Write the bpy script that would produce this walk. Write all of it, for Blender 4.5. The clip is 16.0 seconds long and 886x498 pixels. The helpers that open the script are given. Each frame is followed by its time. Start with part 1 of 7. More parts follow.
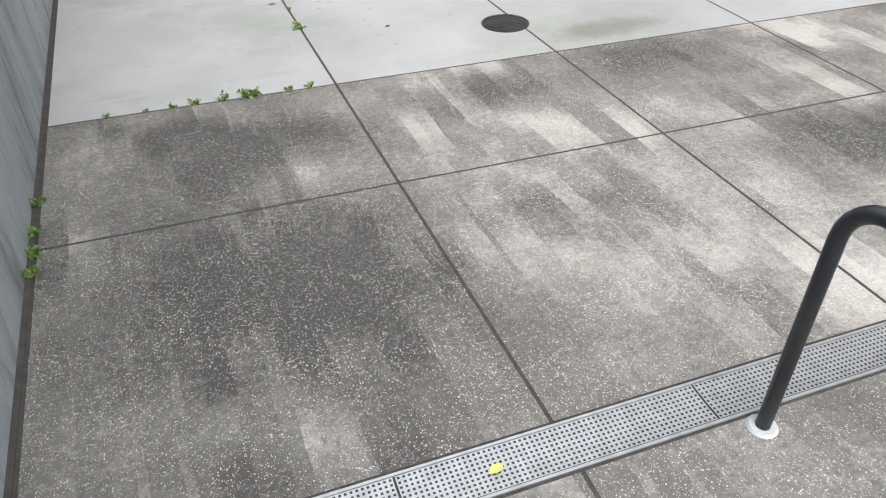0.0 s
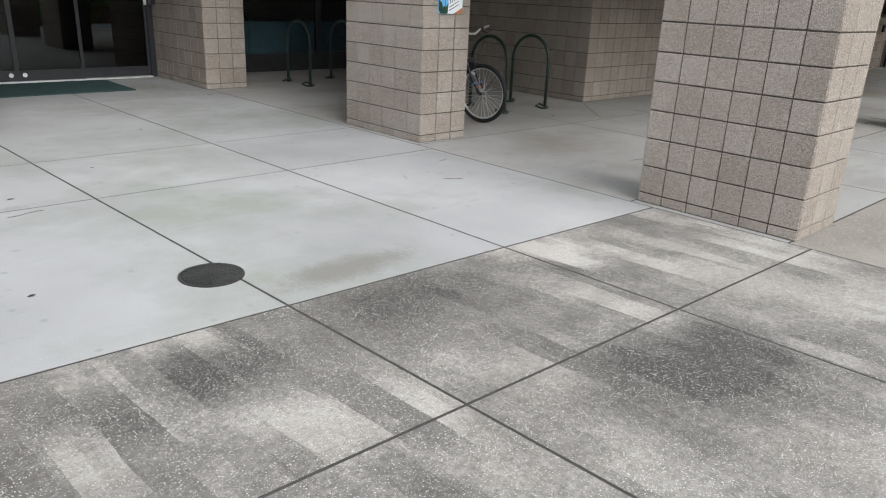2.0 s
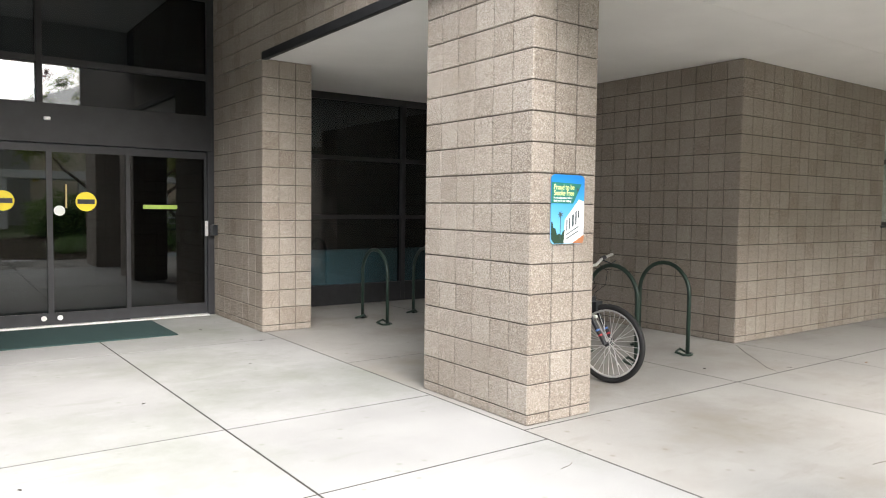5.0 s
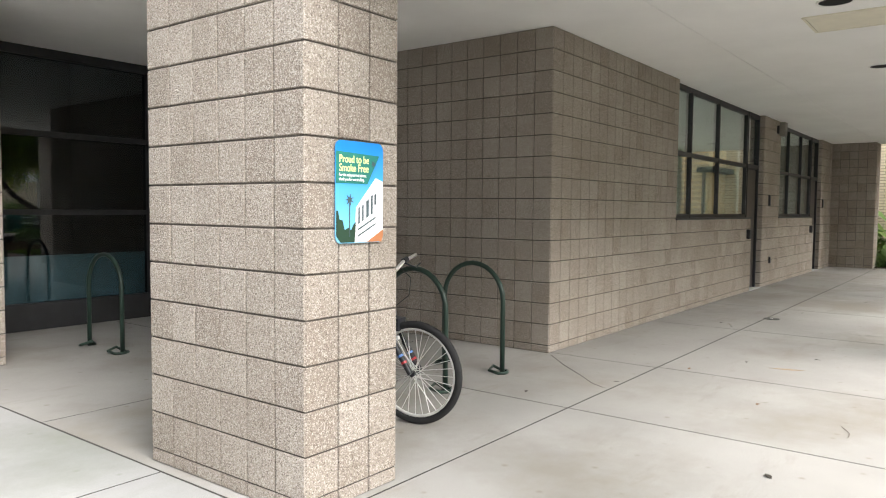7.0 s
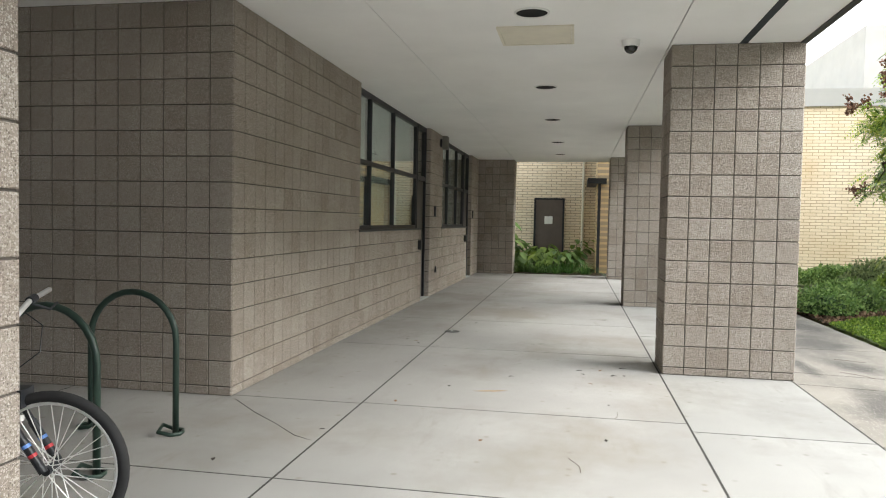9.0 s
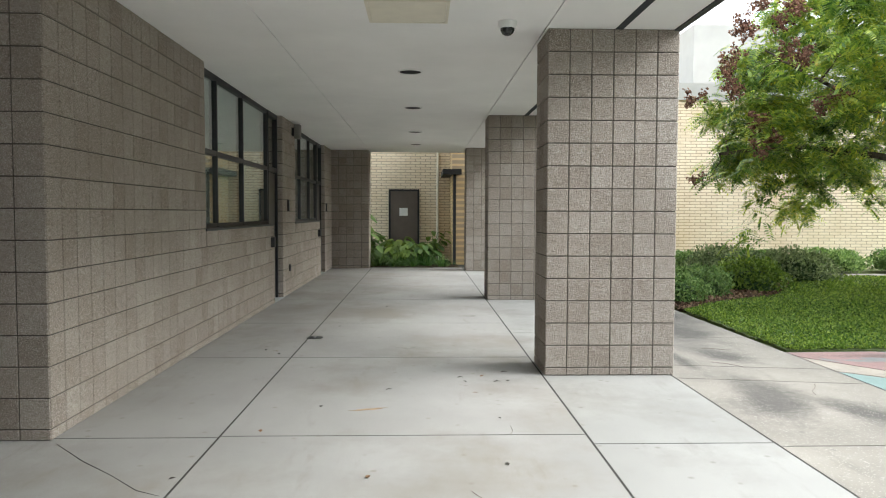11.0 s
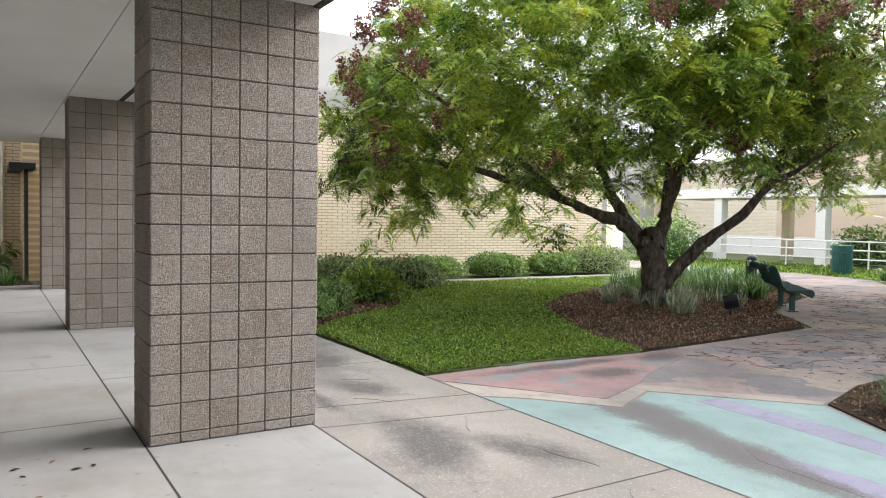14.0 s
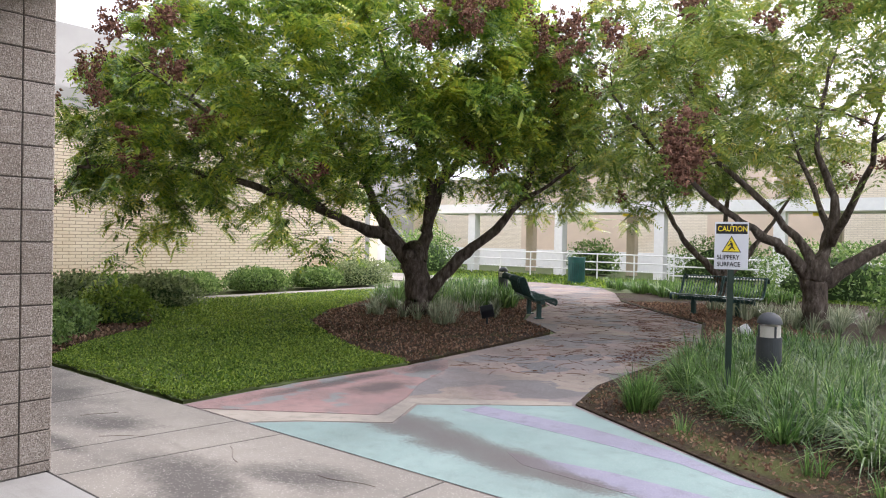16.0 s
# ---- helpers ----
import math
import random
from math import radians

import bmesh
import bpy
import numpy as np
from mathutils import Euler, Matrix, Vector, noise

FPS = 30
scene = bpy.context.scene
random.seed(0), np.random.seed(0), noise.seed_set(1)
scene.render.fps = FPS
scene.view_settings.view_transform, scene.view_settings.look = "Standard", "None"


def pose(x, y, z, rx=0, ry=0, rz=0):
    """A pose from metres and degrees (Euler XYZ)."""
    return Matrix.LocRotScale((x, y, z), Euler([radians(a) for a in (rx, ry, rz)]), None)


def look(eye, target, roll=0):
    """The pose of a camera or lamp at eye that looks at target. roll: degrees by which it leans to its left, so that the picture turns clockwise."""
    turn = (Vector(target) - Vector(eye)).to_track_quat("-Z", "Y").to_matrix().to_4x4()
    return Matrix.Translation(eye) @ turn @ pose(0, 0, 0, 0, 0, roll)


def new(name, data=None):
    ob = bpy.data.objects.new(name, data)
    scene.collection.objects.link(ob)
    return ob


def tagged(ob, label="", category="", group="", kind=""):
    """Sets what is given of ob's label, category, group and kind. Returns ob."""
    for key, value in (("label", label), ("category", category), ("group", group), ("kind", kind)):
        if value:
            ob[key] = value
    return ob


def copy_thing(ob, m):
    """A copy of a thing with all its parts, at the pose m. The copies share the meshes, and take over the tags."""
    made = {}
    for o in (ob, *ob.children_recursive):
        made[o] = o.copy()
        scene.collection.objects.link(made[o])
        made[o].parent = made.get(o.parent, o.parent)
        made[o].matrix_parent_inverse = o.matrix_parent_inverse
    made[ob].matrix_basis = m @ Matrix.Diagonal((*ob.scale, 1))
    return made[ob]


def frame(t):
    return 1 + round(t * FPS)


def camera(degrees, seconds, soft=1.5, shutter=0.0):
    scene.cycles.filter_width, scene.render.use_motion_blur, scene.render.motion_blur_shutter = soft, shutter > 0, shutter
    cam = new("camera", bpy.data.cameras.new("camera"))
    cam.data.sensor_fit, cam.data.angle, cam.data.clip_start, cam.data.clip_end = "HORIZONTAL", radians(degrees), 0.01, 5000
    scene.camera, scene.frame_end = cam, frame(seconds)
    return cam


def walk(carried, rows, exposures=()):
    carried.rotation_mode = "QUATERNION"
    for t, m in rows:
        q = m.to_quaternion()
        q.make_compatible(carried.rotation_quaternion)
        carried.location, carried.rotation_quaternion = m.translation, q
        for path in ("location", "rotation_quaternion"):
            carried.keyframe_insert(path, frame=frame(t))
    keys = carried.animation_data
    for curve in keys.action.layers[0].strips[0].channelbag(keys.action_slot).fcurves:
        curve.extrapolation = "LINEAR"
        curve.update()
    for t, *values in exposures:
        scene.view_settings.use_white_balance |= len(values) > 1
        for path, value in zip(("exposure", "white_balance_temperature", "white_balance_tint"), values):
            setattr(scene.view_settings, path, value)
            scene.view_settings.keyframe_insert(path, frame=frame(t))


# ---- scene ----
cam = camera(62.9, 16.0, 1.05)
PATH = [
    (0, (0.133, 0.081, 1.87), (0.637, 1.573, 0.636), -1.2),
    (0.5, (0.176, 0.367, 1.665), (0.866, 1.907, 0.593), 0.6),
    (1, (0.294, 0.636, 1.585), (1.228, 2.162, 0.69), 1.7),
    (1.5, (0.403, 0.912, 1.497), (1.543, 2.376, 0.748), 1.8),
    (2, (0.614, 1.265, 1.424), (1.916, 2.628, 0.754), 2.5),
    (2.5, (0.802, 1.62, 1.453), (2.165, 2.969, 0.887), 1.9),
    (3, (1.025, 1.915, 1.474), (2.346, 3.359, 1.063), 1.1),
    (3.5, (1.238, 2.208, 1.507), (2.458, 3.77, 1.234), 0.3),
    (5.8, (2.501, 3.501, 1.419), (3.677, 5.116, 1.338), 0.7),
    (6, (2.606, 3.623, 1.414), (3.853, 5.184, 1.324), 0.6),
    (6.5, (2.91, 3.953, 1.41), (4.335, 5.352, 1.308), 0.6),
    (7, (3.183, 4.202, 1.383), (4.77, 5.414, 1.273), 0.5),
    (7.5, (3.43, 4.466, 1.38), (5.169, 5.448, 1.272), 0.4),
    (8, (3.642, 4.721, 1.393), (5.491, 5.475, 1.291), 0.6),
    (8.5, (3.84, 4.852, 1.404), (5.765, 5.388, 1.314), 0.9),
    (9, (4.007, 4.943, 1.429), (5.973, 5.3, 1.35), 1.1),
    (9.5, (4.091, 5.054, 1.455), (6.079, 5.257, 1.382), 0.9),
    (12, (5.267, 5.226, 1.502), (7.246, 4.957, 1.384), 0.1),
    (12.5, (5.583, 5.155, 1.529), (7.529, 4.711, 1.413), 0.2),
    (13, (5.796, 5.149, 1.541), (7.683, 4.496, 1.434), 0.5),
    (13.5, (5.962, 5.104, 1.551), (7.762, 4.237, 1.459), 0.8),
    (14, (6.055, 4.99, 1.55), (7.748, 3.93, 1.473), 1.0),
    (14.5, (6.132, 4.925, 1.551), (7.71, 3.697, 1.489), 1.2),
    (15, (6.166, 4.929, 1.56), (7.629, 3.566, 1.513), 1.1),
    (15.5, (6.206, 4.943, 1.572), (7.563, 3.474, 1.535), 1.2),
    (16, (6.212, 4.949, 1.573), (7.479, 3.401, 1.543), 1.2),
]
EXPOSURES = [(0.0, 1.58, 6300, 13), (0.6, 1.42, 6250, 13), (1.2, 1.26, 6200, 13), (2.5, 1.42, 6200, 12), (3.7, 1.86, 6450, 13), (5.8, 2.6, 6600, 13), (7.5, 2.5, 6500, 11), (9.5, 2.28, 6350, 9), (12.0, 2.16, 6150, 8), (14.0, 1.92, 6300, 15), (15.0, 1.85, 6250, 18), (16.0, 1.79, 6250, 21)]
walk(cam, [(t, look(eye, target, roll)) for t, eye, target, roll in PATH], EXPOSURES)

# ---- light ----
world = bpy.data.worlds.new("overcast_sky")
scene.world = world
world.use_nodes = True
wn, wl = world.node_tree.nodes, world.node_tree.links
sky = wn.new("ShaderNodeTexSky")
sky.sky_type = "NISHITA"
sky.sun_disc = False
sky.sun_elevation, sky.sun_rotation = radians(33), radians(183)
sky.dust_density = 4.0
hsv = wn.new("ShaderNodeHueSaturation")
hsv.inputs["Saturation"].default_value, hsv.inputs["Value"].default_value = 0.3, 0.1
cloud = wn.new("ShaderNodeMix")
cloud.data_type = "RGBA"
cloud.inputs[0].default_value = 0.65
cloud.inputs[7].default_value = (0.76, 0.8, 0.83, 1)
wl.new(sky.outputs[0], hsv.inputs["Color"])
wl.new(hsv.outputs[0], cloud.inputs[6])
wl.new(cloud.outputs[2], wn["Background"].inputs["Color"])
wn["Background"].inputs["Strength"].default_value = 1.0
sun = new("sun", bpy.data.lights.new("sun", "SUN"))
sun.data.energy, sun.data.angle, sun.data.color = 2.3, radians(55), (1.0, 0.97, 0.92)
sun.matrix_world = look((0, 0, 30), (1.0, 18.0, 30 - 11.8))


# ---- materials ----
def material(name, rough=0.8, metal=0.0, spec=0.4):
    m = bpy.data.materials.new(name)
    m.use_nodes = True
    b = m.node_tree.nodes["Principled BSDF"]
    b.inputs["Roughness"].default_value, b.inputs["Metallic"].default_value = rough, metal
    b.inputs["Specular IOR Level"].default_value = spec
    return m, m.node_tree.nodes, m.node_tree.links, b


def ramp(nd, ln, src, stops):
    r = nd.new("ShaderNodeValToRGB")
    e = r.color_ramp.elements
    while len(e) < len(stops):
        e.new(0.5)
    for el, (p, c) in zip(e, stops):
        el.position, el.color = p, (*c, 1) if len(c) == 3 else c
    ln.new(src, r.inputs[0])
    return r.outputs[0]


def mix(nd, ln, fac, a, b, mode="MIX"):
    m = nd.new("ShaderNodeMix")
    m.data_type, m.blend_type = "RGBA", mode
    for k, v in ((0, fac), (6, a), (7, b)):
        if hasattr(v, "is_linked"):
            ln.new(v, m.inputs[k])
        elif k == 0:
            m.inputs[0].default_value = v
        else:
            m.inputs[k].default_value = (*v, 1)
    return m.outputs[2]


def bump(nd, ln, bsdf, height, strength=0.3, dist=0.01):
    b = nd.new("ShaderNodeBump")
    b.inputs["Strength"].default_value, b.inputs["Distance"].default_value = strength, dist
    ln.new(height, b.inputs["Height"])
    ln.new(b.outputs[0], bsdf.inputs["Normal"])


def world_pos(nd):
    return nd.new("ShaderNodeNewGeometry").outputs["Position"]


def wtex(nd, ln, scale, detail=4.0, stretch=(1, 1, 1), kind="noise", rough=0.55, turn=0.0):
    """Texture in world metres."""
    mp = nd.new("ShaderNodeMapping")
    mp.inputs["Scale"].default_value = stretch
    mp.inputs["Rotation"].default_value = (0, 0, turn)
    ln.new(world_pos(nd), mp.inputs["Vector"])
    t = nd.new("ShaderNodeTexNoise" if kind == "noise" else "ShaderNodeTexVoronoi")
    t.inputs["Scale"].default_value = scale
    ln.new(mp.outputs[0], t.inputs["Vector"])
    if kind == "noise":
        t.inputs["Detail"].default_value, t.inputs["Roughness"].default_value = detail, rough
        return t.outputs[0]
    return t.outputs["Distance"]


def simple(name, col, rough=0.6, metal=0.0, var=0.12, scale=6.0, bumps=0.0, bscale=80.0, spec=0.4):
    """A plain coat with soft mottling and fine relief."""
    m, nd, ln, b = material(name, rough, metal, spec)
    n = wtex(nd, ln, scale, 5)
    lo, hi = [max(0, c * (1 - var)) for c in col], [min(1, c * (1 + var)) for c in col]
    ln.new(ramp(nd, ln, n, [(0.3, lo), (0.7, hi)]), b.inputs["Base Color"])
    if bumps:
        bump(nd, ln, b, wtex(nd, ln, bscale, 3), bumps, 0.004)
    return m


def block_material():
    m, nd, ln, b = material("split_face_block", 0.92, 0, 0.15)
    info, geo = nd.new("ShaderNodeObjectInfo"), nd.new("ShaderNodeNewGeometry")
    add = nd.new("ShaderNodeMath")
    ln.new(info.outputs["Random"], add.inputs[0]), ln.new(geo.outputs["Random Per Island"], add.inputs[1])
    fr = nd.new("ShaderNodeMath")
    fr.operation = "FRACT"
    ln.new(add.outputs[0], fr.inputs[0])
    tone = ramp(nd, ln, fr.outputs[0], [(0.0, (0.29, 0.247, 0.207)), (0.3, (0.37, 0.322, 0.275)), (0.7, (0.375, 0.33, 0.285)), (1.0, (0.43, 0.385, 0.335))])
    tone = mix(nd, ln, ramp(nd, ln, wtex(nd, ln, 60, 4, rough=0.8), [(0.42, (0.45, 0.45, 0.45)), (0.6, (0, 0, 0))]), tone, (0.2, 0.168, 0.138))
    pale = calc(nd, ln, "MAXIMUM", grains(nd, ln, 112, 0.34, 0.46), calc(nd, ln, "MULTIPLY", grains(nd, ln, 200, 0.4, 0.5), 0.8))
    c1 = mix(nd, ln, calc(nd, ln, "MULTIPLY", pale, 0.55), tone, (0.68, 0.635, 0.58))
    c2 = mix(nd, ln, calc(nd, ln, "MULTIPLY", grains(nd, ln, 118, 0.24, 0.44), 0.62), c1, (0.1, 0.083, 0.068))
    stain = wtex(nd, ln, 1.3, 5)
    c3 = mix(nd, ln, ramp(nd, ln, stain, [(0.35, (0.0, 0.0, 0.0)), (0.75, (0.35, 0.35, 0.35))]), c2, (0.2, 0.16, 0.125))
    ln.new(c3, b.inputs["Base Color"])
    bump(nd, ln, b, wtex(nd, ln, 85, 4, rough=0.8), 1.0, 0.012)
    return m


def calc(nd, ln, op, a, b=0.0, c=0.0):
    m = nd.new("ShaderNodeMath")
    m.operation = op
    for k, v in enumerate((a, b, c)):
        if hasattr(v, "is_linked"):
            ln.new(v, m.inputs[k])
        else:
            m.inputs[k].default_value = v
    return m.outputs[0]


def grains(nd, ln, scale, share, size):
    """Small scattered stones bared in the surface: 1 on a stone, 0 between them."""
    vo = nd.new("ShaderNodeTexVoronoi")
    vo.inputs["Scale"].default_value = scale
    ln.new(world_pos(nd), vo.inputs["Vector"])
    sx = nd.new("ShaderNodeSeparateXYZ")
    ln.new(vo.outputs["Color"], sx.inputs[0])
    here = calc(nd, ln, "LESS_THAN", sx.outputs[0], share)
    near = calc(nd, ln, "LESS_THAN", vo.outputs["Distance"], size)
    return calc(nd, ln, "MULTIPLY", here, near)


def patches(nd, ln, spots, wobble=0.9, scale=1.6):
    """Soft-edged stains, each (x, y, half length, half width, turn in degrees), frayed by noise."""
    total = None
    fray = wtex(nd, ln, scale, 7, rough=0.72)
    fine = wtex(nd, ln, 38, 5, rough=0.8)
    for x, y, a, b, turn in spots:
        mp = nd.new("ShaderNodeMapping")
        mp.vector_type = "TEXTURE"
        mp.inputs["Location"].default_value, mp.inputs["Rotation"].default_value, mp.inputs["Scale"].default_value = (x, y, 0), (0, 0, radians(turn)), (a, b, 1)
        ln.new(world_pos(nd), mp.inputs["Vector"])
        d = nd.new("ShaderNodeVectorMath")
        d.operation = "LENGTH"
        ln.new(mp.outputs[0], d.inputs[0])
        f = calc(nd, ln, "SUBTRACT", calc(nd, ln, "MULTIPLY_ADD", fray, -2 * wobble, 1.0 + wobble), d.outputs["Value"])
        f = calc(nd, ln, "MULTIPLY_ADD", calc(nd, ln, "SUBTRACT", fine, 0.5), 1.3, f)
        f.node.use_clamp = True
        total = f if total is None else calc(nd, ln, "MAXIMUM", total, f)
    return total


def old_concrete():
    m, nd, ln, b = material("old_exposed_concrete", 0.92, 0, 0.15)
    base = ramp(nd, ln, wtex(nd, ln, 0.9, 6, rough=0.65), [(0.32, (0.285, 0.267, 0.238)), (0.68, (0.43, 0.41, 0.373))])
    sx = nd.new("ShaderNodeSeparateXYZ")
    ln.new(world_pos(nd), sx.inputs[0])
    # lanes left by a washing wand: each runs along y with a length and weight of its own
    along = calc(nd, ln, "MULTIPLY_ADD", sx.outputs[1], 0.07, sx.outputs[0])
    waver = calc(nd, ln, "MULTIPLY_ADD", wtex(nd, ln, 1.1, 2), 0.12, along)
    lanes = []
    for width, shift, pace in ((0.17, 0.0, 1.25), (0.105, 5.3, 1.5)):
        lane = calc(nd, ln, "FLOOR", calc(nd, ln, "MULTIPLY_ADD", waver, 1 / width, shift))
        cb = nd.new("ShaderNodeCombineXYZ")
        ln.new(calc(nd, ln, "MULTIPLY", lane, 3.71), cb.inputs[0])
        ln.new(calc(nd, ln, "MULTIPLY", sx.outputs[1], pace), cb.inputs[1])
        t = nd.new("ShaderNodeTexNoise")
        t.inputs["Scale"].default_value, t.inputs["Detail"].default_value = 1.0, 2.5
        ln.new(cb.outputs[0], t.inputs["Vector"])
        lanes.append(t.outputs[0])
    mean = calc(nd, ln, "MULTIPLY_ADD", lanes[0], 0.62, calc(nd, ln, "MULTIPLY", lanes[1], 0.38))
    where = ramp(nd, ln, wtex(nd, ln, 0.95, 3), [(0.4, (0.25, 0.25, 0.25)), (0.58, (1, 1, 1))])
    mean = calc(nd, ln, "MULTIPLY_ADD", calc(nd, ln, "SUBTRACT", mean, 0.5), where, 0.5)
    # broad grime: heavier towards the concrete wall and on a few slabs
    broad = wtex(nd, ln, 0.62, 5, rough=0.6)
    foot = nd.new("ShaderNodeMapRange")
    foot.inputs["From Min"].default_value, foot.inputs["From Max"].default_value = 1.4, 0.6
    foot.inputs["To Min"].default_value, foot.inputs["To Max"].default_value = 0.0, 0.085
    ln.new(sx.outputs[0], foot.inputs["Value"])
    spots = patches(nd, ln, [(2.9, 3.75, 0.8, 0.45, 0), (0.25, 2.3, 0.8, 0.65, 0), (0.2, 3.5, 0.7, 0.4, 0), (1.7, 2.5, 0.55, 0.5, 0), (1.6, 3.6, 0.5, 0.35, 0), (3.3, 2.4, 0.6, 0.5, 0), (2.2, 0.6, 0.6, 0.4, 0)], 0.5, 2.2)
    level = calc(nd, ln, "MULTIPLY_ADD", mean, 0.9, calc(nd, ln, "MULTIPLY", broad, 0.5))
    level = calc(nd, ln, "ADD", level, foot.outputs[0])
    level = calc(nd, ln, "MULTIPLY_ADD", spots, 0.17, level)
    level = calc(nd, ln, "MULTIPLY_ADD", wtex(nd, ln, 26, 5, rough=0.8), 0.26, level)
    grime = ramp(nd, ln, level, [(0.73, (0.0, 0.0, 0.0)), (0.86, (0.62, 0.62, 0.62)), (1.02, (0.93, 0.93, 0.93))])
    c = mix(nd, ln, grime, base, (0.045, 0.043, 0.04))
    # bared aggregate: dark pits and pale grains
    dk = wtex(nd, ln, 70, 5, rough=0.9)
    c = mix(nd, ln, ramp(nd, ln, dk, [(0.53, (0, 0, 0)), (0.62, (0.55, 0.55, 0.55))]), c, (0.07, 0.066, 0.06))
    pale = calc(nd, ln, "MAXIMUM", grains(nd, ln, 116, 0.17, 0.32), calc(nd, ln, "MULTIPLY", grains(nd, ln, 190, 0.3, 0.4), 0.6))
    pale = calc(nd, ln, "MULTIPLY", pale, ramp(nd, ln, wtex(nd, ln, 3.0, 4), [(0.35, (0.4, 0.4, 0.4)), (0.65, (0.95, 0.95, 0.95))]))
    c = mix(nd, ln, pale, c, (0.62, 0.6, 0.55))
    ln.new(c, b.inputs["Base Color"])
    bump(nd, ln, b, wtex(nd, ln, 95, 5, rough=0.8), 0.8, 0.006)
    return m


def new_concrete(name, lo, hi, stain, amount, thr=(0.5, 0.68), spots=(), grime=(0.09, 0.085, 0.078), size=0.55, speck=0.0):
    m, nd, ln, b = material(name, 0.82, 0, 0.3)
    base = ramp(nd, ln, wtex(nd, ln, 0.8, 5), [(0.3, lo), (0.7, hi)])
    info = nd.new("ShaderNodeObjectInfo")
    base = mix(nd, ln, 0.5, base, ramp(nd, ln, info.outputs["Random"], [(0, (0.88, 0.88, 0.88)), (1, (1, 1, 1))]), "MULTIPLY")
    st = wtex(nd, ln, size, 7, rough=0.66)
    c = mix(nd, ln, ramp(nd, ln, st, [(thr[0], (0, 0, 0)), (thr[1], (amount,) * 3)]), base, stain)
    if spots:
        c = mix(nd, ln, ramp(nd, ln, patches(nd, ln, spots), [(0.0, (0, 0, 0)), (0.7, (0.85, 0.85, 0.85))]), c, grime)
    sp = wtex(nd, ln, 1.0, 2, stretch=(5, 5, 5), kind="voronoi")
    spot = ramp(nd, ln, sp, [(0.05, (0.55, 0.55, 0.55)), (0.12, (0, 0, 0))])
    c = mix(nd, ln, spot, c, stain)
    # scuffs and faint drag marks
    scuff = wtex(nd, ln, 2.4, 6, stretch=(0.35, 1.5, 1), rough=0.75)
    c = mix(nd, ln, ramp(nd, ln, scuff, [(0.57, (0, 0, 0)), (0.68, (0.3, 0.3, 0.3))]), c, stain)
    gr = wtex(nd, ln, 150, 4, rough=0.8)
    c = mix(nd, ln, ramp(nd, ln, gr, [(0.38, (0.35, 0.35, 0.35)), (0.58, (0, 0, 0))]), c, [v * 0.6 for v in lo])
    if speck:
        c = mix(nd, ln, calc(nd, ln, "MULTIPLY", grains(nd, ln, 85, 0.25, 0.34), speck), c, (0.6, 0.57, 0.52))
    ln.new(c, b.inputs["Base Color"])
    bump(nd, ln, b, wtex(nd, ln, 140, 4, stretch=(1, 1, 1)), 0.2, 0.003)
    return m


def brick_material(name, c1, c2, mortar, across):
    """Long thin brick courses, for walls far off. across: the horizontal axis that the wall runs along."""
    m, nd, ln, b = material(name, 0.85, 0, 0.25)
    sx = nd.new("ShaderNodeSeparateXYZ")
    ln.new(world_pos(nd), sx.inputs[0])
    cb = nd.new("ShaderNodeCombineXYZ")
    ln.new(sx.outputs[across], cb.inputs[0]), ln.new(sx.outputs[2], cb.inputs[1])
    br = nd.new("ShaderNodeTexBrick")
    br.inputs["Scale"].default_value = 1.0
    br.inputs["Brick Width"].default_value, br.inputs["Row Height"].default_value = 0.3, 0.082
    br.inputs["Mortar Size"].default_value = 0.009
    br.inputs["Color1"].default_value, br.inputs["Color2"].default_value, br.inputs["Mortar"].default_value = (*c1, 1), (*c2, 1), (*mortar, 1)
    ln.new(cb.outputs[0], br.inputs["Vector"])
    st = wtex(nd, ln, 0.35, 5)
    c = mix(nd, ln, ramp(nd, ln, st, [(0.52, (0, 0, 0)), (0.75, (0.5, 0.5, 0.5))]), br.outputs["Color"], (0.5, 0.33, 0.13))
    ln.new(c, b.inputs["Base Color"])
    inv = nd.new("ShaderNodeMath")
    inv.operation = "SUBTRACT"
    inv.inputs[0].default_value = 1.0
    ln.new(br.outputs["Fac"], inv.inputs[1])
    bump(nd, ln, b, inv.outputs[0], 0.6, 0.012)
    return m


def glass_material(name, tint, rough=0.02, shine=0.05):
    """Tinted pane: partly see-through, partly mirror."""
    m, nd, ln, b = material(name, rough)
    out = nd["Material Output"]
    tr, gl, mx = nd.new("ShaderNodeBsdfTransparent"), nd.new("ShaderNodeBsdfGlossy"), nd.new("ShaderNodeMixShader")
    tr.inputs[0].default_value = (*tint, 1)
    gl.inputs["Roughness"].default_value = rough
    gl.inputs[0].default_value = (0.9, 0.93, 0.93, 1)
    lw = nd.new("ShaderNodeLayerWeight")
    lw.inputs[0].default_value = 0.5
    pw = nd.new("ShaderNodeMath")
    pw.operation, pw.inputs[1].default_value = "POWER", 2.6
    ln.new(lw.outputs["Facing"], pw.inputs[0])
    ad = nd.new("ShaderNodeMath")
    ad.operation, ad.inputs[1].default_value, ad.inputs[2].default_value = "MULTIPLY_ADD", 0.95, shine
    ln.new(pw.outputs[0], ad.inputs[0])
    ln.new(ad.outputs[0], mx.inputs[0]), ln.new(tr.outputs[0], mx.inputs[1]), ln.new(gl.outputs[0], mx.inputs[2])
    ln.new(mx.outputs[0], out.inputs[0])
    return m


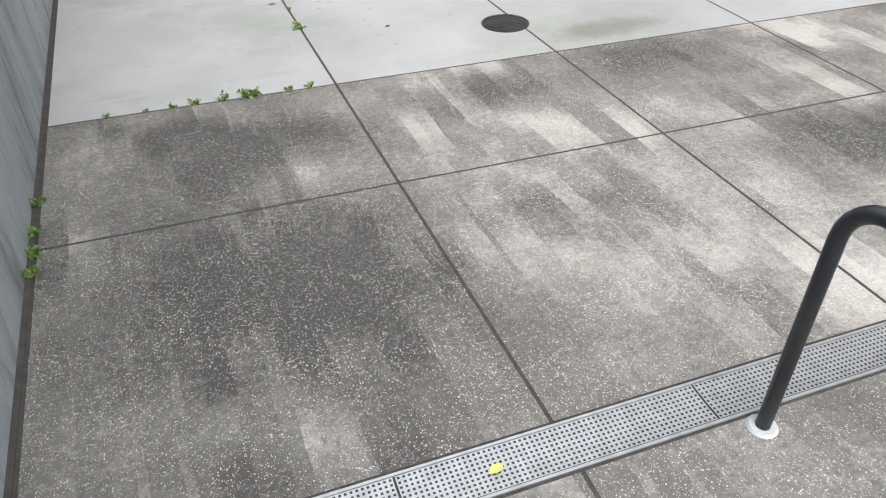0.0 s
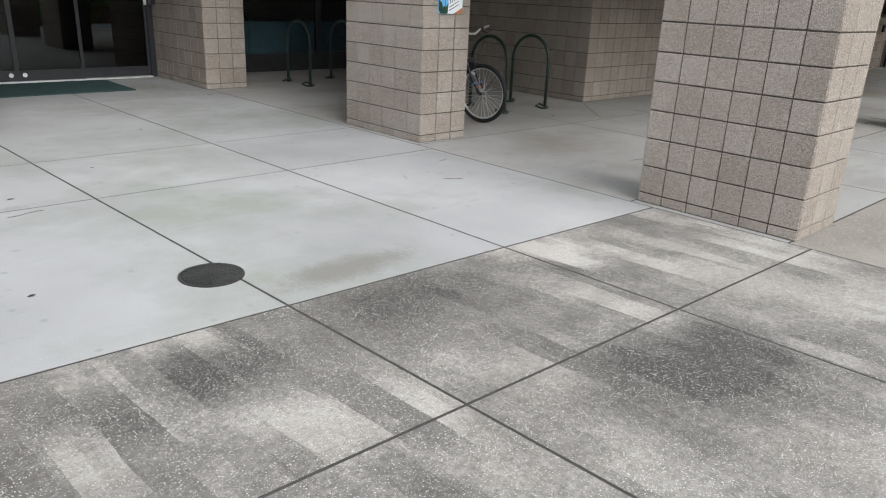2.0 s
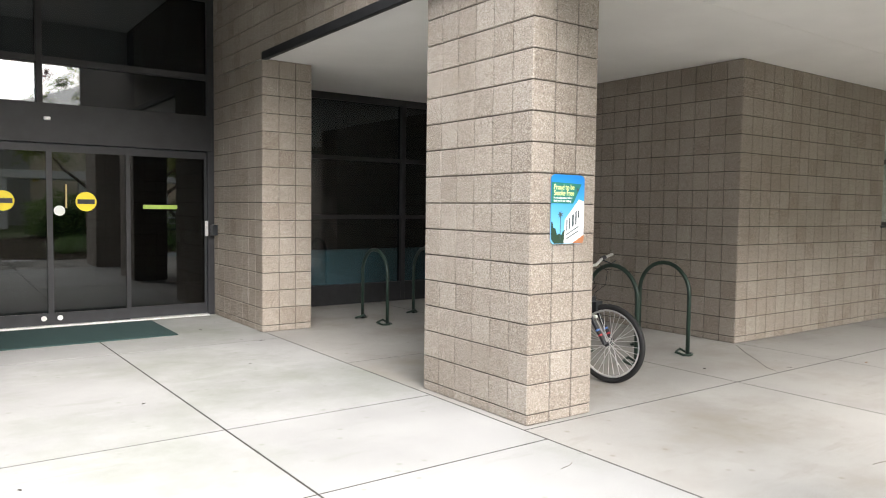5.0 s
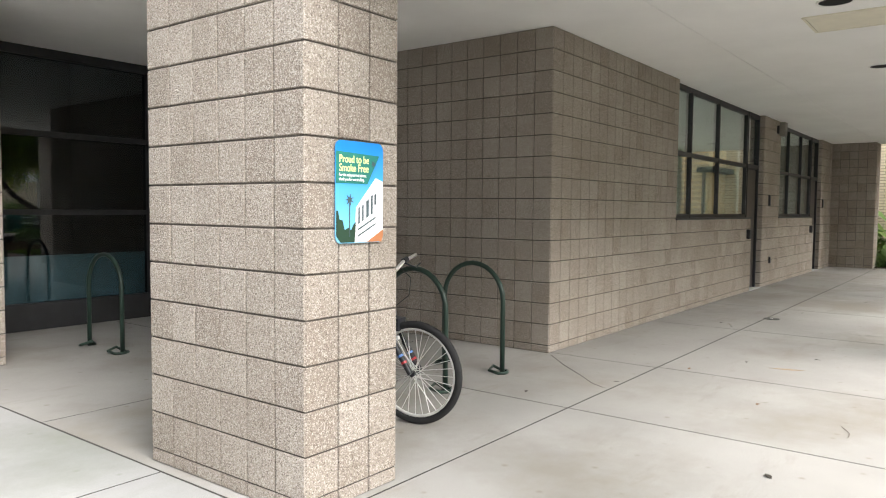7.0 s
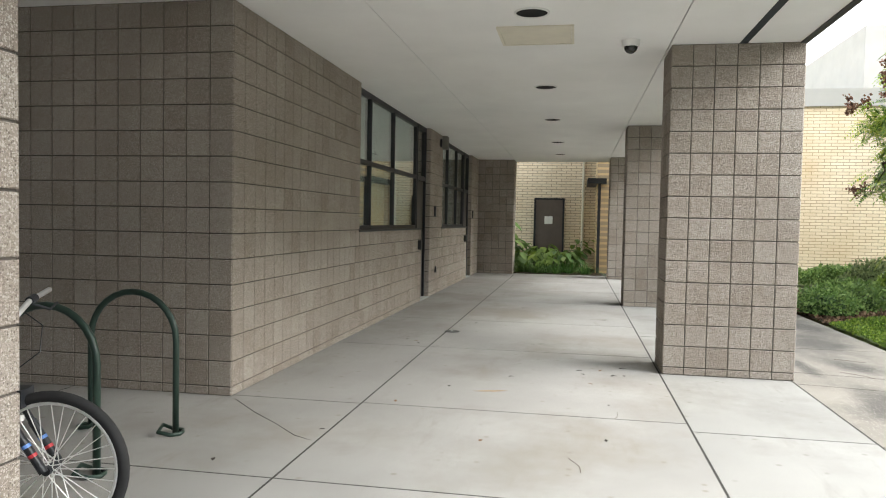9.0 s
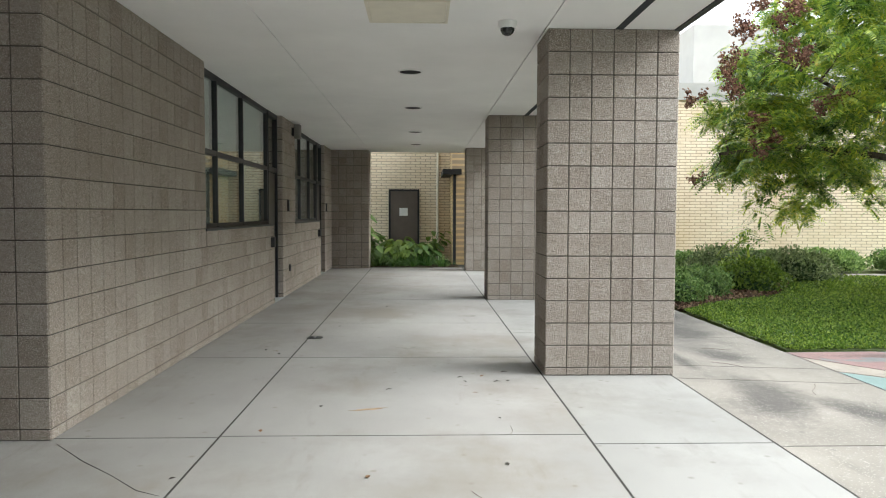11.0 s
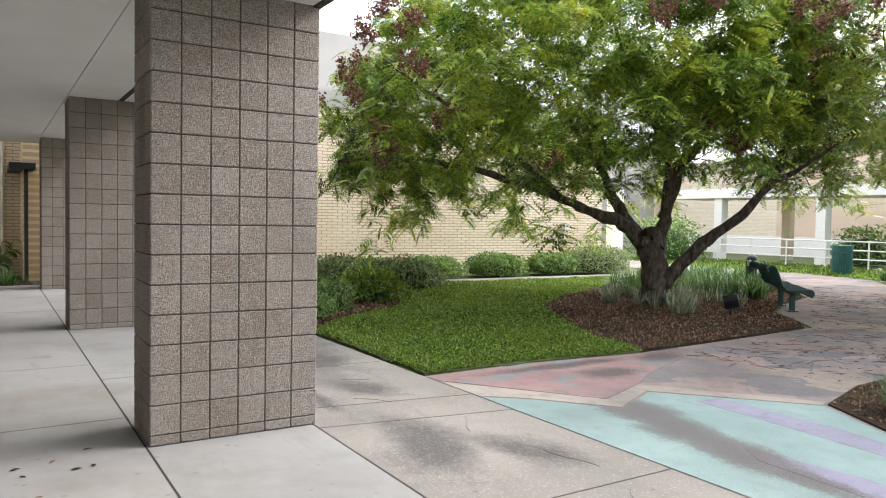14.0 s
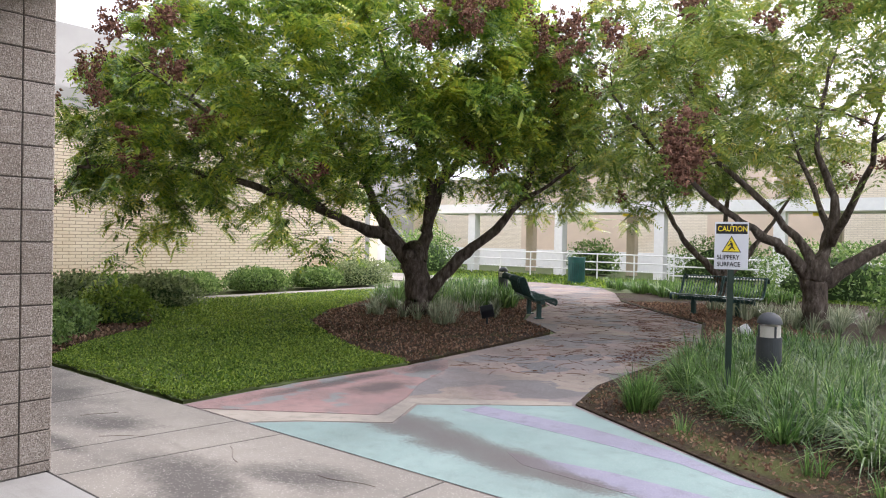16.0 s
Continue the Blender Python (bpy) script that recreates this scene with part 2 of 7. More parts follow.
def leaf_material(name, stops, rough=0.5, clump=0.0, size=2.0):
    """clump: how far the tone goes by boughs of about 1/size metres, not leaf by leaf."""
    m, nd, ln, b = material(name, rough, 0, 0.5)
    geo = nd.new("ShaderNodeNewGeometry")
    tone = geo.outputs["Random Per Island"]
    if clump:
        bough = nd.new("ShaderNodeMapRange")
        bough.inputs["From Min"].default_value, bough.inputs["From Max"].default_value = 0.32, 0.68
        ln.new(wtex(nd, ln, size, 3), bough.inputs["Value"])
        tone = calc(nd, ln, "MULTIPLY_ADD", bough.outputs[0], clump, calc(nd, ln, "MULTIPLY", tone, 1 - clump))
    c = ramp(nd, ln, tone, stops)
    if not clump:
        big = wtex(nd, ln, 0.5, 3)
        c = mix(nd, ln, ramp(nd, ln, big, [(0.35, (0.0, 0.0, 0.0)), (0.7, (0.25, 0.25, 0.25))]), c, stops[-1][1])
    ln.new(c, b.inputs["Base Color"])
    out = nd["Material Output"]
    tl, mx = nd.new("ShaderNodeBsdfTranslucent"), nd.new("ShaderNodeMixShader")
    ln.new(c, tl.inputs[0])
    mx.inputs[0].default_value = 0.45
    ln.new(b.outputs[0], mx.inputs[1]), ln.new(tl.outputs[0], mx.inputs[2])
    ln.new(mx.outputs[0], out.inputs[0])
    return m


BLOCK = block_material()
MORTAR = simple("block_mortar", (0.1, 0.088, 0.076), 0.95, var=0.25, scale=8)
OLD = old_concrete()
LIGHT = new_concrete("pale_plaza_concrete", (0.285, 0.286, 0.282), (0.385, 0.387, 0.38), (0.2, 0.22, 0.175), 0.65, (0.48, 0.64), [(2.75, 4.25, 0.55, 0.16, 0), (0.9, 6.3, 1.2, 0.12, 5)], (0.17, 0.16, 0.14))
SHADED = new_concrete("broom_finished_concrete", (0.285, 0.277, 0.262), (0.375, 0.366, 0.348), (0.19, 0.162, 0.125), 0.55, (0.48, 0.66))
DIRTY = new_concrete("weathered_walk_concrete", (0.215, 0.197, 0.17), (0.315, 0.29, 0.25), (0.1, 0.1, 0.09), 0.5, (0.44, 0.75),
    [(10.25, 2.45, 0.9, 0.42, -15), (9.9, 1.9, 0.5, 0.28, 20), (13.6, 2.0, 1.3, 0.55, -12), (15.2, 1.7, 1.4, 0.4, 0), (12.1, 2.1, 0.6, 0.3, 20), (8.2, 2.2, 0.5, 0.35, 30), (12.0, 2.6, 0.9, 0.12, 0), (6.9, 1.7, 0.5, 0.5, 0)], (0.065, 0.06, 0.056), 0.7, 0.5)
# walk concrete for the open edge strip, its colour darkened against over-bright light
EDGE = new_concrete("edge_strip_concrete", (0.29, 0.285, 0.27), (0.37, 0.365, 0.345), (0.17, 0.155, 0.13), 0.6)


def cast_wall():
    """Board-smooth cast concrete with runs of grime, pale lime streaks and slanting scuffs."""
    m, nd, ln, b = material("stained_cast_concrete", 0.85, 0, 0.25)
    c = ramp(nd, ln, wtex(nd, ln, 1.2, 6, rough=0.65), [(0.3, (0.23, 0.25, 0.26)), (0.7, (0.36, 0.385, 0.395))])
    runs = wtex(nd, ln, 5.0, 6, stretch=(1, 1, 0.16), rough=0.7)
    c = mix(nd, ln, ramp(nd, ln, runs, [(0.5, (0, 0, 0)), (0.66, (0.75, 0.75, 0.75))]), c, (0.1, 0.105, 0.105))
    slant = nd.new("ShaderNodeMapping")
    slant.inputs["Rotation"].default_value, slant.inputs["Scale"].default_value = (radians(38), 0, 0), (1, 7, 1)
    ln.new(world_pos(nd), slant.inputs["Vector"])
    t = nd.new("ShaderNodeTexNoise")
    t.inputs["Scale"].default_value, t.inputs["Detail"].default_value = 2.6, 6
    ln.new(slant.outputs[0], t.inputs["Vector"])
    c = mix(nd, ln, ramp(nd, ln, t.outputs[0], [(0.56, (0, 0, 0)), (0.66, (0.5, 0.5, 0.5))]), c, (0.14, 0.145, 0.145))
    c = mix(nd, ln, ramp(nd, ln, wtex(nd, ln, 60, 4, rough=0.8), [(0.4, (0.3, 0.3, 0.3)), (0.6, (0, 0, 0))]), c, (0.2, 0.21, 0.21))
    ln.new(c, b.inputs["Base Color"])
    bump(nd, ln, b, wtex(nd, ln, 35, 5, rough=0.75), 0.35, 0.006)
    return m


STAINED = cast_wall()
JOINT = simple("joint_filler", (0.045, 0.042, 0.038), 0.95, var=0.3, scale=20)
WALLCON = new_concrete("cast_concrete", (0.36, 0.38, 0.38), (0.5, 0.52, 0.52), (0.26, 0.27, 0.27), 0.5)
SOFFIT = simple("soffit_plaster", (0.86, 0.855, 0.835), 0.9, var=0.04, scale=1.2, bumps=0.1, bscale=200)
BRONZE = simple("dark_bronze_metal", (0.022, 0.023, 0.026), 0.5, 0.0, var=0.2)
GLASS_DARK = glass_material("dark_tinted_glass", (0.13, 0.16, 0.175), 0.02, 0.06)
GLASS_GREY = glass_material("grey_tinted_glass", (0.4, 0.47, 0.5), 0.02, 0.06)
GLASS = glass_material("window_glass", (0.86, 0.92, 0.9))
# near-black: unlit depth painted into the lobby, window backs and soffit slot
DARK = simple("unlit_interior", (0.04, 0.045, 0.05), 0.9, var=0.3)
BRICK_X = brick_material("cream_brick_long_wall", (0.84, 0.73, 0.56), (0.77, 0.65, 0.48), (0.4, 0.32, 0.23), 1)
# same brick in darker colours, painting in the return wall's shade
BRICK_Y = brick_material("cream_brick_shaded_return", (0.62, 0.47, 0.27), (0.55, 0.41, 0.23), (0.34, 0.28, 0.2), 0)


# ---- building blocks ----
def box(bm, x0, x1, y0, y1, z0, z1):
    r = bmesh.ops.create_cube(bm, size=1)
    bmesh.ops.scale(bm, vec=(abs(x1 - x0), abs(y1 - y0), abs(z1 - z0)), verts=r["verts"])
    bmesh.ops.translate(bm, vec=((x0 + x1) / 2, (y0 + y1) / 2, (z0 + z1) / 2), verts=r["verts"])
    return r["verts"]


def rounded(x0, x1, y0, y1, z0, z1, r=0.006, seg=2):
    bm = bmesh.new()
    box(bm, x0, x1, y0, y1, z0, z1)
    bmesh.ops.bevel(bm, geom=bm.edges[:], offset=r, segments=seg, affect="EDGES", profile=0.6)
    return bm


def boxes(*rows):
    bm = bmesh.new()
    for r in rows:
        box(bm, *r)
    return bm


def cyl(bm, a, b, r1, r2=None, seg=14, caps=True):
    a, b = Vector(a), Vector(b)
    d = b - a
    m = Matrix.Translation((a + b) / 2) @ d.to_track_quat("Z", "Y").to_matrix().to_4x4()
    return bmesh.ops.create_cone(bm, cap_ends=caps, segments=seg, radius1=r1, radius2=r1 if r2 is None else r2, depth=d.length, matrix=m)["verts"]


def tube(bm, pts, rad, seg=8, closed=False):
    """A round tube along points; rad is one radius or one for each point."""
    pts = [Vector(p) for p in pts]
    n = len(pts)
    rads = rad if isinstance(rad, (list, tuple)) else [rad] * n
    rings, side = [], None
    for i, p in enumerate(pts):
        if closed:
            d = pts[(i + 1) % n] - pts[i - 1]
        else:
            d = pts[min(i + 1, n - 1)] - pts[max(i - 1, 0)]
        d.normalize()
        if side is None:
            side = d.orthogonal().normalized()
        side = (side - d * side.dot(d))
        side = side.normalized() if side.length > 1e-6 else d.orthogonal().normalized()
        up = d.cross(side)
        rings.append([bm.verts.new(p + (side * math.cos(2 * math.pi * k / seg) + up * math.sin(2 * math.pi * k / seg)) * rads[i]) for k in range(seg)])
    for i in range(n if closed else n - 1):
        a, b = rings[i], rings[(i + 1) % n]
        for k in range(seg):
            bm.faces.new((a[k], a[(k + 1) % seg], b[(k + 1) % seg], b[k]))
    if not closed:
        bm.faces.new(rings[0][::-1]), bm.faces.new(rings[-1])


def mesh_of(name, bm, mat, smooth=False):
    me = bpy.data.meshes.new(name)
    bmesh.ops.recalc_face_normals(bm, faces=bm.faces[:])
    bm.to_mesh(me)
    bm.free()
    me.materials.append(mat)
    if smooth:
        me.shade_smooth()
    return me


def part(name, bm, mat, parent, label="", smooth=False):
    ob = new(name, mesh_of(name, bm, mat, smooth))
    ob.parent = parent
    return tagged(ob, label)


def solid(name, bm, mat, label, category, kind="", group="", at=None, smooth=False):
    """A top-level thing or piece of the setting that is one mesh (parts may follow)."""
    ob = new(name, mesh_of(name, bm, mat, smooth))
    if at is not None:
        ob.matrix_basis = at
    return tagged(ob, label, category, group, kind)


def thing(name, at, label, category, group="", kind=""):
    ob = new(name)
    ob.empty_display_size = 0.2
    ob.matrix_basis = at
    return tagged(ob, label, category, group, kind)


def soup(name, verts, faces, mat, parent=None, kind="stuff", label="", category=""):
    """Many small faces as one mesh."""
    me = bpy.data.meshes.new(name)
    me.from_pydata([tuple(v) for v in verts], [], faces)
    me.materials.append(mat)
    ob = new(name, me)
    ob.parent = parent
    return tagged(ob, label, category, "", kind)


def prism(pts, z0, z1):
    bm = bmesh.new()
    f = bm.faces.new([bm.verts.new((x, y, z1)) for x, y in pts])
    r = bmesh.ops.extrude_face_region(bm, geom=[f])
    bmesh.ops.translate(bm, vec=(0, 0, z0 - z1), verts=[v for v in r["geom"] if isinstance(v, bmesh.types.BMVert)])
    return bm


UNIT, LOW = 0.2032, 0.072     # block module; the bottom course stands partly in the ground
CEIL = 3.12
COURSES = [(0.0, LOW)] + [(LOW + i * UNIT, LOW + (i + 1) * UNIT) for i in range(15)]
block_cache = {}


def block_mesh(w, h):
    key = (round(w, 3), round(h, 3))
    if key not in block_cache:
        bm = bmesh.new()
        c, d = 0.004, 0.010
        back = [bm.verts.new((sx * key[0] / 2, 0.004, sz * key[1] / 2)) for sx, sz in ((-1, -1), (1, -1), (1, 1), (-1, 1))]
        mid = [bm.verts.new((v.co.x, -d + c, v.co.z)) for v in back]
        top = [bm.verts.new((v.co.x - c * (1 if v.co.x > 0 else -1), -d, v.co.z - c * (1 if v.co.z > 0 else -1))) for v in back]
        for lo, hi in ((back, mid), (mid, top)):
            for k in range(4):
                bm.faces.new((lo[k], lo[(k + 1) % 4], hi[(k + 1) % 4], hi[k]))
        bm.faces.new(top)
        block_cache[key] = mesh_of("block", bm, BLOCK)
    return block_cache[key]


def face_cells(p, q, z1=CEIL, holes=(), z0=0.0):
    """Blocks of one wall face from plan point p to q (the outside is on the right hand going from p to q); holes: (u0, u1, z0, z1)."""
    p, q = Vector((*p, 0)), Vector((*q, 0))
    length = (q - p).length
    n = max(1, round(length / UNIT))
    step = length / n
    ang = math.atan2(q.y - p.y, q.x - p.x)
    u = (q - p) / length
    cells, rows = [], [c for c in COURSES if c[1] > z0 + 0.01]
    zz = COURSES[-1][1]
    while zz < z1 - 0.02:
        rows.append((zz, zz + UNIT))
        zz += UNIT
    for a, b in rows:
        if a > z1 - 0.03:
            continue
        b = min(b, z1)
        for i in range(n):
            u0, u1, lo, hi = i * step, (i + 1) * step, a, b
            cut = False
            for h0, h1, g0, g1 in holes:
                if u1 > h0 + 0.02 and u0 < h1 - 0.02 and hi > g0 + 0.02 and lo < g1 - 0.02:
                    if u0 < h0 - 0.03:
                        u1 = h0
                    elif u1 > h1 + 0.03:
                        u0 = h1
                    elif lo < g0 - 0.03:
                        hi = g0
                    elif hi > g1 + 0.03:
                        lo = g1
                    else:
                        cut = True
            if not cut:
                c = p + u * ((u0 + u1) / 2)
                cells.append((Matrix.Translation((c.x, c.y, (lo + hi) / 2)) @ Matrix.Rotation(ang, 4, "Z"), u1 - u0 - 0.0085, hi - lo - 0.009))
    return cells


def lay_blocks(parent, cells, near=None, limit=300):
    """The blocks nearest to a point of the plan as single parts, the rest joined."""
    if near is not None:
        cells = sorted(cells, key=lambda c: (c[0].translation.xy - Vector(near)).length)
    for m, w, h in cells[:limit]:
        ob = new("block", block_mesh(w, h))
        ob.parent = parent
        ob.matrix_basis = m
    verts, faces = [], []
    for m, w, h in cells[limit:]:
        me = block_mesh(w, h)
        k = len(verts)
        verts += [m @ v.co for v in me.vertices]
        faces += [[k + i for i in f.vertices] for f in me.polygons]
    if verts:
        soup("block_rest", verts, faces, BLOCK, parent)


laid = []    # block faces are laid at the end of the file


def column(name, x, y0, y1, dx=0.61, limit=300, label="square pier of beige split-face concrete block"):
    core = solid(name, boxes((x + 0.008, x + dx - 0.008, y0 + 0.008, y1 - 0.008, 0, CEIL)), MORTAR, label, "pier", "structure")
    cells = face_cells((x + 0.008, y1), (x + 0.008, y0)) + face_cells((x, y0 + 0.008), (x + dx, y0 + 0.008))
    cells += face_cells((x + dx - 0.008, y0), (x + dx - 0.008, y1)) + face_cells((x + dx, y1 - 0.008), (x, y1 - 0.008))
    laid.append((core, cells, (5.0, 5.0), limit))
    return core


# ---- structure ----
WX, WN = 5.22, 7.594          # west face of the piers, south face of the long wall
RS, RN = 2.908, 4.09          # row of piers along the walk
column("wall_pier_1", 5.318, 6.588, 7.82)
column("wall_pier_2", 5.313, RS, RN)
column("wall_pier_3", 11.155, RS, RN)
column("wall_pier_4", 16.9, RS, RN, limit=120)
column("wall_pier_5", 23.05, RS, RN, limit=0)
E0 = 9.322
wall_n = solid("wall_north", boxes((E0 + 0.008, 12.735, WN + 0.008, 7.9, 0, CEIL), (12.735, 16.46, WN + 0.008, 7.9, 0, 1.27),
    (17.18, 18.4, WN + 0.008, 7.9, 0, CEIL), (18.4, 21.84, WN + 0.008, 7.9, 0, 1.27), (22.6, 23.9, WN + 0.008, 7.9, 0, CEIL)),
    MORTAR, "long wall of beige split-face block with windows", "wall", "structure")
HOLES = [(12.735 - E0, 16.46 - E0, 1.27, 9), (16.46 - E0, 17.18 - E0, 0, 9), (18.4 - E0, 21.84 - E0, 1.27, 9), (21.84 - E0, 22.6 - E0, 0, 9)]
laid.append((wall_n, face_cells((E0, WN + 0.008), (23.9, WN + 0.008), holes=HOLES) + face_cells((17.188, 7.9), (17.188, WN)) + face_cells((22.608, 7.9), (22.608, WN)), (10.0, 7.5), 300))
wall_c = solid("wall_recess_side", boxes((E0 + 0.008, 9.7, 7.9, 12.7, 0, CEIL)), MORTAR, "side wall of the recess in beige block", "wall", "structure")
laid.append((wall_c, face_cells((E0 + 0.008, 12.6), (E0 + 0.008, WN)), (E0, 7.6), 300))
wall_w = solid("wall_wing", boxes((WX + 0.008, 5.822, 10.983, 12.9, 0, CEIL)), MORTAR, "short wing wall of beige block beside the entrance", "wall", "structure")
laid.append((wall_w, face_cells((WX + 0.008, 12.69), (WX + 0.008, 10.975)) + face_cells((WX, 10.983), (5.83, 10.983)) + face_cells((5.822, 10.975), (5.822, 12.69)), (5.3, 10.9), 300))
wall_e = solid("wall_east_end", boxes((23.908, 24.6, 6.618, 8.2, 0, CEIL)), MORTAR, "end wall of beige block across the walk", "wall", "structure")
laid.append((wall_e, face_cells((23.908, 8.0), (23.908, 6.61)) + face_cells((23.9, 6.618), (24.6, 6.618)), (23.9, 6.6), 0))
# upper storey carried by the piers; mostly unseen, its height added to block light
wall_u = solid("wall_upper", boxes((WX + 0.008, 5.6, RS, 12.7, CEIL + 0.06, 7.2), (5.6, 24.1, RS + 0.008, 3.3, CEIL + 0.06, 7.2)), MORTAR,
    "upper storey of beige block above the walk", "wall", "structure")
laid.append((wall_u, [c for c in face_cells((WX + 0.008, 12.7), (WX + 0.008, 8.4), 4.6) if c[0].translation.z > CEIL + 0.1], (5.2, 11.0), 200))
ceiling = solid("ceiling", boxes((WX + 0.05, 9.4, 6.6, 12.7, CEIL, CEIL + 0.05), (9.4, 24.6, 6.6, 7.9, CEIL, CEIL + 0.05),
    (WX + 0.05, 24.6, 4.115, 6.594, CEIL, CEIL + 0.05), (WX + 0.05, 24.6, RS + 0.05, 4.105, CEIL, CEIL + 0.05), (WX + 0.02, 24.6, RS + 0.02, 12.7, CEIL + 0.05, CEIL + 0.08)), SOFFIT,
    "smooth off-white plaster soffit", "ceiling", "structure")
solid("trim", boxes((WX - 0.006, WX + 0.05, RS - 0.006, 10.975, CEIL - 0.015, CEIL + 0.07), (WX + 0.05, 24.1, RS - 0.006, RS + 0.05, CEIL - 0.015, CEIL + 0.07)), BRONZE,
    "dark metal edge strip along the soffit", "trim", "structure")
solid("soffit_slot", boxes((WX + 0.4, 24.0, 3.42, 3.49, CEIL - 0.003, CEIL + 0.01)), DARK, "dark linear slot in the soffit", "slot", "structure")
solid("roof", boxes((WX, 24.1, RS, 20, 7.2, 7.4)), WALLCON, "flat roof over the building", "roof", "structure")

# unseen wing to the south-west, added to block sky light and darken glass reflections
solid("wall_sky_blocker", boxes((-16.0, 4.6, -34.0, -24.0, -0.1, 13.0)), simple("blocker_render", (0.26, 0.24, 0.17), 0.9, var=0.12, scale=0.8, bumps=0.3, bscale=60), "unseen plain beige wing, added to block sky light and fill the glass reflections", "wall", "structure")

# ---- ground ----
GRASSY = simple("lawn_soil", (0.075, 0.1, 0.03), 0.95, var=0.4, scale=5, bumps=0.5, bscale=40)
ground = solid("ground", boxes((-150, 200, -200, 150, -0.3, -0.03)), GRASSY, "level ground reaching far out", "ground", "structure")
pavement = solid("pavement", boxes((-1.2, 26, 1.32, 13.2, -0.06, -0.002), (-1.2, 4.8, -3.0, 1.32, -0.06, -0.002)), JOINT, "concrete paving in large slabs with dark joints", "pavement", "structure")
slabs = []


def cross(v, h):
    """Where an upright joint v and a level joint h meet; each a place or (place at 0, slope)."""
    v, h = v if isinstance(v, tuple) else (v, 0.0), h if isinstance(h, tuple) else (h, 0.0)
    y = (h[0] + h[1] * v[0]) / (1 - h[1] * v[1])
    return v[0] + v[1] * y, y


def slab_grid(xs, ys, mat, gap=0.016):
    h = gap / 2
    for x0, x1 in zip(xs, xs[1:]):
        for y0, y1 in zip(ys, ys[1:]):
            a, b, c, d = cross(x0, y0), cross(x1, y0), cross(x1, y1), cross(x0, y1)
            slabs.append(([(a[0] + h, a[1] + h), (b[0] - h, b[1] + h), (c[0] - h, c[1] - h), (d[0] + h, d[1] - h)], mat))


L1, L2 = (2.92, -0.025), (4.09, -0.033)
V0, V1, V2, V3 = (-0.62, -0.035), (0.975, -0.036), (2.41, -0.04), (3.78, -0.02)
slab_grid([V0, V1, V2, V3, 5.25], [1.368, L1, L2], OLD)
slab_grid([V0, V1, V2, V3, 5.25], [L2, 6.32, 7.62, 10.54, 13.0], LIGHT)
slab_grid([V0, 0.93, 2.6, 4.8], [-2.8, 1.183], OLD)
slab_grid([5.25, 7.7, E0 + 0.05], [6.54, 9.0, 12.9], SHADED)
slab_grid([5.25, 7.7, 9.4, 12.0, 14.3, 16.96, 19.2, 21.5, 23.3, 24.15], [4.11, 6.54], SHADED)
slab_grid([E0 + 0.05, 12.0, 14.3, 16.96, 19.2, 21.5, 24.15], [6.54, 7.9], SHADED)
slab_grid([5.25, 7.3, 9.2, 11.155, 13.5, 16.96, 19.2, 22.8, 24.15], [2.93, 4.11], EDGE)
slab_grid([5.25, 7.2, 9.13, (10.575, 0.158), (11.19, 0.145), 13.12, 15.9, 18.0, 20.2, 22.4, 24.15], [1.32, 2.93], DIRTY)
# ---- entrance court ----
YD = 12.7                      # glass line of the entrance
STEEL = simple("dull_stainless_steel", (0.42, 0.43, 0.43), 0.42, 0.7, var=0.15, scale=20)
CHROME = simple("brushed_steel", (0.72, 0.72, 0.71), 0.4, 0.55, var=0.1, scale=30)
BLACK = simple("black_powder_coat", (0.018, 0.02, 0.024), 0.35, 0.0, var=0.2)
GREEN = simple("dark_green_paint", (0.02, 0.04, 0.03), 0.4, 0.0, var=0.25)
WHITE = simple("white_paint", (0.78, 0.78, 0.76), 0.5, var=0.04)
# near-black colour stands for the shade inside downlights and the drain
HOLE = simple("shaded_hole", (0.01, 0.01, 0.01), 0.9, var=0.1)
YELLOW = simple("yellow_sticker", (0.85, 0.68, 0.03), 0.5, var=0.03)
LIME = simple("lime_sticker", (0.35, 0.5, 0.1), 0.5, var=0.05)
MATGREEN = simple("green_doormat", (0.02, 0.048, 0.047), 0.95, var=0.2, scale=40, bumps=0.6, bscale=300)
IRON = simple("cast_iron", (0.05, 0.05, 0.048), 0.6, 0.5, var=0.3)
RUBBER = simple("black_rubber", (0.015, 0.015, 0.016), 0.75, var=0.2)

LW = lambda y: -0.65 - 0.035 * y    # face of the left wall
wall_l = solid("wall_left", prism([(LW(-3), -3), (LW(7.69), 7.69), (LW(7.69) - 0.3, 7.69), (LW(-3) - 0.3, -3)], -0.05, 0.62), STAINED, "grey cast concrete wall with a shadow joint", "wall", "structure")
part("upper_lift", prism([(LW(-3), -3), (LW(7.69), 7.69), (LW(7.69) - 0.3, 7.69), (LW(-3) - 0.3, -3)], 0.632, 2.4), STAINED, wall_l)
part("joint_core", prism([(LW(-3) - 0.012, -3), (LW(7.69) - 0.012, 7.69), (LW(7.69) - 0.29, 7.69), (LW(-3) - 0.29, -3)], 0.6, 0.65), JOINT, wall_l)
wall_s = solid("wall_spur", rounded(-1.25, 1.465, 7.69, 8.04, 0.0, 4.6, 0.012), STAINED, "short cast concrete spur wall beside the entrance", "wall", "structure")
# unseen wall added west of the porch to cut sky light on recess and doors
solid("wall_porch_side", boxes((0.1, 0.44, 8.04, YD, 0.0, 4.6)), WALLCON, "unseen plain wall, added to keep sky light out of the porch", "wall", "structure")
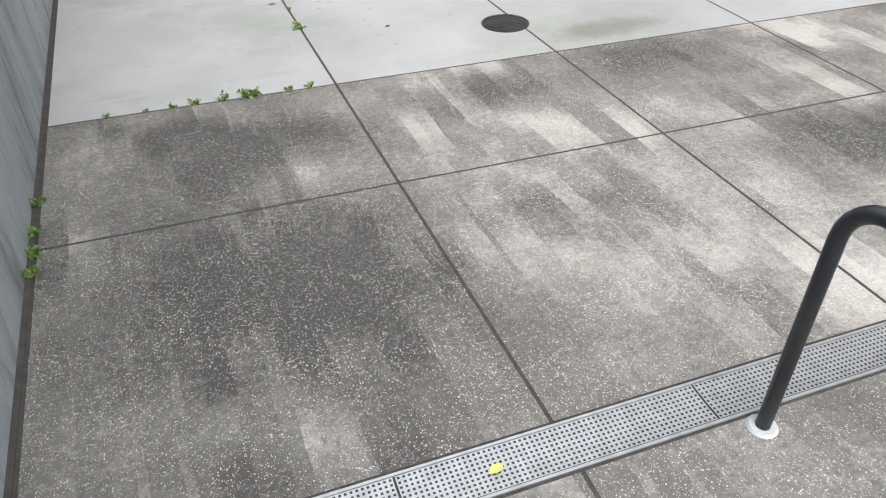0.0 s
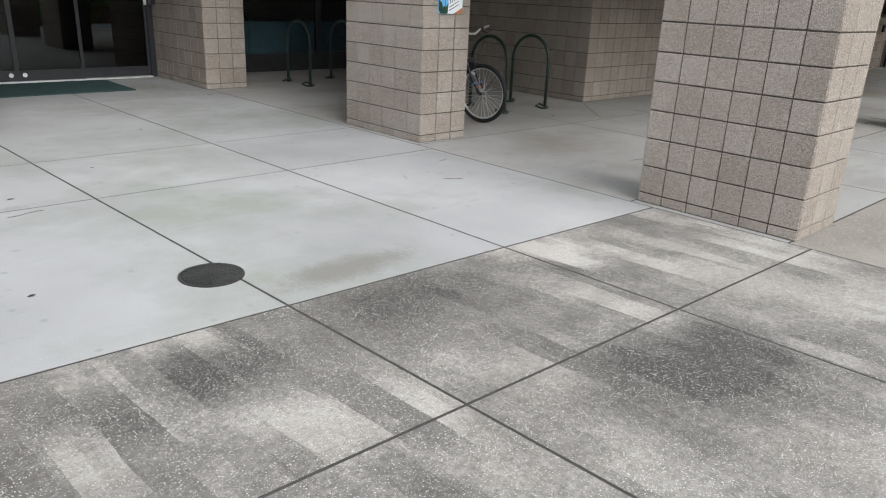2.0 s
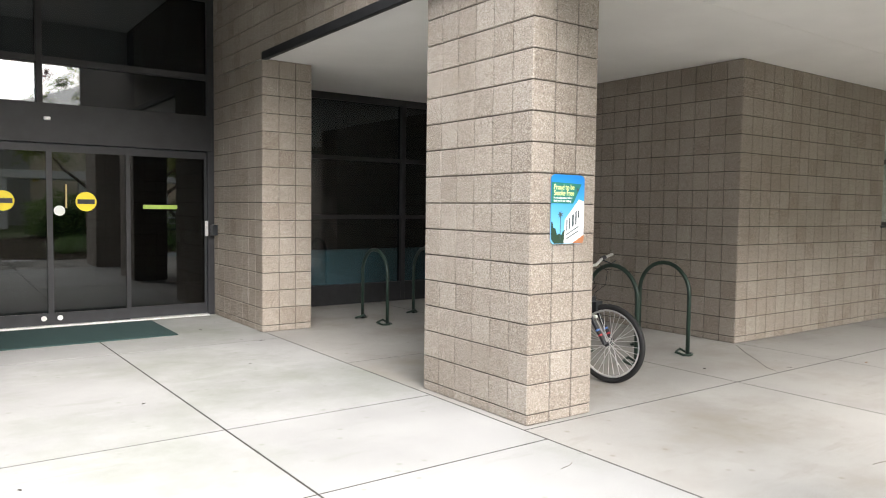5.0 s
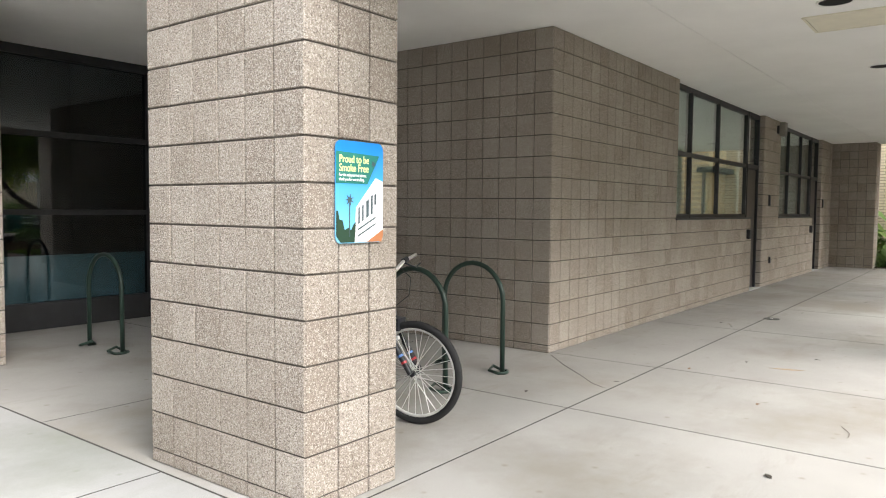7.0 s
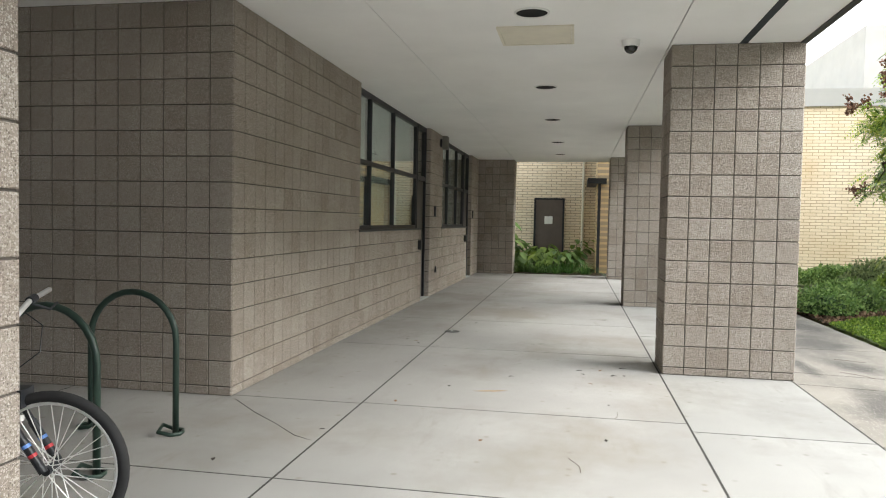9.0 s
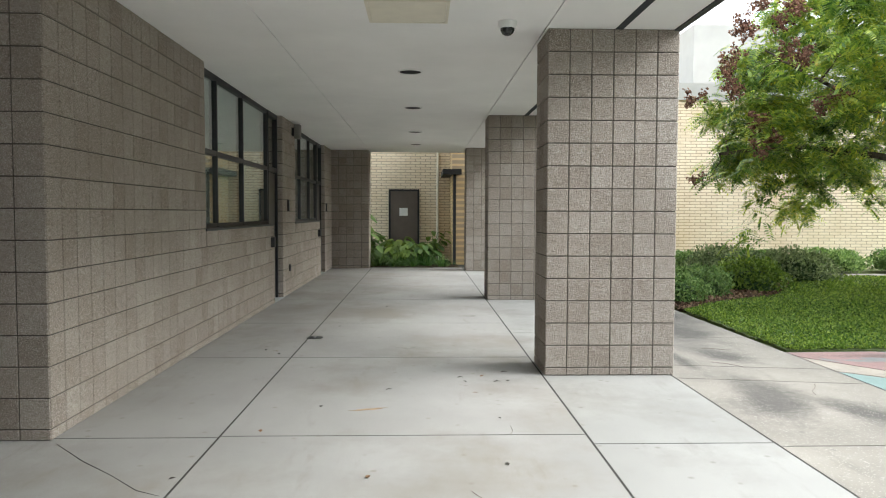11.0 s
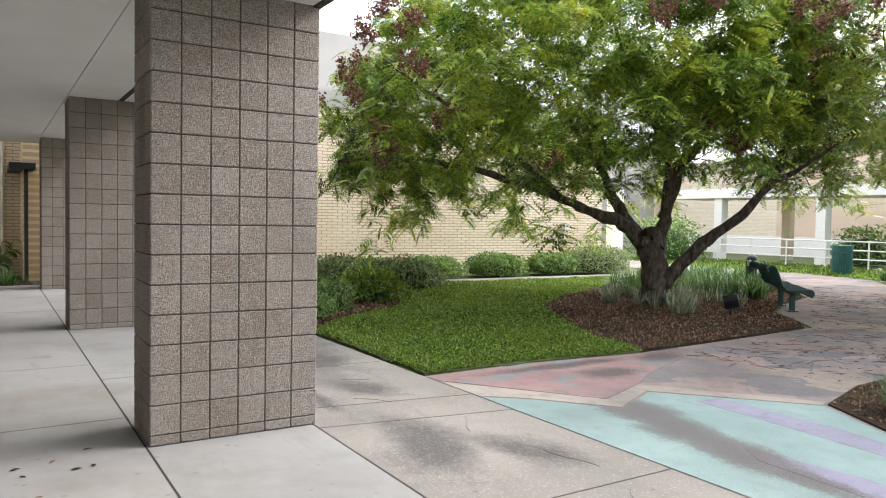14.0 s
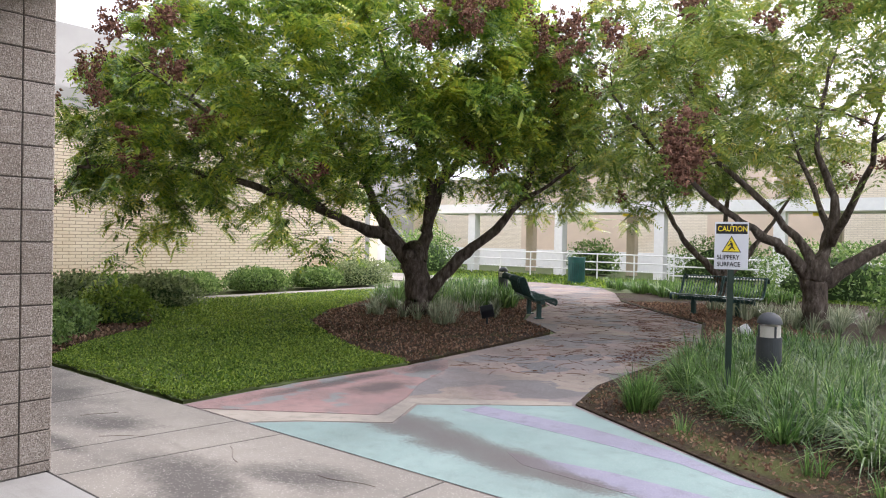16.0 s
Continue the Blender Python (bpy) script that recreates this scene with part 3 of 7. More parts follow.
solid("floor_joint", prism([(LW(-2.8), -2.8), (LW(7.69), 7.69), (LW(7.69) + 0.022, 7.69), (LW(-2.8) + 0.022, -2.8)], -0.02, 0.003), JOINT, "dark gap along the foot of the concrete wall", "joint", "structure")
bm = bmesh.new()
cyl(bm, (2.01, 9.57, 0), (2.01, 9.57, 4.6), 0.29, seg=64, caps=False)
solid("wall_round_column", bm, WALLCON, "smooth round cast concrete column", "column", "structure", smooth=True)

# unseen soffit, set low to shade the recess; its beam blocks sky reflections
solid("ceiling_porch_shade", boxes((-1.6, 5.2, 7.69, 13.0, 4.6, 5.3), (-1.6, 5.2, 7.69, 7.95, 3.95, 4.6)), SOFFIT, "unseen porch soffit, set low with a beam to keep light off the entrance", "ceiling", "structure")

# steps behind the start of the walk
solid("floor_step", boxes((-0.6, 3.0, -2.8, 0.55, 0.0, 0.17), (-0.6, 3.0, -2.8, 0.2, 0.17, 0.34)), OLD, "two low concrete steps", "steps", "structure")

# trench drain
drain = thing("trench_drain", pose(0.21, -0.075, 0), "long perforated stainless steel trench drain set in concrete", "drain")
part("channel", boxes((-0.92, 4.5, 1.265, 1.435, -0.05, -0.03)), HOLE, drain, "dark channel")
for y0, y1 in ((1.262, 1.272), (1.428, 1.438)):
    part("edge_rail", boxes((-0.92, 4.5, y0, y1, -0.03, 0.004)), STEEL, drain)


def drain_cover(x0, x1):
    rows, cols = 9, int((x1 - x0 - 0.03) / 0.0165)
    dx, dy = (x1 - x0) / cols, 0.15 / rows
    verts, faces = [], []
    for i in range(cols):
        for j in range(rows):
            ox, oy = x0 + (i + 0.5) * dx, 1.275 + (j + 0.5) * dy
            k = len(verts)
            outer = [(ox - dx / 2, oy - dy / 2), (ox + dx / 2, oy - dy / 2), (ox + dx / 2, oy + dy / 2), (ox - dx / 2, oy + dy / 2)]
            bow = lambda y: -0.003 * (1 - ((y - 1.35) / 0.075) ** 2)
            verts += [(x, y, 0.003 + bow(y)) for x, y in outer]
            hole = [(ox + 0.0058 * math.cos(a), oy + 0.0058 * math.sin(a)) for a in [math.pi * (1.25 + 0.5 * q) for q in range(4)]]
            verts += [(x, y, 0.003 + bow(y)) for x, y in hole]
            for q in range(4):
                faces.append((k + q, k + (q + 1) % 4, k + 4 + (q + 1) % 4, k + 4 + q))
    me = bpy.data.meshes.new("cover")
    me.from_pydata(verts, [], faces)
    bm = bmesh.new()
    bm.from_mesh(me)
    bmesh.ops.remove_doubles(bm, verts=bm.verts[:], dist=0.0004)
    bm.to_mesh(me)
    bm.free()
    me.materials.append(STEEL)
    ob = new("cover", me)
    ob.parent = drain


for x0, x1 in ((-0.9, 0.18), (0.18, 1.22), (1.22, 2.22), (2.22, 3.22), (3.22, 4.22)):
    drain_cover(x0 + 0.004, x1 - 0.004)

# handrail
rail = thing("handrail", pose(1.54, 1.13, 0), "black painted tubular steel handrail", "handrail")
bm = bmesh.new()
pts = [(0, 0, 0), (0, 0, 0.75)]
pts += [(0, -0.13 + 0.13 * math.cos(a), 0.75 + 0.13 * math.sin(a)) for a in [radians(d) for d in range(15, 91, 15)]]
pts += [(0, -0.4, 0.95), (0, -0.9, 1.2), (0, -1.6, 1.35)]
tube(bm, pts, 0.024, 16)
part("rail", bm, BLACK, rail, smooth=True)
bm = bmesh.new()
cyl(bm, (0, -1.5, -0.0 + 0.34), (0, -1.5, 1.33), 0.022)
part("post", bm, BLACK, rail, smooth=True)
bm = bmesh.new()
cyl(bm, (0, 0, 0.0), (0, 0, 0.008), 0.05, 0.042, 20)
part("grout_collar", bm, WALLCON, rail, "rough grey grout collar")

# manhole grate
grate = thing("manhole_grate", pose(2.14, 4.575, 0.0), "round dark cast iron drain grate in the pavement", "grate")
bm = bmesh.new()
cyl(bm, (0, 0, -0.01), (0, 0, 0.006), 0.165, seg=40)
part("frame", bm, IRON, grate)
for i in range(-5, 6):
    y = i * 0.026
    h = math.sqrt(max(0.0, 0.145 ** 2 - y * y))
    part("bar", boxes((-h, h, y - 0.008, y + 0.008, 0.005, 0.014)), IRON, grate)

# glazed entrance
ent = thing("door_entrance", pose(0.03, 0, 0), "dark glazed sliding entrance doors, closed", "door", kind="structure")


def bar(parent, x0, x1, z0, z1, y=YD, d=0.06, name="mullion", mat=None):
    part(name, rounded(x0, x1, y - d, y + 0.06, z0, z1, 0.004, 1), mat or BRONZE, parent)


def pane(parent, x0, x1, z0, z1, mat, y=YD):
    ob = part("pane", boxes((x0, x1, y, y + 0.008, z0, z1)), mat, parent)
    ob.visible_shadow = False


for x in (0.45, 1.35, 5.1):
    bar(ent, x, x + 0.09, 0, 4.6)
bar(ent, 3.13, 3.2, 2.62, 4.6)
for z0, z1 in ((2.16, 2.62), (3.08, 3.16), (4.1, 4.18), (4.52, 4.6)):
    bar(ent, 0.45, 5.15, z0, z1, d=0.075 if z1 - z0 > 0.2 else 0.055, name="header" if z1 - z0 > 0.2 else "rail")
for x0, x1, z0, z1 in [(a, b, c, d) for a, b in ((0.54, 3.13), (3.2, 5.1)) for c, d in ((2.62, 3.08), (3.16, 4.1), (4.18, 4.52))]:
    pane(ent, x0, x1, z0, z1, GLASS_DARK)
for x0, x1, y in ((1.44, 2.3, YD), (2.3, 3.25, YD - 0.05), (3.25, 4.12, YD - 0.05), (4.12, 5.1, YD)):
    leaf = part("door_leaf", boxes((x0, x0 + 0.03, y - 0.02, y + 0.02, 0.02, 2.14), (x1 - 0.03, x1, y - 0.02, y + 0.02, 0.02, 2.14),
        (x0 + 0.03, x1 - 0.03, y - 0.02, y + 0.02, 0.02, 0.16), (x0 + 0.03, x1 - 0.03, y - 0.02, y + 0.02, 2.06, 2.14)), BRONZE, ent)
    pane(leaf, x0 + 0.03, x1 - 0.03, 0.16, 2.06, GLASS_DARK, y)
part("threshold", boxes((1.4, 5.1, YD - 0.12, YD + 0.08, 0.0, 0.018)), CHROME, ent)
for x, z in ((3.64, 1.48), (2.78, 1.48)):
    bm = bmesh.new()
    cyl(bm, (x, YD - 0.056, z), (x, YD - 0.062, z), 0.115, seg=36)
    st = part("sticker", bm, YELLOW, ent, "round yellow caution sticker")
    part("sticker_band", boxes((x - 0.095, x + 0.095, YD - 0.066, YD - 0.063, z - 0.028, z + 0.028)), BLACK, st)
bm = bmesh.new()
cyl(bm, (3.35, YD - 0.072, 1.37), (3.35, YD - 0.08, 1.37), 0.06, seg=30)
part("sticker", bm, WHITE, ent, "small round white sticker")
part("push_bar_sticker", rounded(4.3, 4.72, YD - 0.02, YD - 0.008, 1.4, 1.45, 0.004), LIME, ent, "lime green strip")
for x in (3.17, 3.34):
    bm = bmesh.new()
    cyl(bm, (x, YD - 0.07, 0.1), (x, YD - 0.08, 0.1), 0.03, seg=18)
    part("floor_bolt", bm, WHITE, ent, "white round bolt cover")
part("pull_handle", rounded(3.41, 3.43, YD - 0.1, YD - 0.075, 1.4, 1.68, 0.006), simple("brass", (0.5, 0.4, 0.2), 0.35, 0.8), ent, "brass pull handle")
part("sensor", rounded(3.2, 3.27, YD - 0.11, YD - 0.07, 2.42, 2.46, 0.008), CHROME, ent)
part("push_plate", rounded(5.06, 5.1, YD - 0.085, YD - 0.06, 1.05, 1.25, 0.006), CHROME, ent, "steel push plate")
part("card_reader", rounded(5.12, 5.188, YD - 0.2, YD - 0.1, 1.06, 1.2, 0.008), BLACK, ent)

glazing = thing("window_1", pose(0, 0, 0), "tall dark glazed screen at the back of the recess", "window", kind="structure")
for x in (5.8, 8.16, 9.24):
    bar(glazing, x, x + 0.075, 0, CEIL)
for z0, z1 in ((0.0, 0.3), (1.28, 1.34), (2.15, 2.21), (3.02, 3.12)):
    for a, b in ((5.875, 8.16), (8.235, 9.24)):
        bar(glazing, a, b, z0, z1, name="rail")
for a, b in ((5.875, 8.16), (8.235, 9.24)):
    for z0, z1 in ((0.3, 1.28), (1.34, 2.15), (2.21, 3.02)):
        pane(glazing, a, b, z0, z1, GLASS_GREY)
# teal panel painted in for the paving reflected in the lowest panes
part("reflection_panel", boxes((5.88, 9.24, YD + 0.05, YD + 0.06, 0.3, 0.82)), simple("teal_reflection", (0.36, 0.56, 0.58), 0.7), glazing, "teal panel standing for the floor reflection in the lowest panes")
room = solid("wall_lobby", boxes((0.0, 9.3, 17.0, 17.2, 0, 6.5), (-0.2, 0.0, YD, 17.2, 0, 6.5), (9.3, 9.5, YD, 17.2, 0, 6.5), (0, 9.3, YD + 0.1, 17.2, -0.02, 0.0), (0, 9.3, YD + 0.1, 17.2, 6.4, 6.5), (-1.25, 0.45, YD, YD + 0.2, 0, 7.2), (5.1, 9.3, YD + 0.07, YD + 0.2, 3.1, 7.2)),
    DARK, "lobby behind the glass, painted near-black as if unlit", "wall", "structure")

solid("doormat", rounded(2.35, 4.36, 11.29, 12.45, 0.0, 0.014, 0.005), MATGREEN, "dark green ribbed entrance mat on the pavement", "doormat")

# smoke-free sign on the pier


def sign_panel():
    m, nd, ln, b = material("sign_sky_blue", 0.35, 0, 0.4)
    sx = nd.new("ShaderNodeSeparateXYZ")
    co = nd.new("ShaderNodeTexCoord")
    ln.new(co.outputs["Object"], sx.inputs[0])
    ln.new(ramp(nd, ln, sx.outputs[2], [(0.0, (0.2, 0.5, 0.75)), (0.3, (0.05, 0.33, 0.72)), (0.45, (0.01, 0.2, 0.6))]), b.inputs["Base Color"])
    return m


def flat_poly(pts, y, thick=0.002):
    """A thin plate in the x-z plane with its front at y."""
    bm = bmesh.new()
    f = bm.faces.new([bm.verts.new((x, y, z)) for x, z in pts])
    r = bmesh.ops.extrude_face_region(bm, geom=[f])
    bmesh.ops.translate(bm, vec=(0, thick, 0), verts=[v for v in r["geom"] if isinstance(v, bmesh.types.BMVert)])
    return bm


def round_rect(x0, x1, z0, z1, r, n=5):
    out = []
    for cx, cz, a0 in ((x1 - r, z1 - r, 0), (x0 + r, z1 - r, 90), (x0 + r, z0 + r, 180), (x1 - r, z0 + r, 270)):
        out += [(cx + r * math.cos(radians(a0 + 90 * k / n)), cz + r * math.sin(radians(a0 + 90 * k / n))) for k in range(n + 1)]
    return out


def words(text, size, parent, mat, at, name="lettering", squeeze=1.0, extrude=0.0006):
    cu = bpy.data.curves.new(name, "FONT")
    cu.body, cu.size, cu.align_x, cu.align_y, cu.extrude = text, size, "LEFT", "CENTER", extrude
    cu.offset = size * 0.012
    cu.materials.append(mat)
    tmp = new(name, cu)
    dg = bpy.context.evaluated_depsgraph_get()
    me = bpy.data.meshes.new_from_object(tmp.evaluated_get(dg))
    bpy.data.objects.remove(tmp)
    me.transform(Matrix.Diagonal((squeeze, 1, 1, 1)))
    ob = new(name, me)
    ob.parent = parent
    ob.matrix_basis = at
    return ob


def sign_smoke():
    s = thing("smoke_free_sign", pose(5.487, 6.578, 1.222), "rounded blue smoke-free sign fixed to the block pier", "sign")
    w, h = 0.315, 0.47
    part("panel", flat_poly(round_rect(0, w, 0, h, 0.034), -0.006, 0.006), sign_panel(), s)
    teal = simple("sign_teal", (0.02, 0.18, 0.15), 0.4, var=0.03)
    part("banner", flat_poly([(0, 0.275), (0.205, 0.275), (0.285, 0.41), (0, 0.42)], -0.0085), teal, s, "dark teal banner")
    part("tree_shape", flat_poly([(0.03, 0.004), (0.12, 0.004), (0.13, 0.1), (0.112, 0.085), (0.098, 0.06), (0.078, 0.072), (0.055, 0.06), (0.042, 0.105), (0.022, 0.11), (0.012, 0.15), (0.002, 0.15), (0.002, 0.034)], -0.0085), simple("sign_tree", (0.02, 0.05, 0.03), 0.4), s, "dark tree shape")
    part("white_wall", flat_poly([(0.118, 0.003), (0.3, 0.003), (0.312, 0.03), (0.312, 0.29), (0.262, 0.305), (0.13, 0.165)], -0.0085), simple("sign_white", (0.75, 0.77, 0.8), 0.4, var=0.03), s, "white wall shape")
    part("brick_strip", flat_poly([(0.2, 0.003), (0.3, 0.003), (0.312, 0.03), (0.312, 0.06)], -0.0105), simple("sign_brown", (0.4, 0.16, 0.07), 0.4), s)
    ink = simple("sign_ink", (0.06, 0.09, 0.1), 0.5)
    for x, z, hh, w in ((0.143, 0.125, 0.075, 0.009), (0.168, 0.137, 0.075, 0.009), (0.196, 0.155, 0.08, 0.016), (0.228, 0.175, 0.09, 0.011), (0.252, 0.2, 0.05, 0.012)):
        part("emblem_bar", flat_poly([(x, z - hh / 2), (x + w, z - hh / 2 + 0.6 * w), (x + w, z + hh / 2 + 0.6 * w), (x, z + hh / 2)], -0.0105), ink, s)
    for z in (0.07, 0.04):
        part("text_bar", flat_poly([(0.14, z - 0.012), (0.26, z + 0.045), (0.26, z + 0.052), (0.14, z - 0.004)], -0.0105), ink, s)
    for x, z0, z1, r in ((0.085, 0.03, 0.2, 0.028), (0.245, 0.3, 0.37, 0.02)):
        pts = []
        for k in range(14):
            a = 2 * math.pi * k / 14
            rr = r * (1.0 if k % 2 else 0.35)
            pts.append((x + rr * math.cos(a), z1 + rr * math.sin(a)))
        part("palm_shape", flat_poly(pts, -0.0105), ink, s)
    part("palm_trunk", flat_poly([(0.083, 0.03), (0.088, 0.03), (0.087, 0.2), (0.084, 0.2)], -0.0100), ink, s)
    lt = simple("sign_lettering", (0.75, 0.85, 0.35), 0.5, var=0.02)
    words("Proud to be", 0.05, s, lt, Matrix.Translation((0.018, -0.0095, 0.385)) @ pose(0, 0, 0, 90), squeeze=0.8)
    words("Smoke Free", 0.05, s, lt, Matrix.Translation((0.018, -0.0095, 0.345)) @ pose(0, 0, 0, 90), squeeze=0.8)
    words("For the enjoyment of others,", 0.02, s, WHITE, Matrix.Translation((0.018, -0.0095, 0.313)) @ pose(0, 0, 0, 90), squeeze=0.75)
    words("thank you for not smoking.", 0.02, s, WHITE, Matrix.Translation((0.018, -0.0095, 0.293)) @ pose(0, 0, 0, 90), squeeze=0.75)


sign_smoke()


# bicycle racks
def rack():
    r = thing("bicycle_rack", pose(8.33, 7.49, 0), "dark green steel hoop bicycle rack bolted to the paving", "bicycle rack", "hoop racks")
    bm = bmesh.new()
    n, w, h = 14, 0.62, 0.92
    pts = [(0, 0, 0.0), (0, 0, h - w / 2)] + [(0, w / 2 - w / 2 * math.cos(math.pi * k / n), h - w / 2 + w / 2 * math.sin(math.pi * k / n)) for k in range(1, n)] + [(0, w, h - w / 2), (0, w, 0)]
    tube(bm, pts, 0.021, 12)
    part("hoop", bm, GREEN, r, smooth=True)
    for y, d in ((0.0, -1), (w, 1)):
        bm = bmesh.new()
        tube(bm, [(0.0, y + 0.05 * d, 0.012), (-0.05, y + 0.06 * d, 0.012), (-0.09, y + 0.02 * d, 0.012), (-0.11, y - 0.06 * d, 0.03), (-0.02, y - 0.08 * d, 0.055), (0.03, y - 0.04 * d, 0.02), (0.04, y + 0.03 * d, 0.012)], 0.013, 8, True)
        part("foot", bm, GREEN, r, smooth=True)
    return r


rk = rack()
for x, y in ((7.53, 7.49), (6.73, 10.7), (7.56, 10.75)):
    copy_thing(rk, pose(x, y, 0))


# bicycle leaning at the rack
def bicycle():
    b = thing("bicycle", pose(6.74, 7.13, 0, -1, 0, 100), "black mountain bicycle leaning on the hoop rack", "bicycle")
    R = 0.335

    def wheel(x):
        bm = bmesh.new()
        tube(bm, [(x + (R - 0.024) * math.cos(a), 0, R + (R - 0.024) * math.sin(a)) for a in [2 * math.pi * k / 48 for k in range(48)]], 0.024, 10, True)
        w = part("wheel", bm, RUBBER, b, smooth=True)
        bm = bmesh.new()
        tube(bm, [(x + 0.283 * math.cos(a), 0, R + 0.283 * math.sin(a)) for a in [2 * math.pi * k / 48 for k in range(48)]], 0.011, 8, True)
        part("rim", bm, CHROME, w, "silver rim", smooth=True)
        bm = bmesh.new()
        for k in range(32):
            a, sd = 2 * math.pi * k / 32, (1 if k % 2 else -1)
            a2 = a + (0.9 if k % 4 < 2 else -0.9)
            cyl(bm, (x + 0.02 * math.cos(a2), 0.028 * sd, R + 0.02 * math.sin(a2)), (x + 0.28 * math.cos(a), 0, R + 0.28 * math.sin(a)), 0.0024, seg=5)
        part("spokes", bm, CHROME, w, "thin steel spokes")
        bm = bmesh.new()
        cyl(bm, (x, -0.05, R), (x, 0.05, R), 0.02)
        part("hub", bm, BLACK, w)
        part("reflector", rounded(x + 0.12, x + 0.2, -0.012, 0.012, R + 0.2, R + 0.225, 0.006), WHITE, w, "white plastic reflector")

    wheel(0.0)
    wheel(1.05)
    bm = bmesh.new()
    head_lo, head_hi, bb, seat = Vector((0.24, 0, 0.72)), Vector((0.28, 0, 0.86)), Vector((0.63, 0, 0.29)), Vector((0.76, 0, 0.74))
    for a, c, r in ((head_lo, head_hi, 0.024), (head_hi, seat, 0.018), (head_lo, bb, 0.022), (bb, seat, 0.018)):
        cyl(bm, a, c, r)
    for sd in (-1, 1):
        cyl(bm, bb + Vector((0, 0.04 * sd, 0)), (1.05, 0.065 * sd, R), 0.011)
        cyl(bm, seat + Vector((0, 0.02 * sd, -0.03)), (1.05, 0.065 * sd, R), 0.009)
    part("frame", bm, BLACK, b, smooth=True)
    fork = bmesh.new()
    for sd in (-1, 1):
        cyl(fork, (0.0, 0.062 * sd, R), (0.12, 0.062 * sd, 0.52), 0.019)
        cyl(fork, (0.12, 0.062 * sd, 0.52), (0.215, 0.062 * sd, 0.68), 0.015)
    box(fork, 0.185, 0.255, -0.08, 0.08, 0.665, 0.71)
    fk = part("fork", fork, BLACK, b)
    for sd in (-1, 1):
        for z, mt in ((0.44, simple("decal_blue", (0.12, 0.25, 0.6), 0.4)), (0.40, simple("decal_red", (0.5, 0.04, 0.05), 0.4))):
            bm = bmesh.new()
            x = 0.12 * (z - R) / (0.52 - R)
            cyl(bm, (x, 0.062 * sd, z), (x + 0.008, 0.062 * sd, z + 0.013), 0.0197)
            part("decal", bm, mt, fk)
    bm = bmesh.new()
    cyl(bm, head_hi, (0.3, 0, 0.95), 0.016), cyl(bm, (0.3, 0, 0.95), (0.17, 0, 0.985), 0.018)
    part("stem", bm, BLACK, b)
    bm = bmesh.new()
    tube(bm, [(0.2, -0.36, 1.06), (0.18, -0.16, 1.03), (0.17, -0.05, 0.985), (0.17, 0.05, 0.985), (0.18, 0.16, 1.03), (0.2, 0.36, 1.06)], 0.0125, 12)
    bar_ = part("handlebar", bm, CHROME, b, "bare silver handlebar", smooth=True)
    for sd in (-1, 1):
        bm = bmesh.new()
        cyl(bm, (0.18, 0.16 * sd, 1.03), (0.185, 0.21 * sd, 1.04), 0.02)
        tube(bm, [(0.18, 0.17 * sd, 1.02), (0.11, 0.2 * sd, 0.99), (0.12, 0.28 * sd, 1.01)], 0.006, 6)
        part("brake_lever", bm, BLACK, bar_)
        bm = bmesh.new()
        tube(bm, [(0.2, 0.14 * sd, 0.99), (0.1, 0.12 * sd, 0.93), (0.09, 0.08 * sd, 0.82), (0.18, 0.04 * sd, 0.74), (0.15, 0.03 * sd, 0.66)], 0.0028, 6)
        part("cable", bm, BLACK, bar_)
    bm = bmesh.new()
    box(bm, 0.1, 0.17, -0.05, 0.05, 0.6, 0.68)
    part("brake", bm, BLACK, fk)
    bm = bmesh.new()
    cyl(bm, seat, (0.8, 0, 0.9), 0.0135)
    part("seat_post", bm, CHROME, b)
    bm = bmesh.new()
    r = bmesh.ops.create_uvsphere(bm, u_segments=16, v_segments=10, radius=1)
    bmesh.ops.scale(bm, vec=(0.14, 0.07, 0.035), verts=r["verts"]), bmesh.ops.translate(bm, vec=(0.8, 0, 0.92), verts=r["verts"])
    for v in bm.verts:
        if v.co.x < 0.8:
            v.co.y *= 0.35 + 0.65 * (v.co.x - 0.66) / 0.14
    part("saddle", bm, BLACK, b, smooth=True)
    bm = bmesh.new()
    cyl(bm, bb + Vector((0, -0.04, 0)), bb + Vector((0, -0.05, 0)), 0.09, seg=24)
    part("chainring", bm, BLACK, b)
    bm = bmesh.new()
    cyl(bm, bb + Vector((0, -0.05, 0)), bb + Vector((0.12, -0.06, -0.12)), 0.01)
    box(bm, 0.72, 0.8, -0.14, -0.05, 0.15, 0.18)
    part("pedal", bm, BLACK, b)


bicycle()


# ---- covered walk: windows, doors, fixtures ----
BLIND = simple("pale_blind", (0.6, 0.63, 0.6), 0.8, var=0.05, scale=2)
DOORPAINT = simple("bronze_door_paint", (0.06, 0.052, 0.046), 0.5, var=0.1)
YW = 7.72


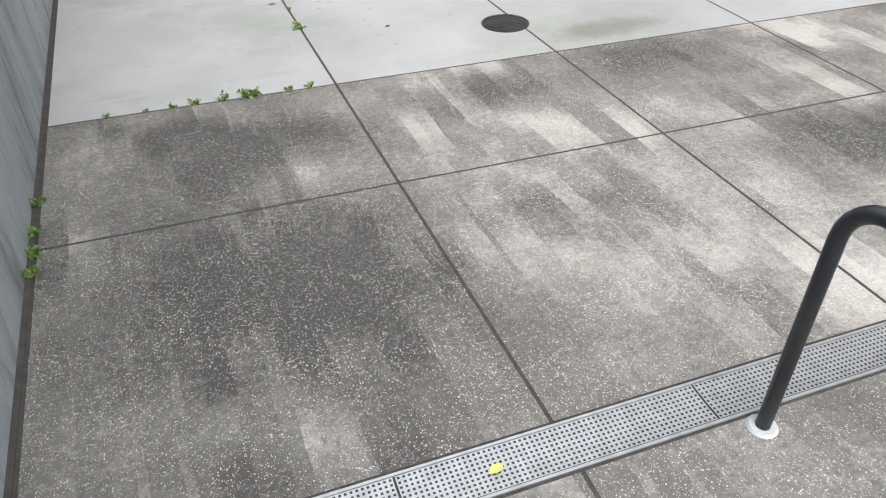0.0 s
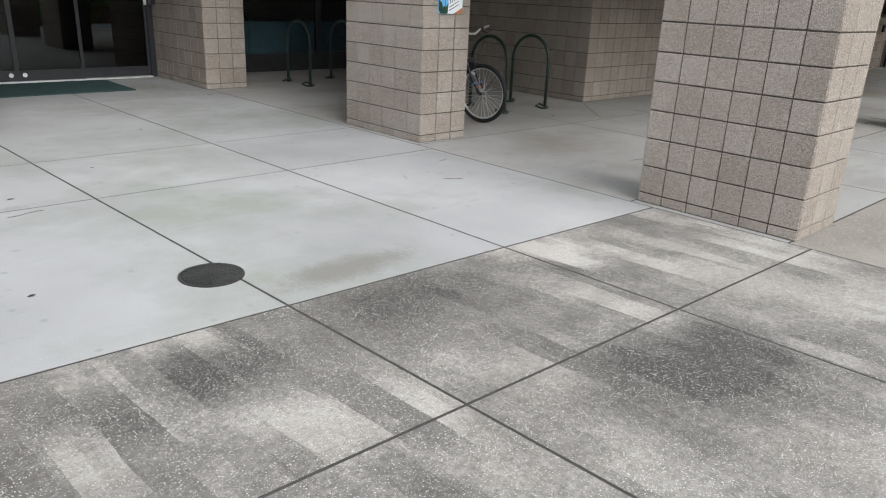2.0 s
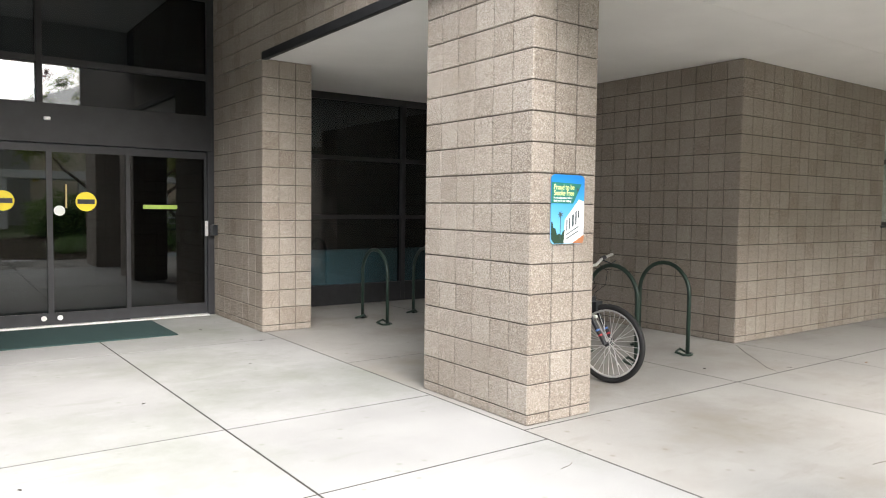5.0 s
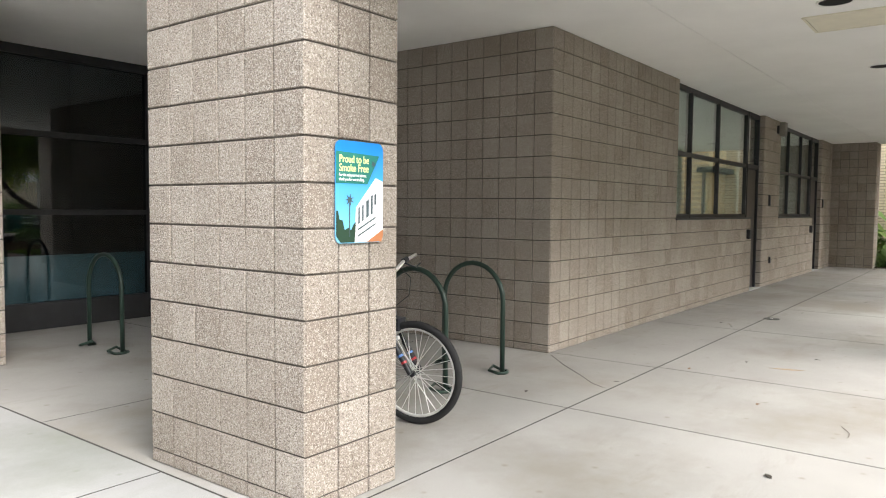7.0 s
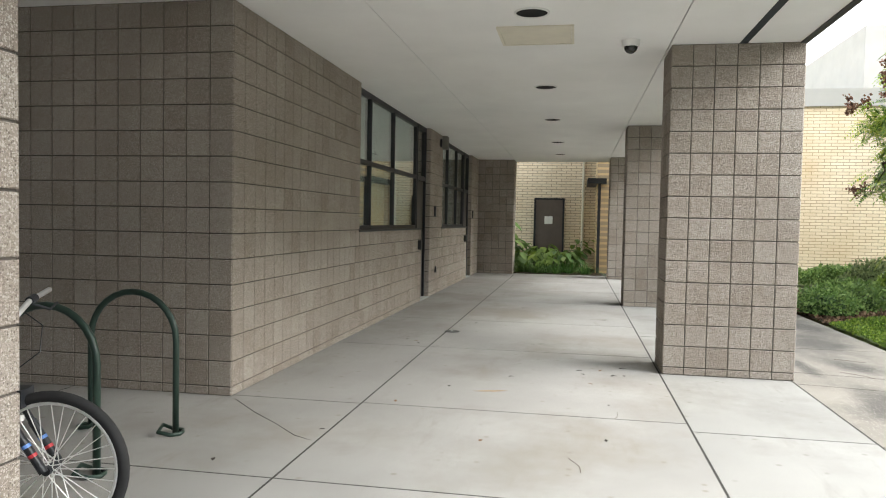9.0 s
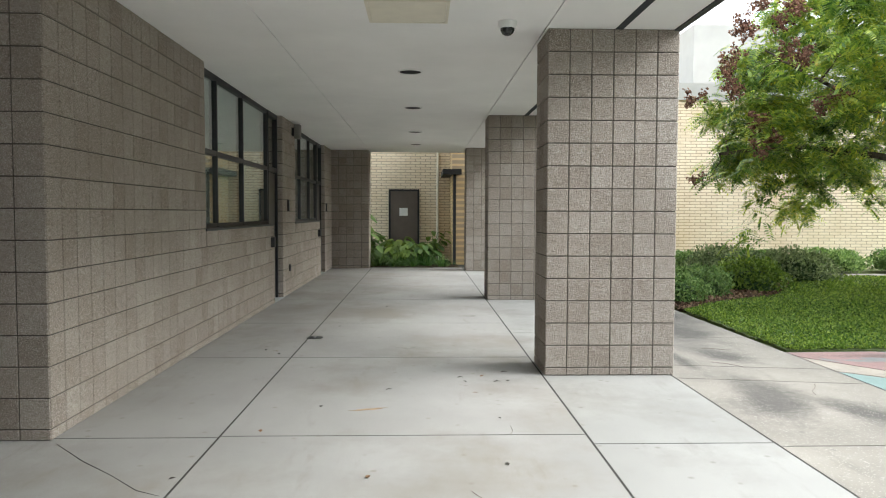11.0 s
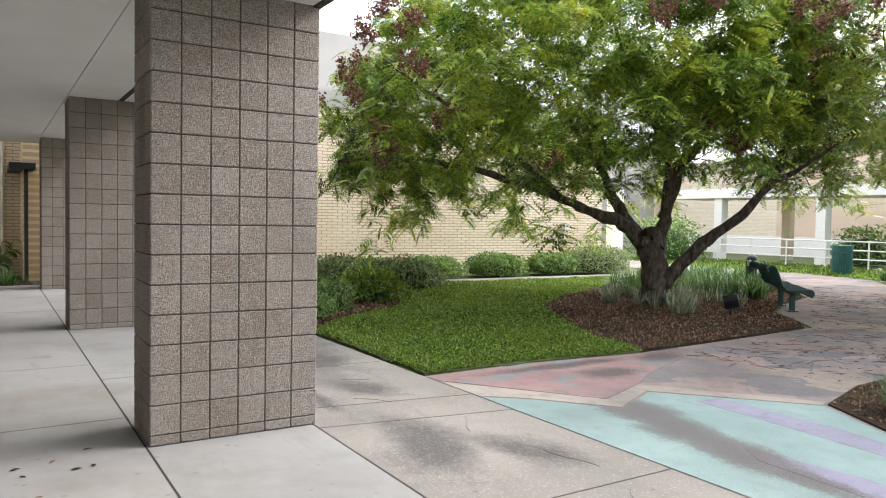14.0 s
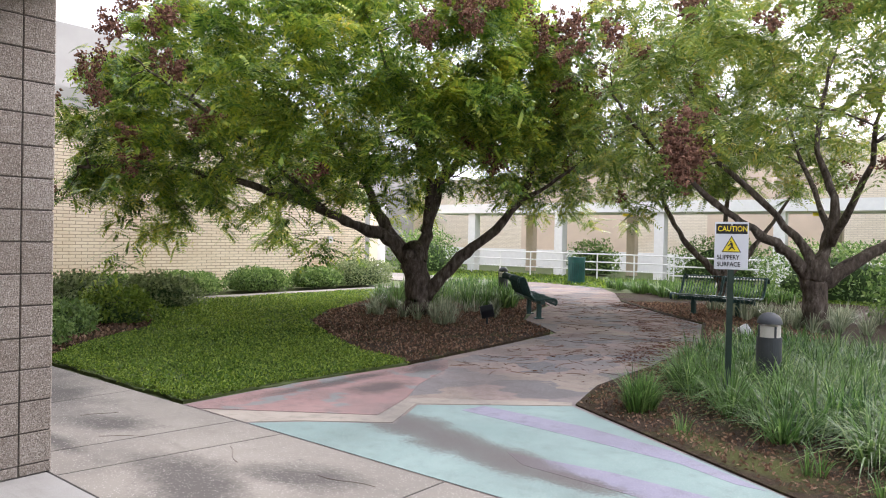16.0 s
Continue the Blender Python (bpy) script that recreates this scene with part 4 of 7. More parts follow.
def corridor_window(name, x0, mull, xd, x1):
    """A window of six lights beside a door; xd: the door's hinge side, x1: the end of the opening."""
    w = thing(name, pose(0, 0, 0), "dark bronze framed window of six lights with pale blinds", "window", kind="structure")
    edges = [x0] + mull + [xd]
    for x in edges:
        bar(w, x - 0.022, x + 0.022, 1.3, CEIL, YW, 0.03)
    for z0, z1 in ((1.29, 1.34), (2.15, 2.21), (3.05, 3.12)):
        for a, b in zip(edges, edges[1:]):
            bar(w, a + 0.022, b - 0.022, z0, z1, YW, 0.028, "rail")
    part("sill", rounded(x0 - 0.03, xd, WN - 0.015, YW, 1.262, 1.29, 0.004, 1), BRONZE, w)
    for a, b in zip(edges, edges[1:]):
        for z0, z1 in ((1.34, 2.15), (2.21, 3.05)):
            pane(w, a + 0.022, b - 0.022, z0, z1, GLASS, YW)
    bm = bmesh.new()
    z = 1.3
    while z < 3.08:
        v = box(bm, x0, xd, YW + 0.09, YW + 0.1, z, z + 0.026)
        z += 0.027
    part("blind", bm, BLIND, w, "pale closed slatted blind")
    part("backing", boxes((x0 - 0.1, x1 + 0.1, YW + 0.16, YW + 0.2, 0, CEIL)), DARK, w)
    d = thing(name.replace("window", "door"), pose(0, 0, 0), "dark bronze steel door with a glazed light above, closed", "door", kind="structure")
    part("leaf", rounded(xd + 0.05, x1 - 0.05, YW - 0.0, YW + 0.045, 0.01, 2.13, 0.004, 1), DOORPAINT, d)
    for a, b in ((xd + 0.03, xd + 0.05), (x1 - 0.05, x1)):
        bar(d, a, b, 0, CEIL, YW, 0.04, "jamb")
    bar(d, xd + 0.05, x1 - 0.05, 2.14, 2.22, YW, 0.04, "transom_bar")
    pane(d, xd + 0.05, x1 - 0.05, 2.22, 3.04, GLASS, YW)
    bar(d, xd + 0.05, x1 - 0.05, 3.04, CEIL, YW, 0.04, "head")
    bm = bmesh.new()
    box(bm, xd + 0.09, xd + 0.15, YW - 0.02, YW, 0.92, 1.08)
    cyl(bm, (xd + 0.12, YW - 0.05, 1.02), (xd + 0.25, YW - 0.05, 1.02), 0.01), cyl(bm, (xd + 0.12, YW, 1.02), (xd + 0.12, YW - 0.055, 1.02), 0.012)
    part("door_handle", bm, CHROME, d, "brushed steel lever handle")
    part("threshold", boxes((xd, x1, WN, YW + 0.1, 0.0, 0.012)), WALLCON, d)


corridor_window("window_2", 12.735, [13.56, 14.84], 16.42, 17.18)
corridor_window("window_3", 18.4, [19.6, 20.8], 21.8, 22.6)


def fixture(name, x, y, z, w, d, h, mat, label, cat, inset=True):
    f = thing(name, pose(x, y, z), label, cat)
    part("housing", rounded(-w / 2, w / 2, -d, 0, 0, h, min(w, d, h) * 0.15), mat, f)
    if inset:
        part("face_plate", rounded(-w * 0.36, w * 0.36, -d - 0.004, -d + 0.002, h * 0.15, h * 0.85, 0.002, 1), BLACK, f)
    return f


fixture("card_reader", 17.6, WN - 0.002, 1.5, 0.08, 0.03, 0.2, BRONZE, "small dark card reader on the block wall", "card reader")
fixture("card_reader", 22.75, WN - 0.002, 1.5, 0.08, 0.03, 0.2, BRONZE, "small dark card reader on the block wall", "card reader")
fixture("outlet_cover", 17.75, WN - 0.002, 0.42, 0.07, 0.025, 0.12, BRONZE, "small bronze weatherproof outlet cover on the wall", "outlet")
fixture("door_alarm", 16.2, WN - 0.002, 0.92, 0.1, 0.06, 0.16, BRONZE, "small bronze box beside the door", "door box", False)
fixture("door_alarm", 21.4, WN - 0.002, 0.92, 0.1, 0.06, 0.16, BRONZE, "small bronze box beside the door", "door box", False)
sp = thing("wall_light", pose(18.1, WN, 2.82), "small grey wall light on a bracket under the soffit", "wall light")
part("body", rounded(-0.09, 0.09, -0.16, -0.05, 0, 0.26, 0.02), simple("grey_metal", (0.2, 0.19, 0.17), 0.5, 0.2), sp)
part("bracket", boxes((-0.05, 0.05, -0.05, -0.002, 0.05, 0.2)), BRONZE, sp)


def downlight():
    d = thing("downlight", pose(9.95, 5.33, CEIL), "round recessed downlight in the soffit, switched off", "downlight", "soffit downlights")
    bm = bmesh.new()
    tube(bm, [(0.135 * math.cos(a), 0.135 * math.sin(a), -0.002) for a in [2 * math.pi * k / 36 for k in range(36)]], 0.011, 8, True)
    part("trim_ring", bm, WHITE, d, smooth=True)
    # flat disc in near-black, painting the shade of the recess
    bm = bmesh.new()
    cyl(bm, (0, 0, -0.006), (0, 0, -0.001), 0.128, seg=36)
    part("shade_disc", bm, HOLE, d, "flat black disc painting the shaded hollow of the lamp")
    return d


dl = downlight()
for x in (13.2, 16.1, 19.5, 22.2):
    copy_thing(dl, pose(x, 5.35, CEIL))
hatch = thing("access_hatch", pose(10.67, 5.33, CEIL), "square cream access hatch in the soffit", "hatch")
CREAM = simple("cream_paint", (0.72, 0.68, 0.56), 0.6, var=0.05)
part("door", rounded(-0.3, 0.3, -0.31, 0.31, -0.008, -0.001, 0.002, 1), CREAM, hatch)
for a in ((-0.325, -0.302, -0.335, 0.335), (0.302, 0.325, -0.335, 0.335), (-0.3, 0.3, -0.335, -0.312), (-0.3, 0.3, 0.312, 0.335)):
    part("frame", boxes((*a, -0.012, -0.001)), CREAM, hatch)
dome = thing("dome_camera", pose(10.95, 4.48, CEIL), "small white dome security camera on the soffit", "security camera")
bm = bmesh.new()
cyl(bm, (0, 0, -0.06), (0, 0, -0.002), 0.075, 0.085, 28)
part("base", bm, WHITE, dome, smooth=False)
bm = bmesh.new()
r = bmesh.ops.create_uvsphere(bm, u_segments=24, v_segments=12, radius=0.062)
bmesh.ops.translate(bm, vec=(0, 0, -0.06), verts=r["verts"])
part("dome", bm, simple("smoked_dome", (0.02, 0.02, 0.02), 0.1, spec=0.6), dome, "smoked dark dome", smooth=True)



# ---- courtyard ----
def inside(pts, x, y):
    hit = False
    for (x0, y0), (x1, y1) in zip(pts, pts[1:] + pts[:1]):
        if (y0 > y) != (y1 > y) and x < (x1 - x0) * (y - y0) / (y1 - y0) + x0:
            hit = not hit
    return hit


def scatter(pts, n, rng):
    xs, ys = [p[0] for p in pts], [p[1] for p in pts]
    out = []
    while len(out) < n:
        x, y = rng.uniform(min(xs), max(xs)), rng.uniform(min(ys), max(ys))
        if inside(pts, x, y):
            out.append((x, y))
    return out


def plaza_material(name, lo, hi, dirt, amount, speck=0.35, patch=False, stones=False, blots=False):
    m, nd, ln, b = material(name, 0.95, 0, 0.08)
    c = ramp(nd, ln, wtex(nd, ln, 1.1, 5), [(0.3, lo), (0.7, hi)])
    if stones:
        # stamped flagstone tints
        wv = nd.new("ShaderNodeVectorMath")
        wv.operation = "MULTIPLY_ADD"
        wv.inputs[1].default_value = (0.5, 0.5, 0)
        ln.new(wtex(nd, ln, 3, 3), wv.inputs[0]), ln.new(world_pos(nd), wv.inputs[2])
        vo = nd.new("ShaderNodeTexVoronoi")
        vo.inputs["Scale"].default_value = 1.7
        ln.new(wv.outputs[0], vo.inputs["Vector"])
        sx = nd.new("ShaderNodeSeparateXYZ")
        ln.new(vo.outputs["Color"], sx.inputs[0])
        tint = ramp(nd, ln, sx.outputs[0], [(0.0, (0.11, 0.115, 0.125)), (0.3, (0.2, 0.185, 0.18)), (0.55, (0.27, 0.2, 0.18)), (0.8, (0.3, 0.25, 0.2)), (1.0, (0.19, 0.12, 0.11))])
        c = mix(nd, ln, 0.75, c, tint)
    st = wtex(nd, ln, 0.8, 6, rough=0.62)
    c = mix(nd, ln, ramp(nd, ln, st, [(0.46, (0, 0, 0)), (0.66, (amount,) * 3)]), c, dirt)
    fine = wtex(nd, ln, 7, 6, rough=0.7)
    c = mix(nd, ln, ramp(nd, ln, fine, [(0.5, (0, 0, 0)), (0.68, (amount * 0.7,) * 3)]), c, dirt)
    if patch:
        # an arc of grime left by water
        arc = patches(nd, ln, [(10.25, 0.42, 0.6, 0.36, -14), (9.75, 0.54, 0.65, 0.34, -14), (9.2, 0.64, 0.7, 0.3, -10), (8.6, 0.74, 0.6, 0.16, 0)], 0.6, 2.4)
        c = mix(nd, ln, ramp(nd, ln, arc, [(0.0, (0, 0, 0)), (0.35, (0.8, 0.8, 0.8)), (0.8, (0.92, 0.92, 0.92))]), c, (0.1, 0.088, 0.084))
    if blots:
        c = mix(nd, ln, ramp(nd, ln, wtex(nd, ln, 1.5, 3), [(0.55, (0, 0, 0)), (0.59, (0.75, 0.75, 0.75))]), c, (0.17, 0.205, 0.2))
        c = mix(nd, ln, ramp(nd, ln, patches(nd, ln, [(12.0, -0.3, 0.16, 1.3, 0), (11.9, -1.7, 0.3, 0.5, 20), (11.5, -0.5, 0.3, 0.5, 0)], 0.7, 3.0), [(0, (0, 0, 0)), (0.6, (0.8, 0.8, 0.8))]), c, (0.07, 0.062, 0.06))
    gr = wtex(nd, ln, 90, 3, rough=0.7)
    c = mix(nd, ln, ramp(nd, ln, gr, [(0.5, (0, 0, 0)), (0.7, (speck,) * 3)]), c, (0.5, 0.5, 0.48))
    ln.new(c, b.inputs["Base Color"])
    bump(nd, ln, b, wtex(nd, ln, 100, 3), 0.35, 0.004)
    return m


PLAZA = plaza_material("worn_stamped_concrete", (0.17, 0.14, 0.13), (0.25, 0.21, 0.195), (0.1, 0.085, 0.08), 0.6, stones=True)
AQUA = plaza_material("worn_aqua_paint", (0.175, 0.25, 0.235), (0.235, 0.32, 0.302), (0.13, 0.16, 0.15), 0.45, patch=True)
LILAC = plaza_material("worn_lilac_paint", (0.2, 0.195, 0.255), (0.255, 0.25, 0.315), (0.13, 0.125, 0.14), 0.6, patch=True)
PINK = plaza_material("worn_pink_paint", (0.25, 0.155, 0.145), (0.31, 0.205, 0.19), (0.14, 0.115, 0.11), 0.8, blots=True)
BAND = plaza_material("worn_cream_band", (0.28, 0.245, 0.205), (0.36, 0.32, 0.27), (0.15, 0.14, 0.125), 0.75)


def soil_material():
    m, nd, ln, b = material("damp_soil", 0.95, 0, 0.1)
    c = ramp(nd, ln, wtex(nd, ln, 22, 6, rough=0.75), [(0.3, (0.022, 0.016, 0.011)), (0.55, (0.055, 0.038, 0.026)), (0.75, (0.12, 0.085, 0.06))])
    moss = ramp(nd, ln, wtex(nd, ln, 1.8, 6, rough=0.7), [(0.5, (0, 0, 0)), (0.62, (0.6, 0.6, 0.6))])
    c = mix(nd, ln, moss, c, (0.06, 0.065, 0.018))
    wet = patches(nd, ln, [(7.75, -0.5, 0.75, 0.26, -28), (8.35, -0.85, 0.3, 0.15, -28)], 0.7, 3.0)
    ln.new(mix(nd, ln, ramp(nd, ln, wet, [(0, (0, 0, 0)), (0.5, (0.85, 0.85, 0.85))]), c, (0.085, 0.095, 0.03)), b.inputs["Base Color"])
    bump(nd, ln, b, wtex(nd, ln, 45, 5, rough=0.7), 0.9, 0.03)
    return m


MULCHED = soil_material()
CHIPS = leaf_material("mulch_chips", [(0.0, (0.03, 0.017, 0.012)), (0.5, (0.13, 0.068, 0.042)), (1.0, (0.38, 0.25, 0.17))], 0.9)
DUSKY = leaf_material("fallen_brown_leaf", [(0.0, (0.035, 0.015, 0.009)), (0.5, (0.11, 0.042, 0.022)), (1.0, (0.2, 0.095, 0.05))], 0.9)
LAWN = leaf_material("lawn_leaf", [(0.0, (0.02, 0.055, 0.006)), (0.5, (0.095, 0.19, 0.018)), (1.0, (0.32, 0.42, 0.06))])
LIRIOPE = leaf_material("border_grass_leaf", [(0.0, (0.008, 0.034, 0.008)), (0.5, (0.055, 0.145, 0.026)), (0.85, (0.13, 0.26, 0.055)), (1.0, (0.32, 0.43, 0.15))], 0.4)
LIRIOPE_PALE = leaf_material("variegated_grass_leaf", [(0.0, (0.07, 0.11, 0.055)), (0.5, (0.19, 0.23, 0.13)), (1.0, (0.48, 0.5, 0.36))])
HEDGE = leaf_material("hedge_leaf", [(0.0, (0.04, 0.095, 0.02)), (0.5, (0.12, 0.22, 0.05)), (1.0, (0.3, 0.41, 0.13))])
HEDGE_PALE = leaf_material("pale_shrub_leaf", [(0.0, (0.08, 0.12, 0.045)), (0.5, (0.19, 0.25, 0.1)), (1.0, (0.36, 0.42, 0.2))])
BRIGHT = leaf_material("bright_shrub_leaf", [(0.0, (0.05, 0.1, 0.01)), (0.5, (0.12, 0.2, 0.02)), (1.0, (0.25, 0.34, 0.05))])
CROWN = leaf_material("rain_tree_leaf", [(0.0, (0.022, 0.066, 0.014)), (0.33, (0.11, 0.215, 0.034)), (0.58, (0.3, 0.41, 0.055)), (0.85, (0.54, 0.56, 0.07)), (1.0, (0.7, 0.54, 0.05))], 0.36, 0.5, 1.1)
CROWN_PALE = leaf_material("thinning_rain_tree_leaf", [(0.0, (0.05, 0.11, 0.025)), (0.4, (0.17, 0.26, 0.05)), (0.7, (0.35, 0.41, 0.075)), (1.0, (0.6, 0.48, 0.08))], 0.38, 0.5, 1.1)





def bark_material():
    m, nd, ln, b = material("tree_bark", 0.95, 0, 0.1)
    n = wtex(nd, ln, 14, 6, stretch=(1, 1, 0.35), rough=0.65)
    c = ramp(nd, ln, n, [(0.3, (0.035, 0.027, 0.022)), (0.55, (0.125, 0.1, 0.082)), (0.75, (0.27, 0.24, 0.205))])
    ln.new(c, b.inputs["Base Color"])
    bump(nd, ln, b, n, 1.0, 0.04)
    return m


BARK = bark_material()
# dark green for the cores that paint shade inside hedges and shrubs
INNER = simple("core_shade_green", (0.03, 0.06, 0.015), 0.9, var=0.5, scale=25, bumps=1.0, bscale=30)

PLAZA_PTS = [(5.2, 1.312), (12.24, 1.312), (12.3, 0.0), (12.16, -1.67), (12.2, -2.1), (12.35, -4.2), (12.5, -5.85), (13.3, -6.6), (13.95, -7.1), (14.7, -8.6), (15.3, -10.3), (17.2, -12.6), (19.6, -14.4), (23.0, -14.6), (23.0, -17.0),
    (20.5, -18.2), (17.6, -17.4), (16.1, -15.5), (14.6, -12.8), (12.6, -10.6), (11.2, -9.2), (10.24, -6.4), (9.95, -4.0), (9.85, -2.2), (9.58, -1.23), (7.36, 0.06), (5.2, 1.28)]
plaza = solid("pavement_plaza", prism(PLAZA_PTS, -0.04, -0.004), PLAZA, "worn decorative concrete path with faded painted bands", "path", "structure")


def paint(name, pts, mat, z, label):
    part(name, prism(pts, -0.003, z), mat, plaza, label)


paint("painted_field", [(5.3, 1.305), (11.25, 1.305), (10.95, 0.95), (10.35, 0.48), (10.68, -0.18), (10.2, -0.62), (9.58, -1.16), (7.4, 0.08), (5.4, 1.25)], AQUA, 0.0, "faded aqua painted field")
paint("painted_band", [(11.95, 1.305), (11.3, 1.305), (11.0, 0.95), (10.4, 0.46), (10.72, -0.2), (10.22, -0.64), (9.6, -1.18), (9.66, -1.3), (9.95, -1.12), (10.4, -0.75), (10.95, -0.35), (10.66, 0.36), (11.2, 0.75)], BAND, 0.0, "worn cream painted band")
paint("painted_field", [(12.2, 1.305), (12.0, 1.3), (11.22, 0.74), (10.68, 0.36), (10.97, -0.36), (11.3, -0.9), (11.7, -1.9), (12.1, -2.4), (12.18, -1.2), (12.26, 0.0)], PINK, 0.0, "faded brick-pink painted field")
paint("painted_stripe", [(10.2, -0.58), (9.1, -0.56), (8.3, -0.39), (7.75, -0.09), (7.5, 0.06), (7.7, 0.06), (8.15, -0.12), (9.05, -0.22), (10.25, -0.3)], LILAC, 0.0012, "faded lilac stripe")
paint("painted_stripe", [(9.2, 0.5), (8.43, 0.4), (7.74, 0.42), (7.0, 0.5), (6.4, 0.7), (7.2, 0.74), (8.0, 0.73), (8.95, 0.68)], LILAC, 0.0012, "faded lilac stripe")
rng = random.Random(7)
LAWN_PTS = [(12.3, 1.25), (15.4, 1.25), (16.3, 0.3), (17.4, -1.2), (19.3, -2.4), (21.2, -3.2), (21.25, -10.5), (19.6, -9.0), (17.6, -5.2), (16.4, -3.7), (14.6, -2.6), (13.2, -1.9), (12.22, -1.75), (12.34, 0.0)]
BED_TREE = [(12.25, -1.8), (13.2, -1.95), (14.6, -2.65), (16.4, -3.75), (17.6, -5.25), (19.6, -9.05), (21.1, -11.0), (21.1, -14.0), (19.6, -14.3), (17.2, -12.5), (15.4, -10.3), (14.8, -8.6), (14.0, -7.05), (12.58, -5.8), (12.4, -4.0)]
BED_NEAR = [(7.37, 0.065), (9.585, -1.225), (9.86, -2.2), (9.96, -4.0), (10.25, -6.4), (11.22, -9.2), (12.62, -10.58), (14.62, -12.78), (16.12, -15.5), (14.5, -17.0), (8.0, -17.0), (2.0, -8.0), (2.0, 0.5), (5.2, 1.2)]
BED_SHRUB = [(15.45, 1.25), (21.2, 1.25), (21.2, -3.15), (19.3, -2.35), (17.45, -1.15), (16.35, 0.3)]


def frayed(pts, amp=0.045, step=0.22):
    """The outline cut into short steps that wander a little."""
    out = []
    for (x0, y0), (x1, y1) in zip(pts, pts[1:] + pts[:1]):
        n = max(1, int(math.hypot(x1 - x0, y1 - y0) / step))
        for k in range(n):
            x, y = x0 + (x1 - x0) * k / n, y0 + (y1 - y0) * k / n
            out.append((x + amp * noise.noise((x * 2.3, y * 2.3, 1.0)) * 2, y + amp * noise.noise((x * 2.3, y * 2.3, 7.0)) * 2))
    return out


for nm, pts in (("tree", frayed(BED_TREE)), ("near", BED_NEAR), ("shrub", frayed(BED_SHRUB))):
    solid("ground_bed_" + nm, prism(pts, -0.04, 0.012), MULCHED, "dark brown mulched planting bed", "bed", "structure")
solid("ground_lawn", prism(frayed(LAWN_PTS), -0.04, 0.008), GRASSY, "green lawn of low ground cover", "lawn", "structure")
solid("pavement_side_walk", boxes((21.25, 22.25, -14.5, 1.3, -0.04, 0.002)), DIRTY, "narrow concrete walk along the hedge", "path", "structure")


def leaf_quads(centers, size, rng_np, tilt=0.6, long=2.0, rise=0.35):
    """Small pointed leaves at the centers, each a four-sided face."""
    n = len(centers)
    c = np.asarray(centers)
    az = rng_np.uniform(0, 2 * math.pi, n)
    el = rng_np.normal(rise, tilt, n)
    d = np.stack([np.cos(az) * np.cos(el), np.sin(az) * np.cos(el), np.sin(el)], 1)
    s = np.cross(d, rng_np.normal(size=(n, 3)))
    s /= np.linalg.norm(s, axis=1, keepdims=True) + 1e-9
    L = (size * rng_np.uniform(0.7, 1.3, n))[:, None]
    v = np.stack([c, c + d * L * 0.5 + s * L / (2 * long), c + d * L, c + d * L * 0.5 - s * L / (2 * long)], 1).reshape(-1, 3)
    f = np.arange(4 * n).reshape(-1, 4)
    return v, f


def np_soup(name, v, f, mat, parent=None, kind="stuff", label="", category=""):
    me = bpy.data.meshes.new(name)
    me.from_pydata(v.tolist(), [], f.tolist())
    me.materials.append(mat)
    ob = new(name, me)
    ob.parent = parent
    return tagged(ob, label, category, "", kind)


def ground_cover(name, pts, n, size, mat, seed, label, z=0.012, high=0.05, flat=False):
    r, g = random.Random(seed), np.random.default_rng(seed)
    xy = scatter(pts, n, r)
    if flat:
        xy = [p for p in xy if noise.noise((p[0] * 0.9, p[1] * 0.9, seed)) + r.gauss(0, 0.15) > 0.12]
    else:
        xy = [p for p in xy if noise.noise((p[0] * 0.75, p[1] * 0.75, 4.4)) + 0.3 * noise.noise((p[0] * 4, p[1] * 4, 2.0)) < 0.5 or r.random() < 0.45]
    c = np.array([(x, y, z + r.random() * high * (0.5 + noise.noise((x * 0.8, y * 0.8, 3)) * 0.5 + 0.3)) for x, y in xy])
    v, f = leaf_quads(c, size, g, 0.06 if flat else 0.5, 5.0 if flat else 1.7, 0.05 if flat else 0.35)
    if flat:
        v[:, 2] = np.clip(v[:, 2], z, z + 0.012)
    np_soup(name, v, f, mat, None, "stuff", label, "ground cover")


NEAR_LAWN = [(12.3, 1.25), (15.4, 1.25), (16.3, 0.3), (17.0, -0.6), (15.5, -3.0), (14.6, -2.6), (13.2, -1.9), (12.22, -1.75), (12.34, 0.0)]
ground_cover("lawn_grass", NEAR_LAWN, 110000, 0.025, LAWN, 1, "dense low green ground cover leaves")
ground_cover("lawn_grass", LAWN_PTS, 80000, 0.04, LAWN, 2, "dense low green ground cover leaves")
ground_cover("mulch_chips", BED_TREE, 34000, 0.042, CHIPS, 3, "scattered brown bark mulch chips", 0.012, 0.012)
ground_cover("mulch_chips", [(7.3, 0.03), (9.55, -1.27), (9.8, -2.2), (9.9, -4.0), (8.0, -4.0), (5.5, -1.0)], 7500, 0.034, CHIPS, 4, "scattered brown bark mulch chips", 0.012, 0.01)
ground_cover("mulch_chips", BED_SHRUB, 6000, 0.07, CHIPS, 5, "scattered brown bark mulch chips", 0.012, 0.012)
ground_cover("mulch_chips", [(9.9, -4.0), (10.2, -6.4), (11.15, -9.2), (12.5, -10.6), (14.4, -12.7), (12.5, -14.0), (9.0, -9.0), (8.0, -5.0)], 11000, 0.05, CHIPS, 8, "scattered brown bark mulch chips", 0.012, 0.012)
PATH_PTS = [(9.9, -2.2), (11.8, -1.9), (12.4, -5.8), (14.8, -9.5), (17.5, -13.5), (14.6, -12.8), (11.3, -9.0), (10.3, -6.4)]
PATH_RIM = [(9.95, -3.6), (10.5, -3.8), (11.1, -6.2), (12.6, -9.2), (15.4, -13.0), (14.6, -12.8), (11.3, -9.1), (10.3, -6.4)]
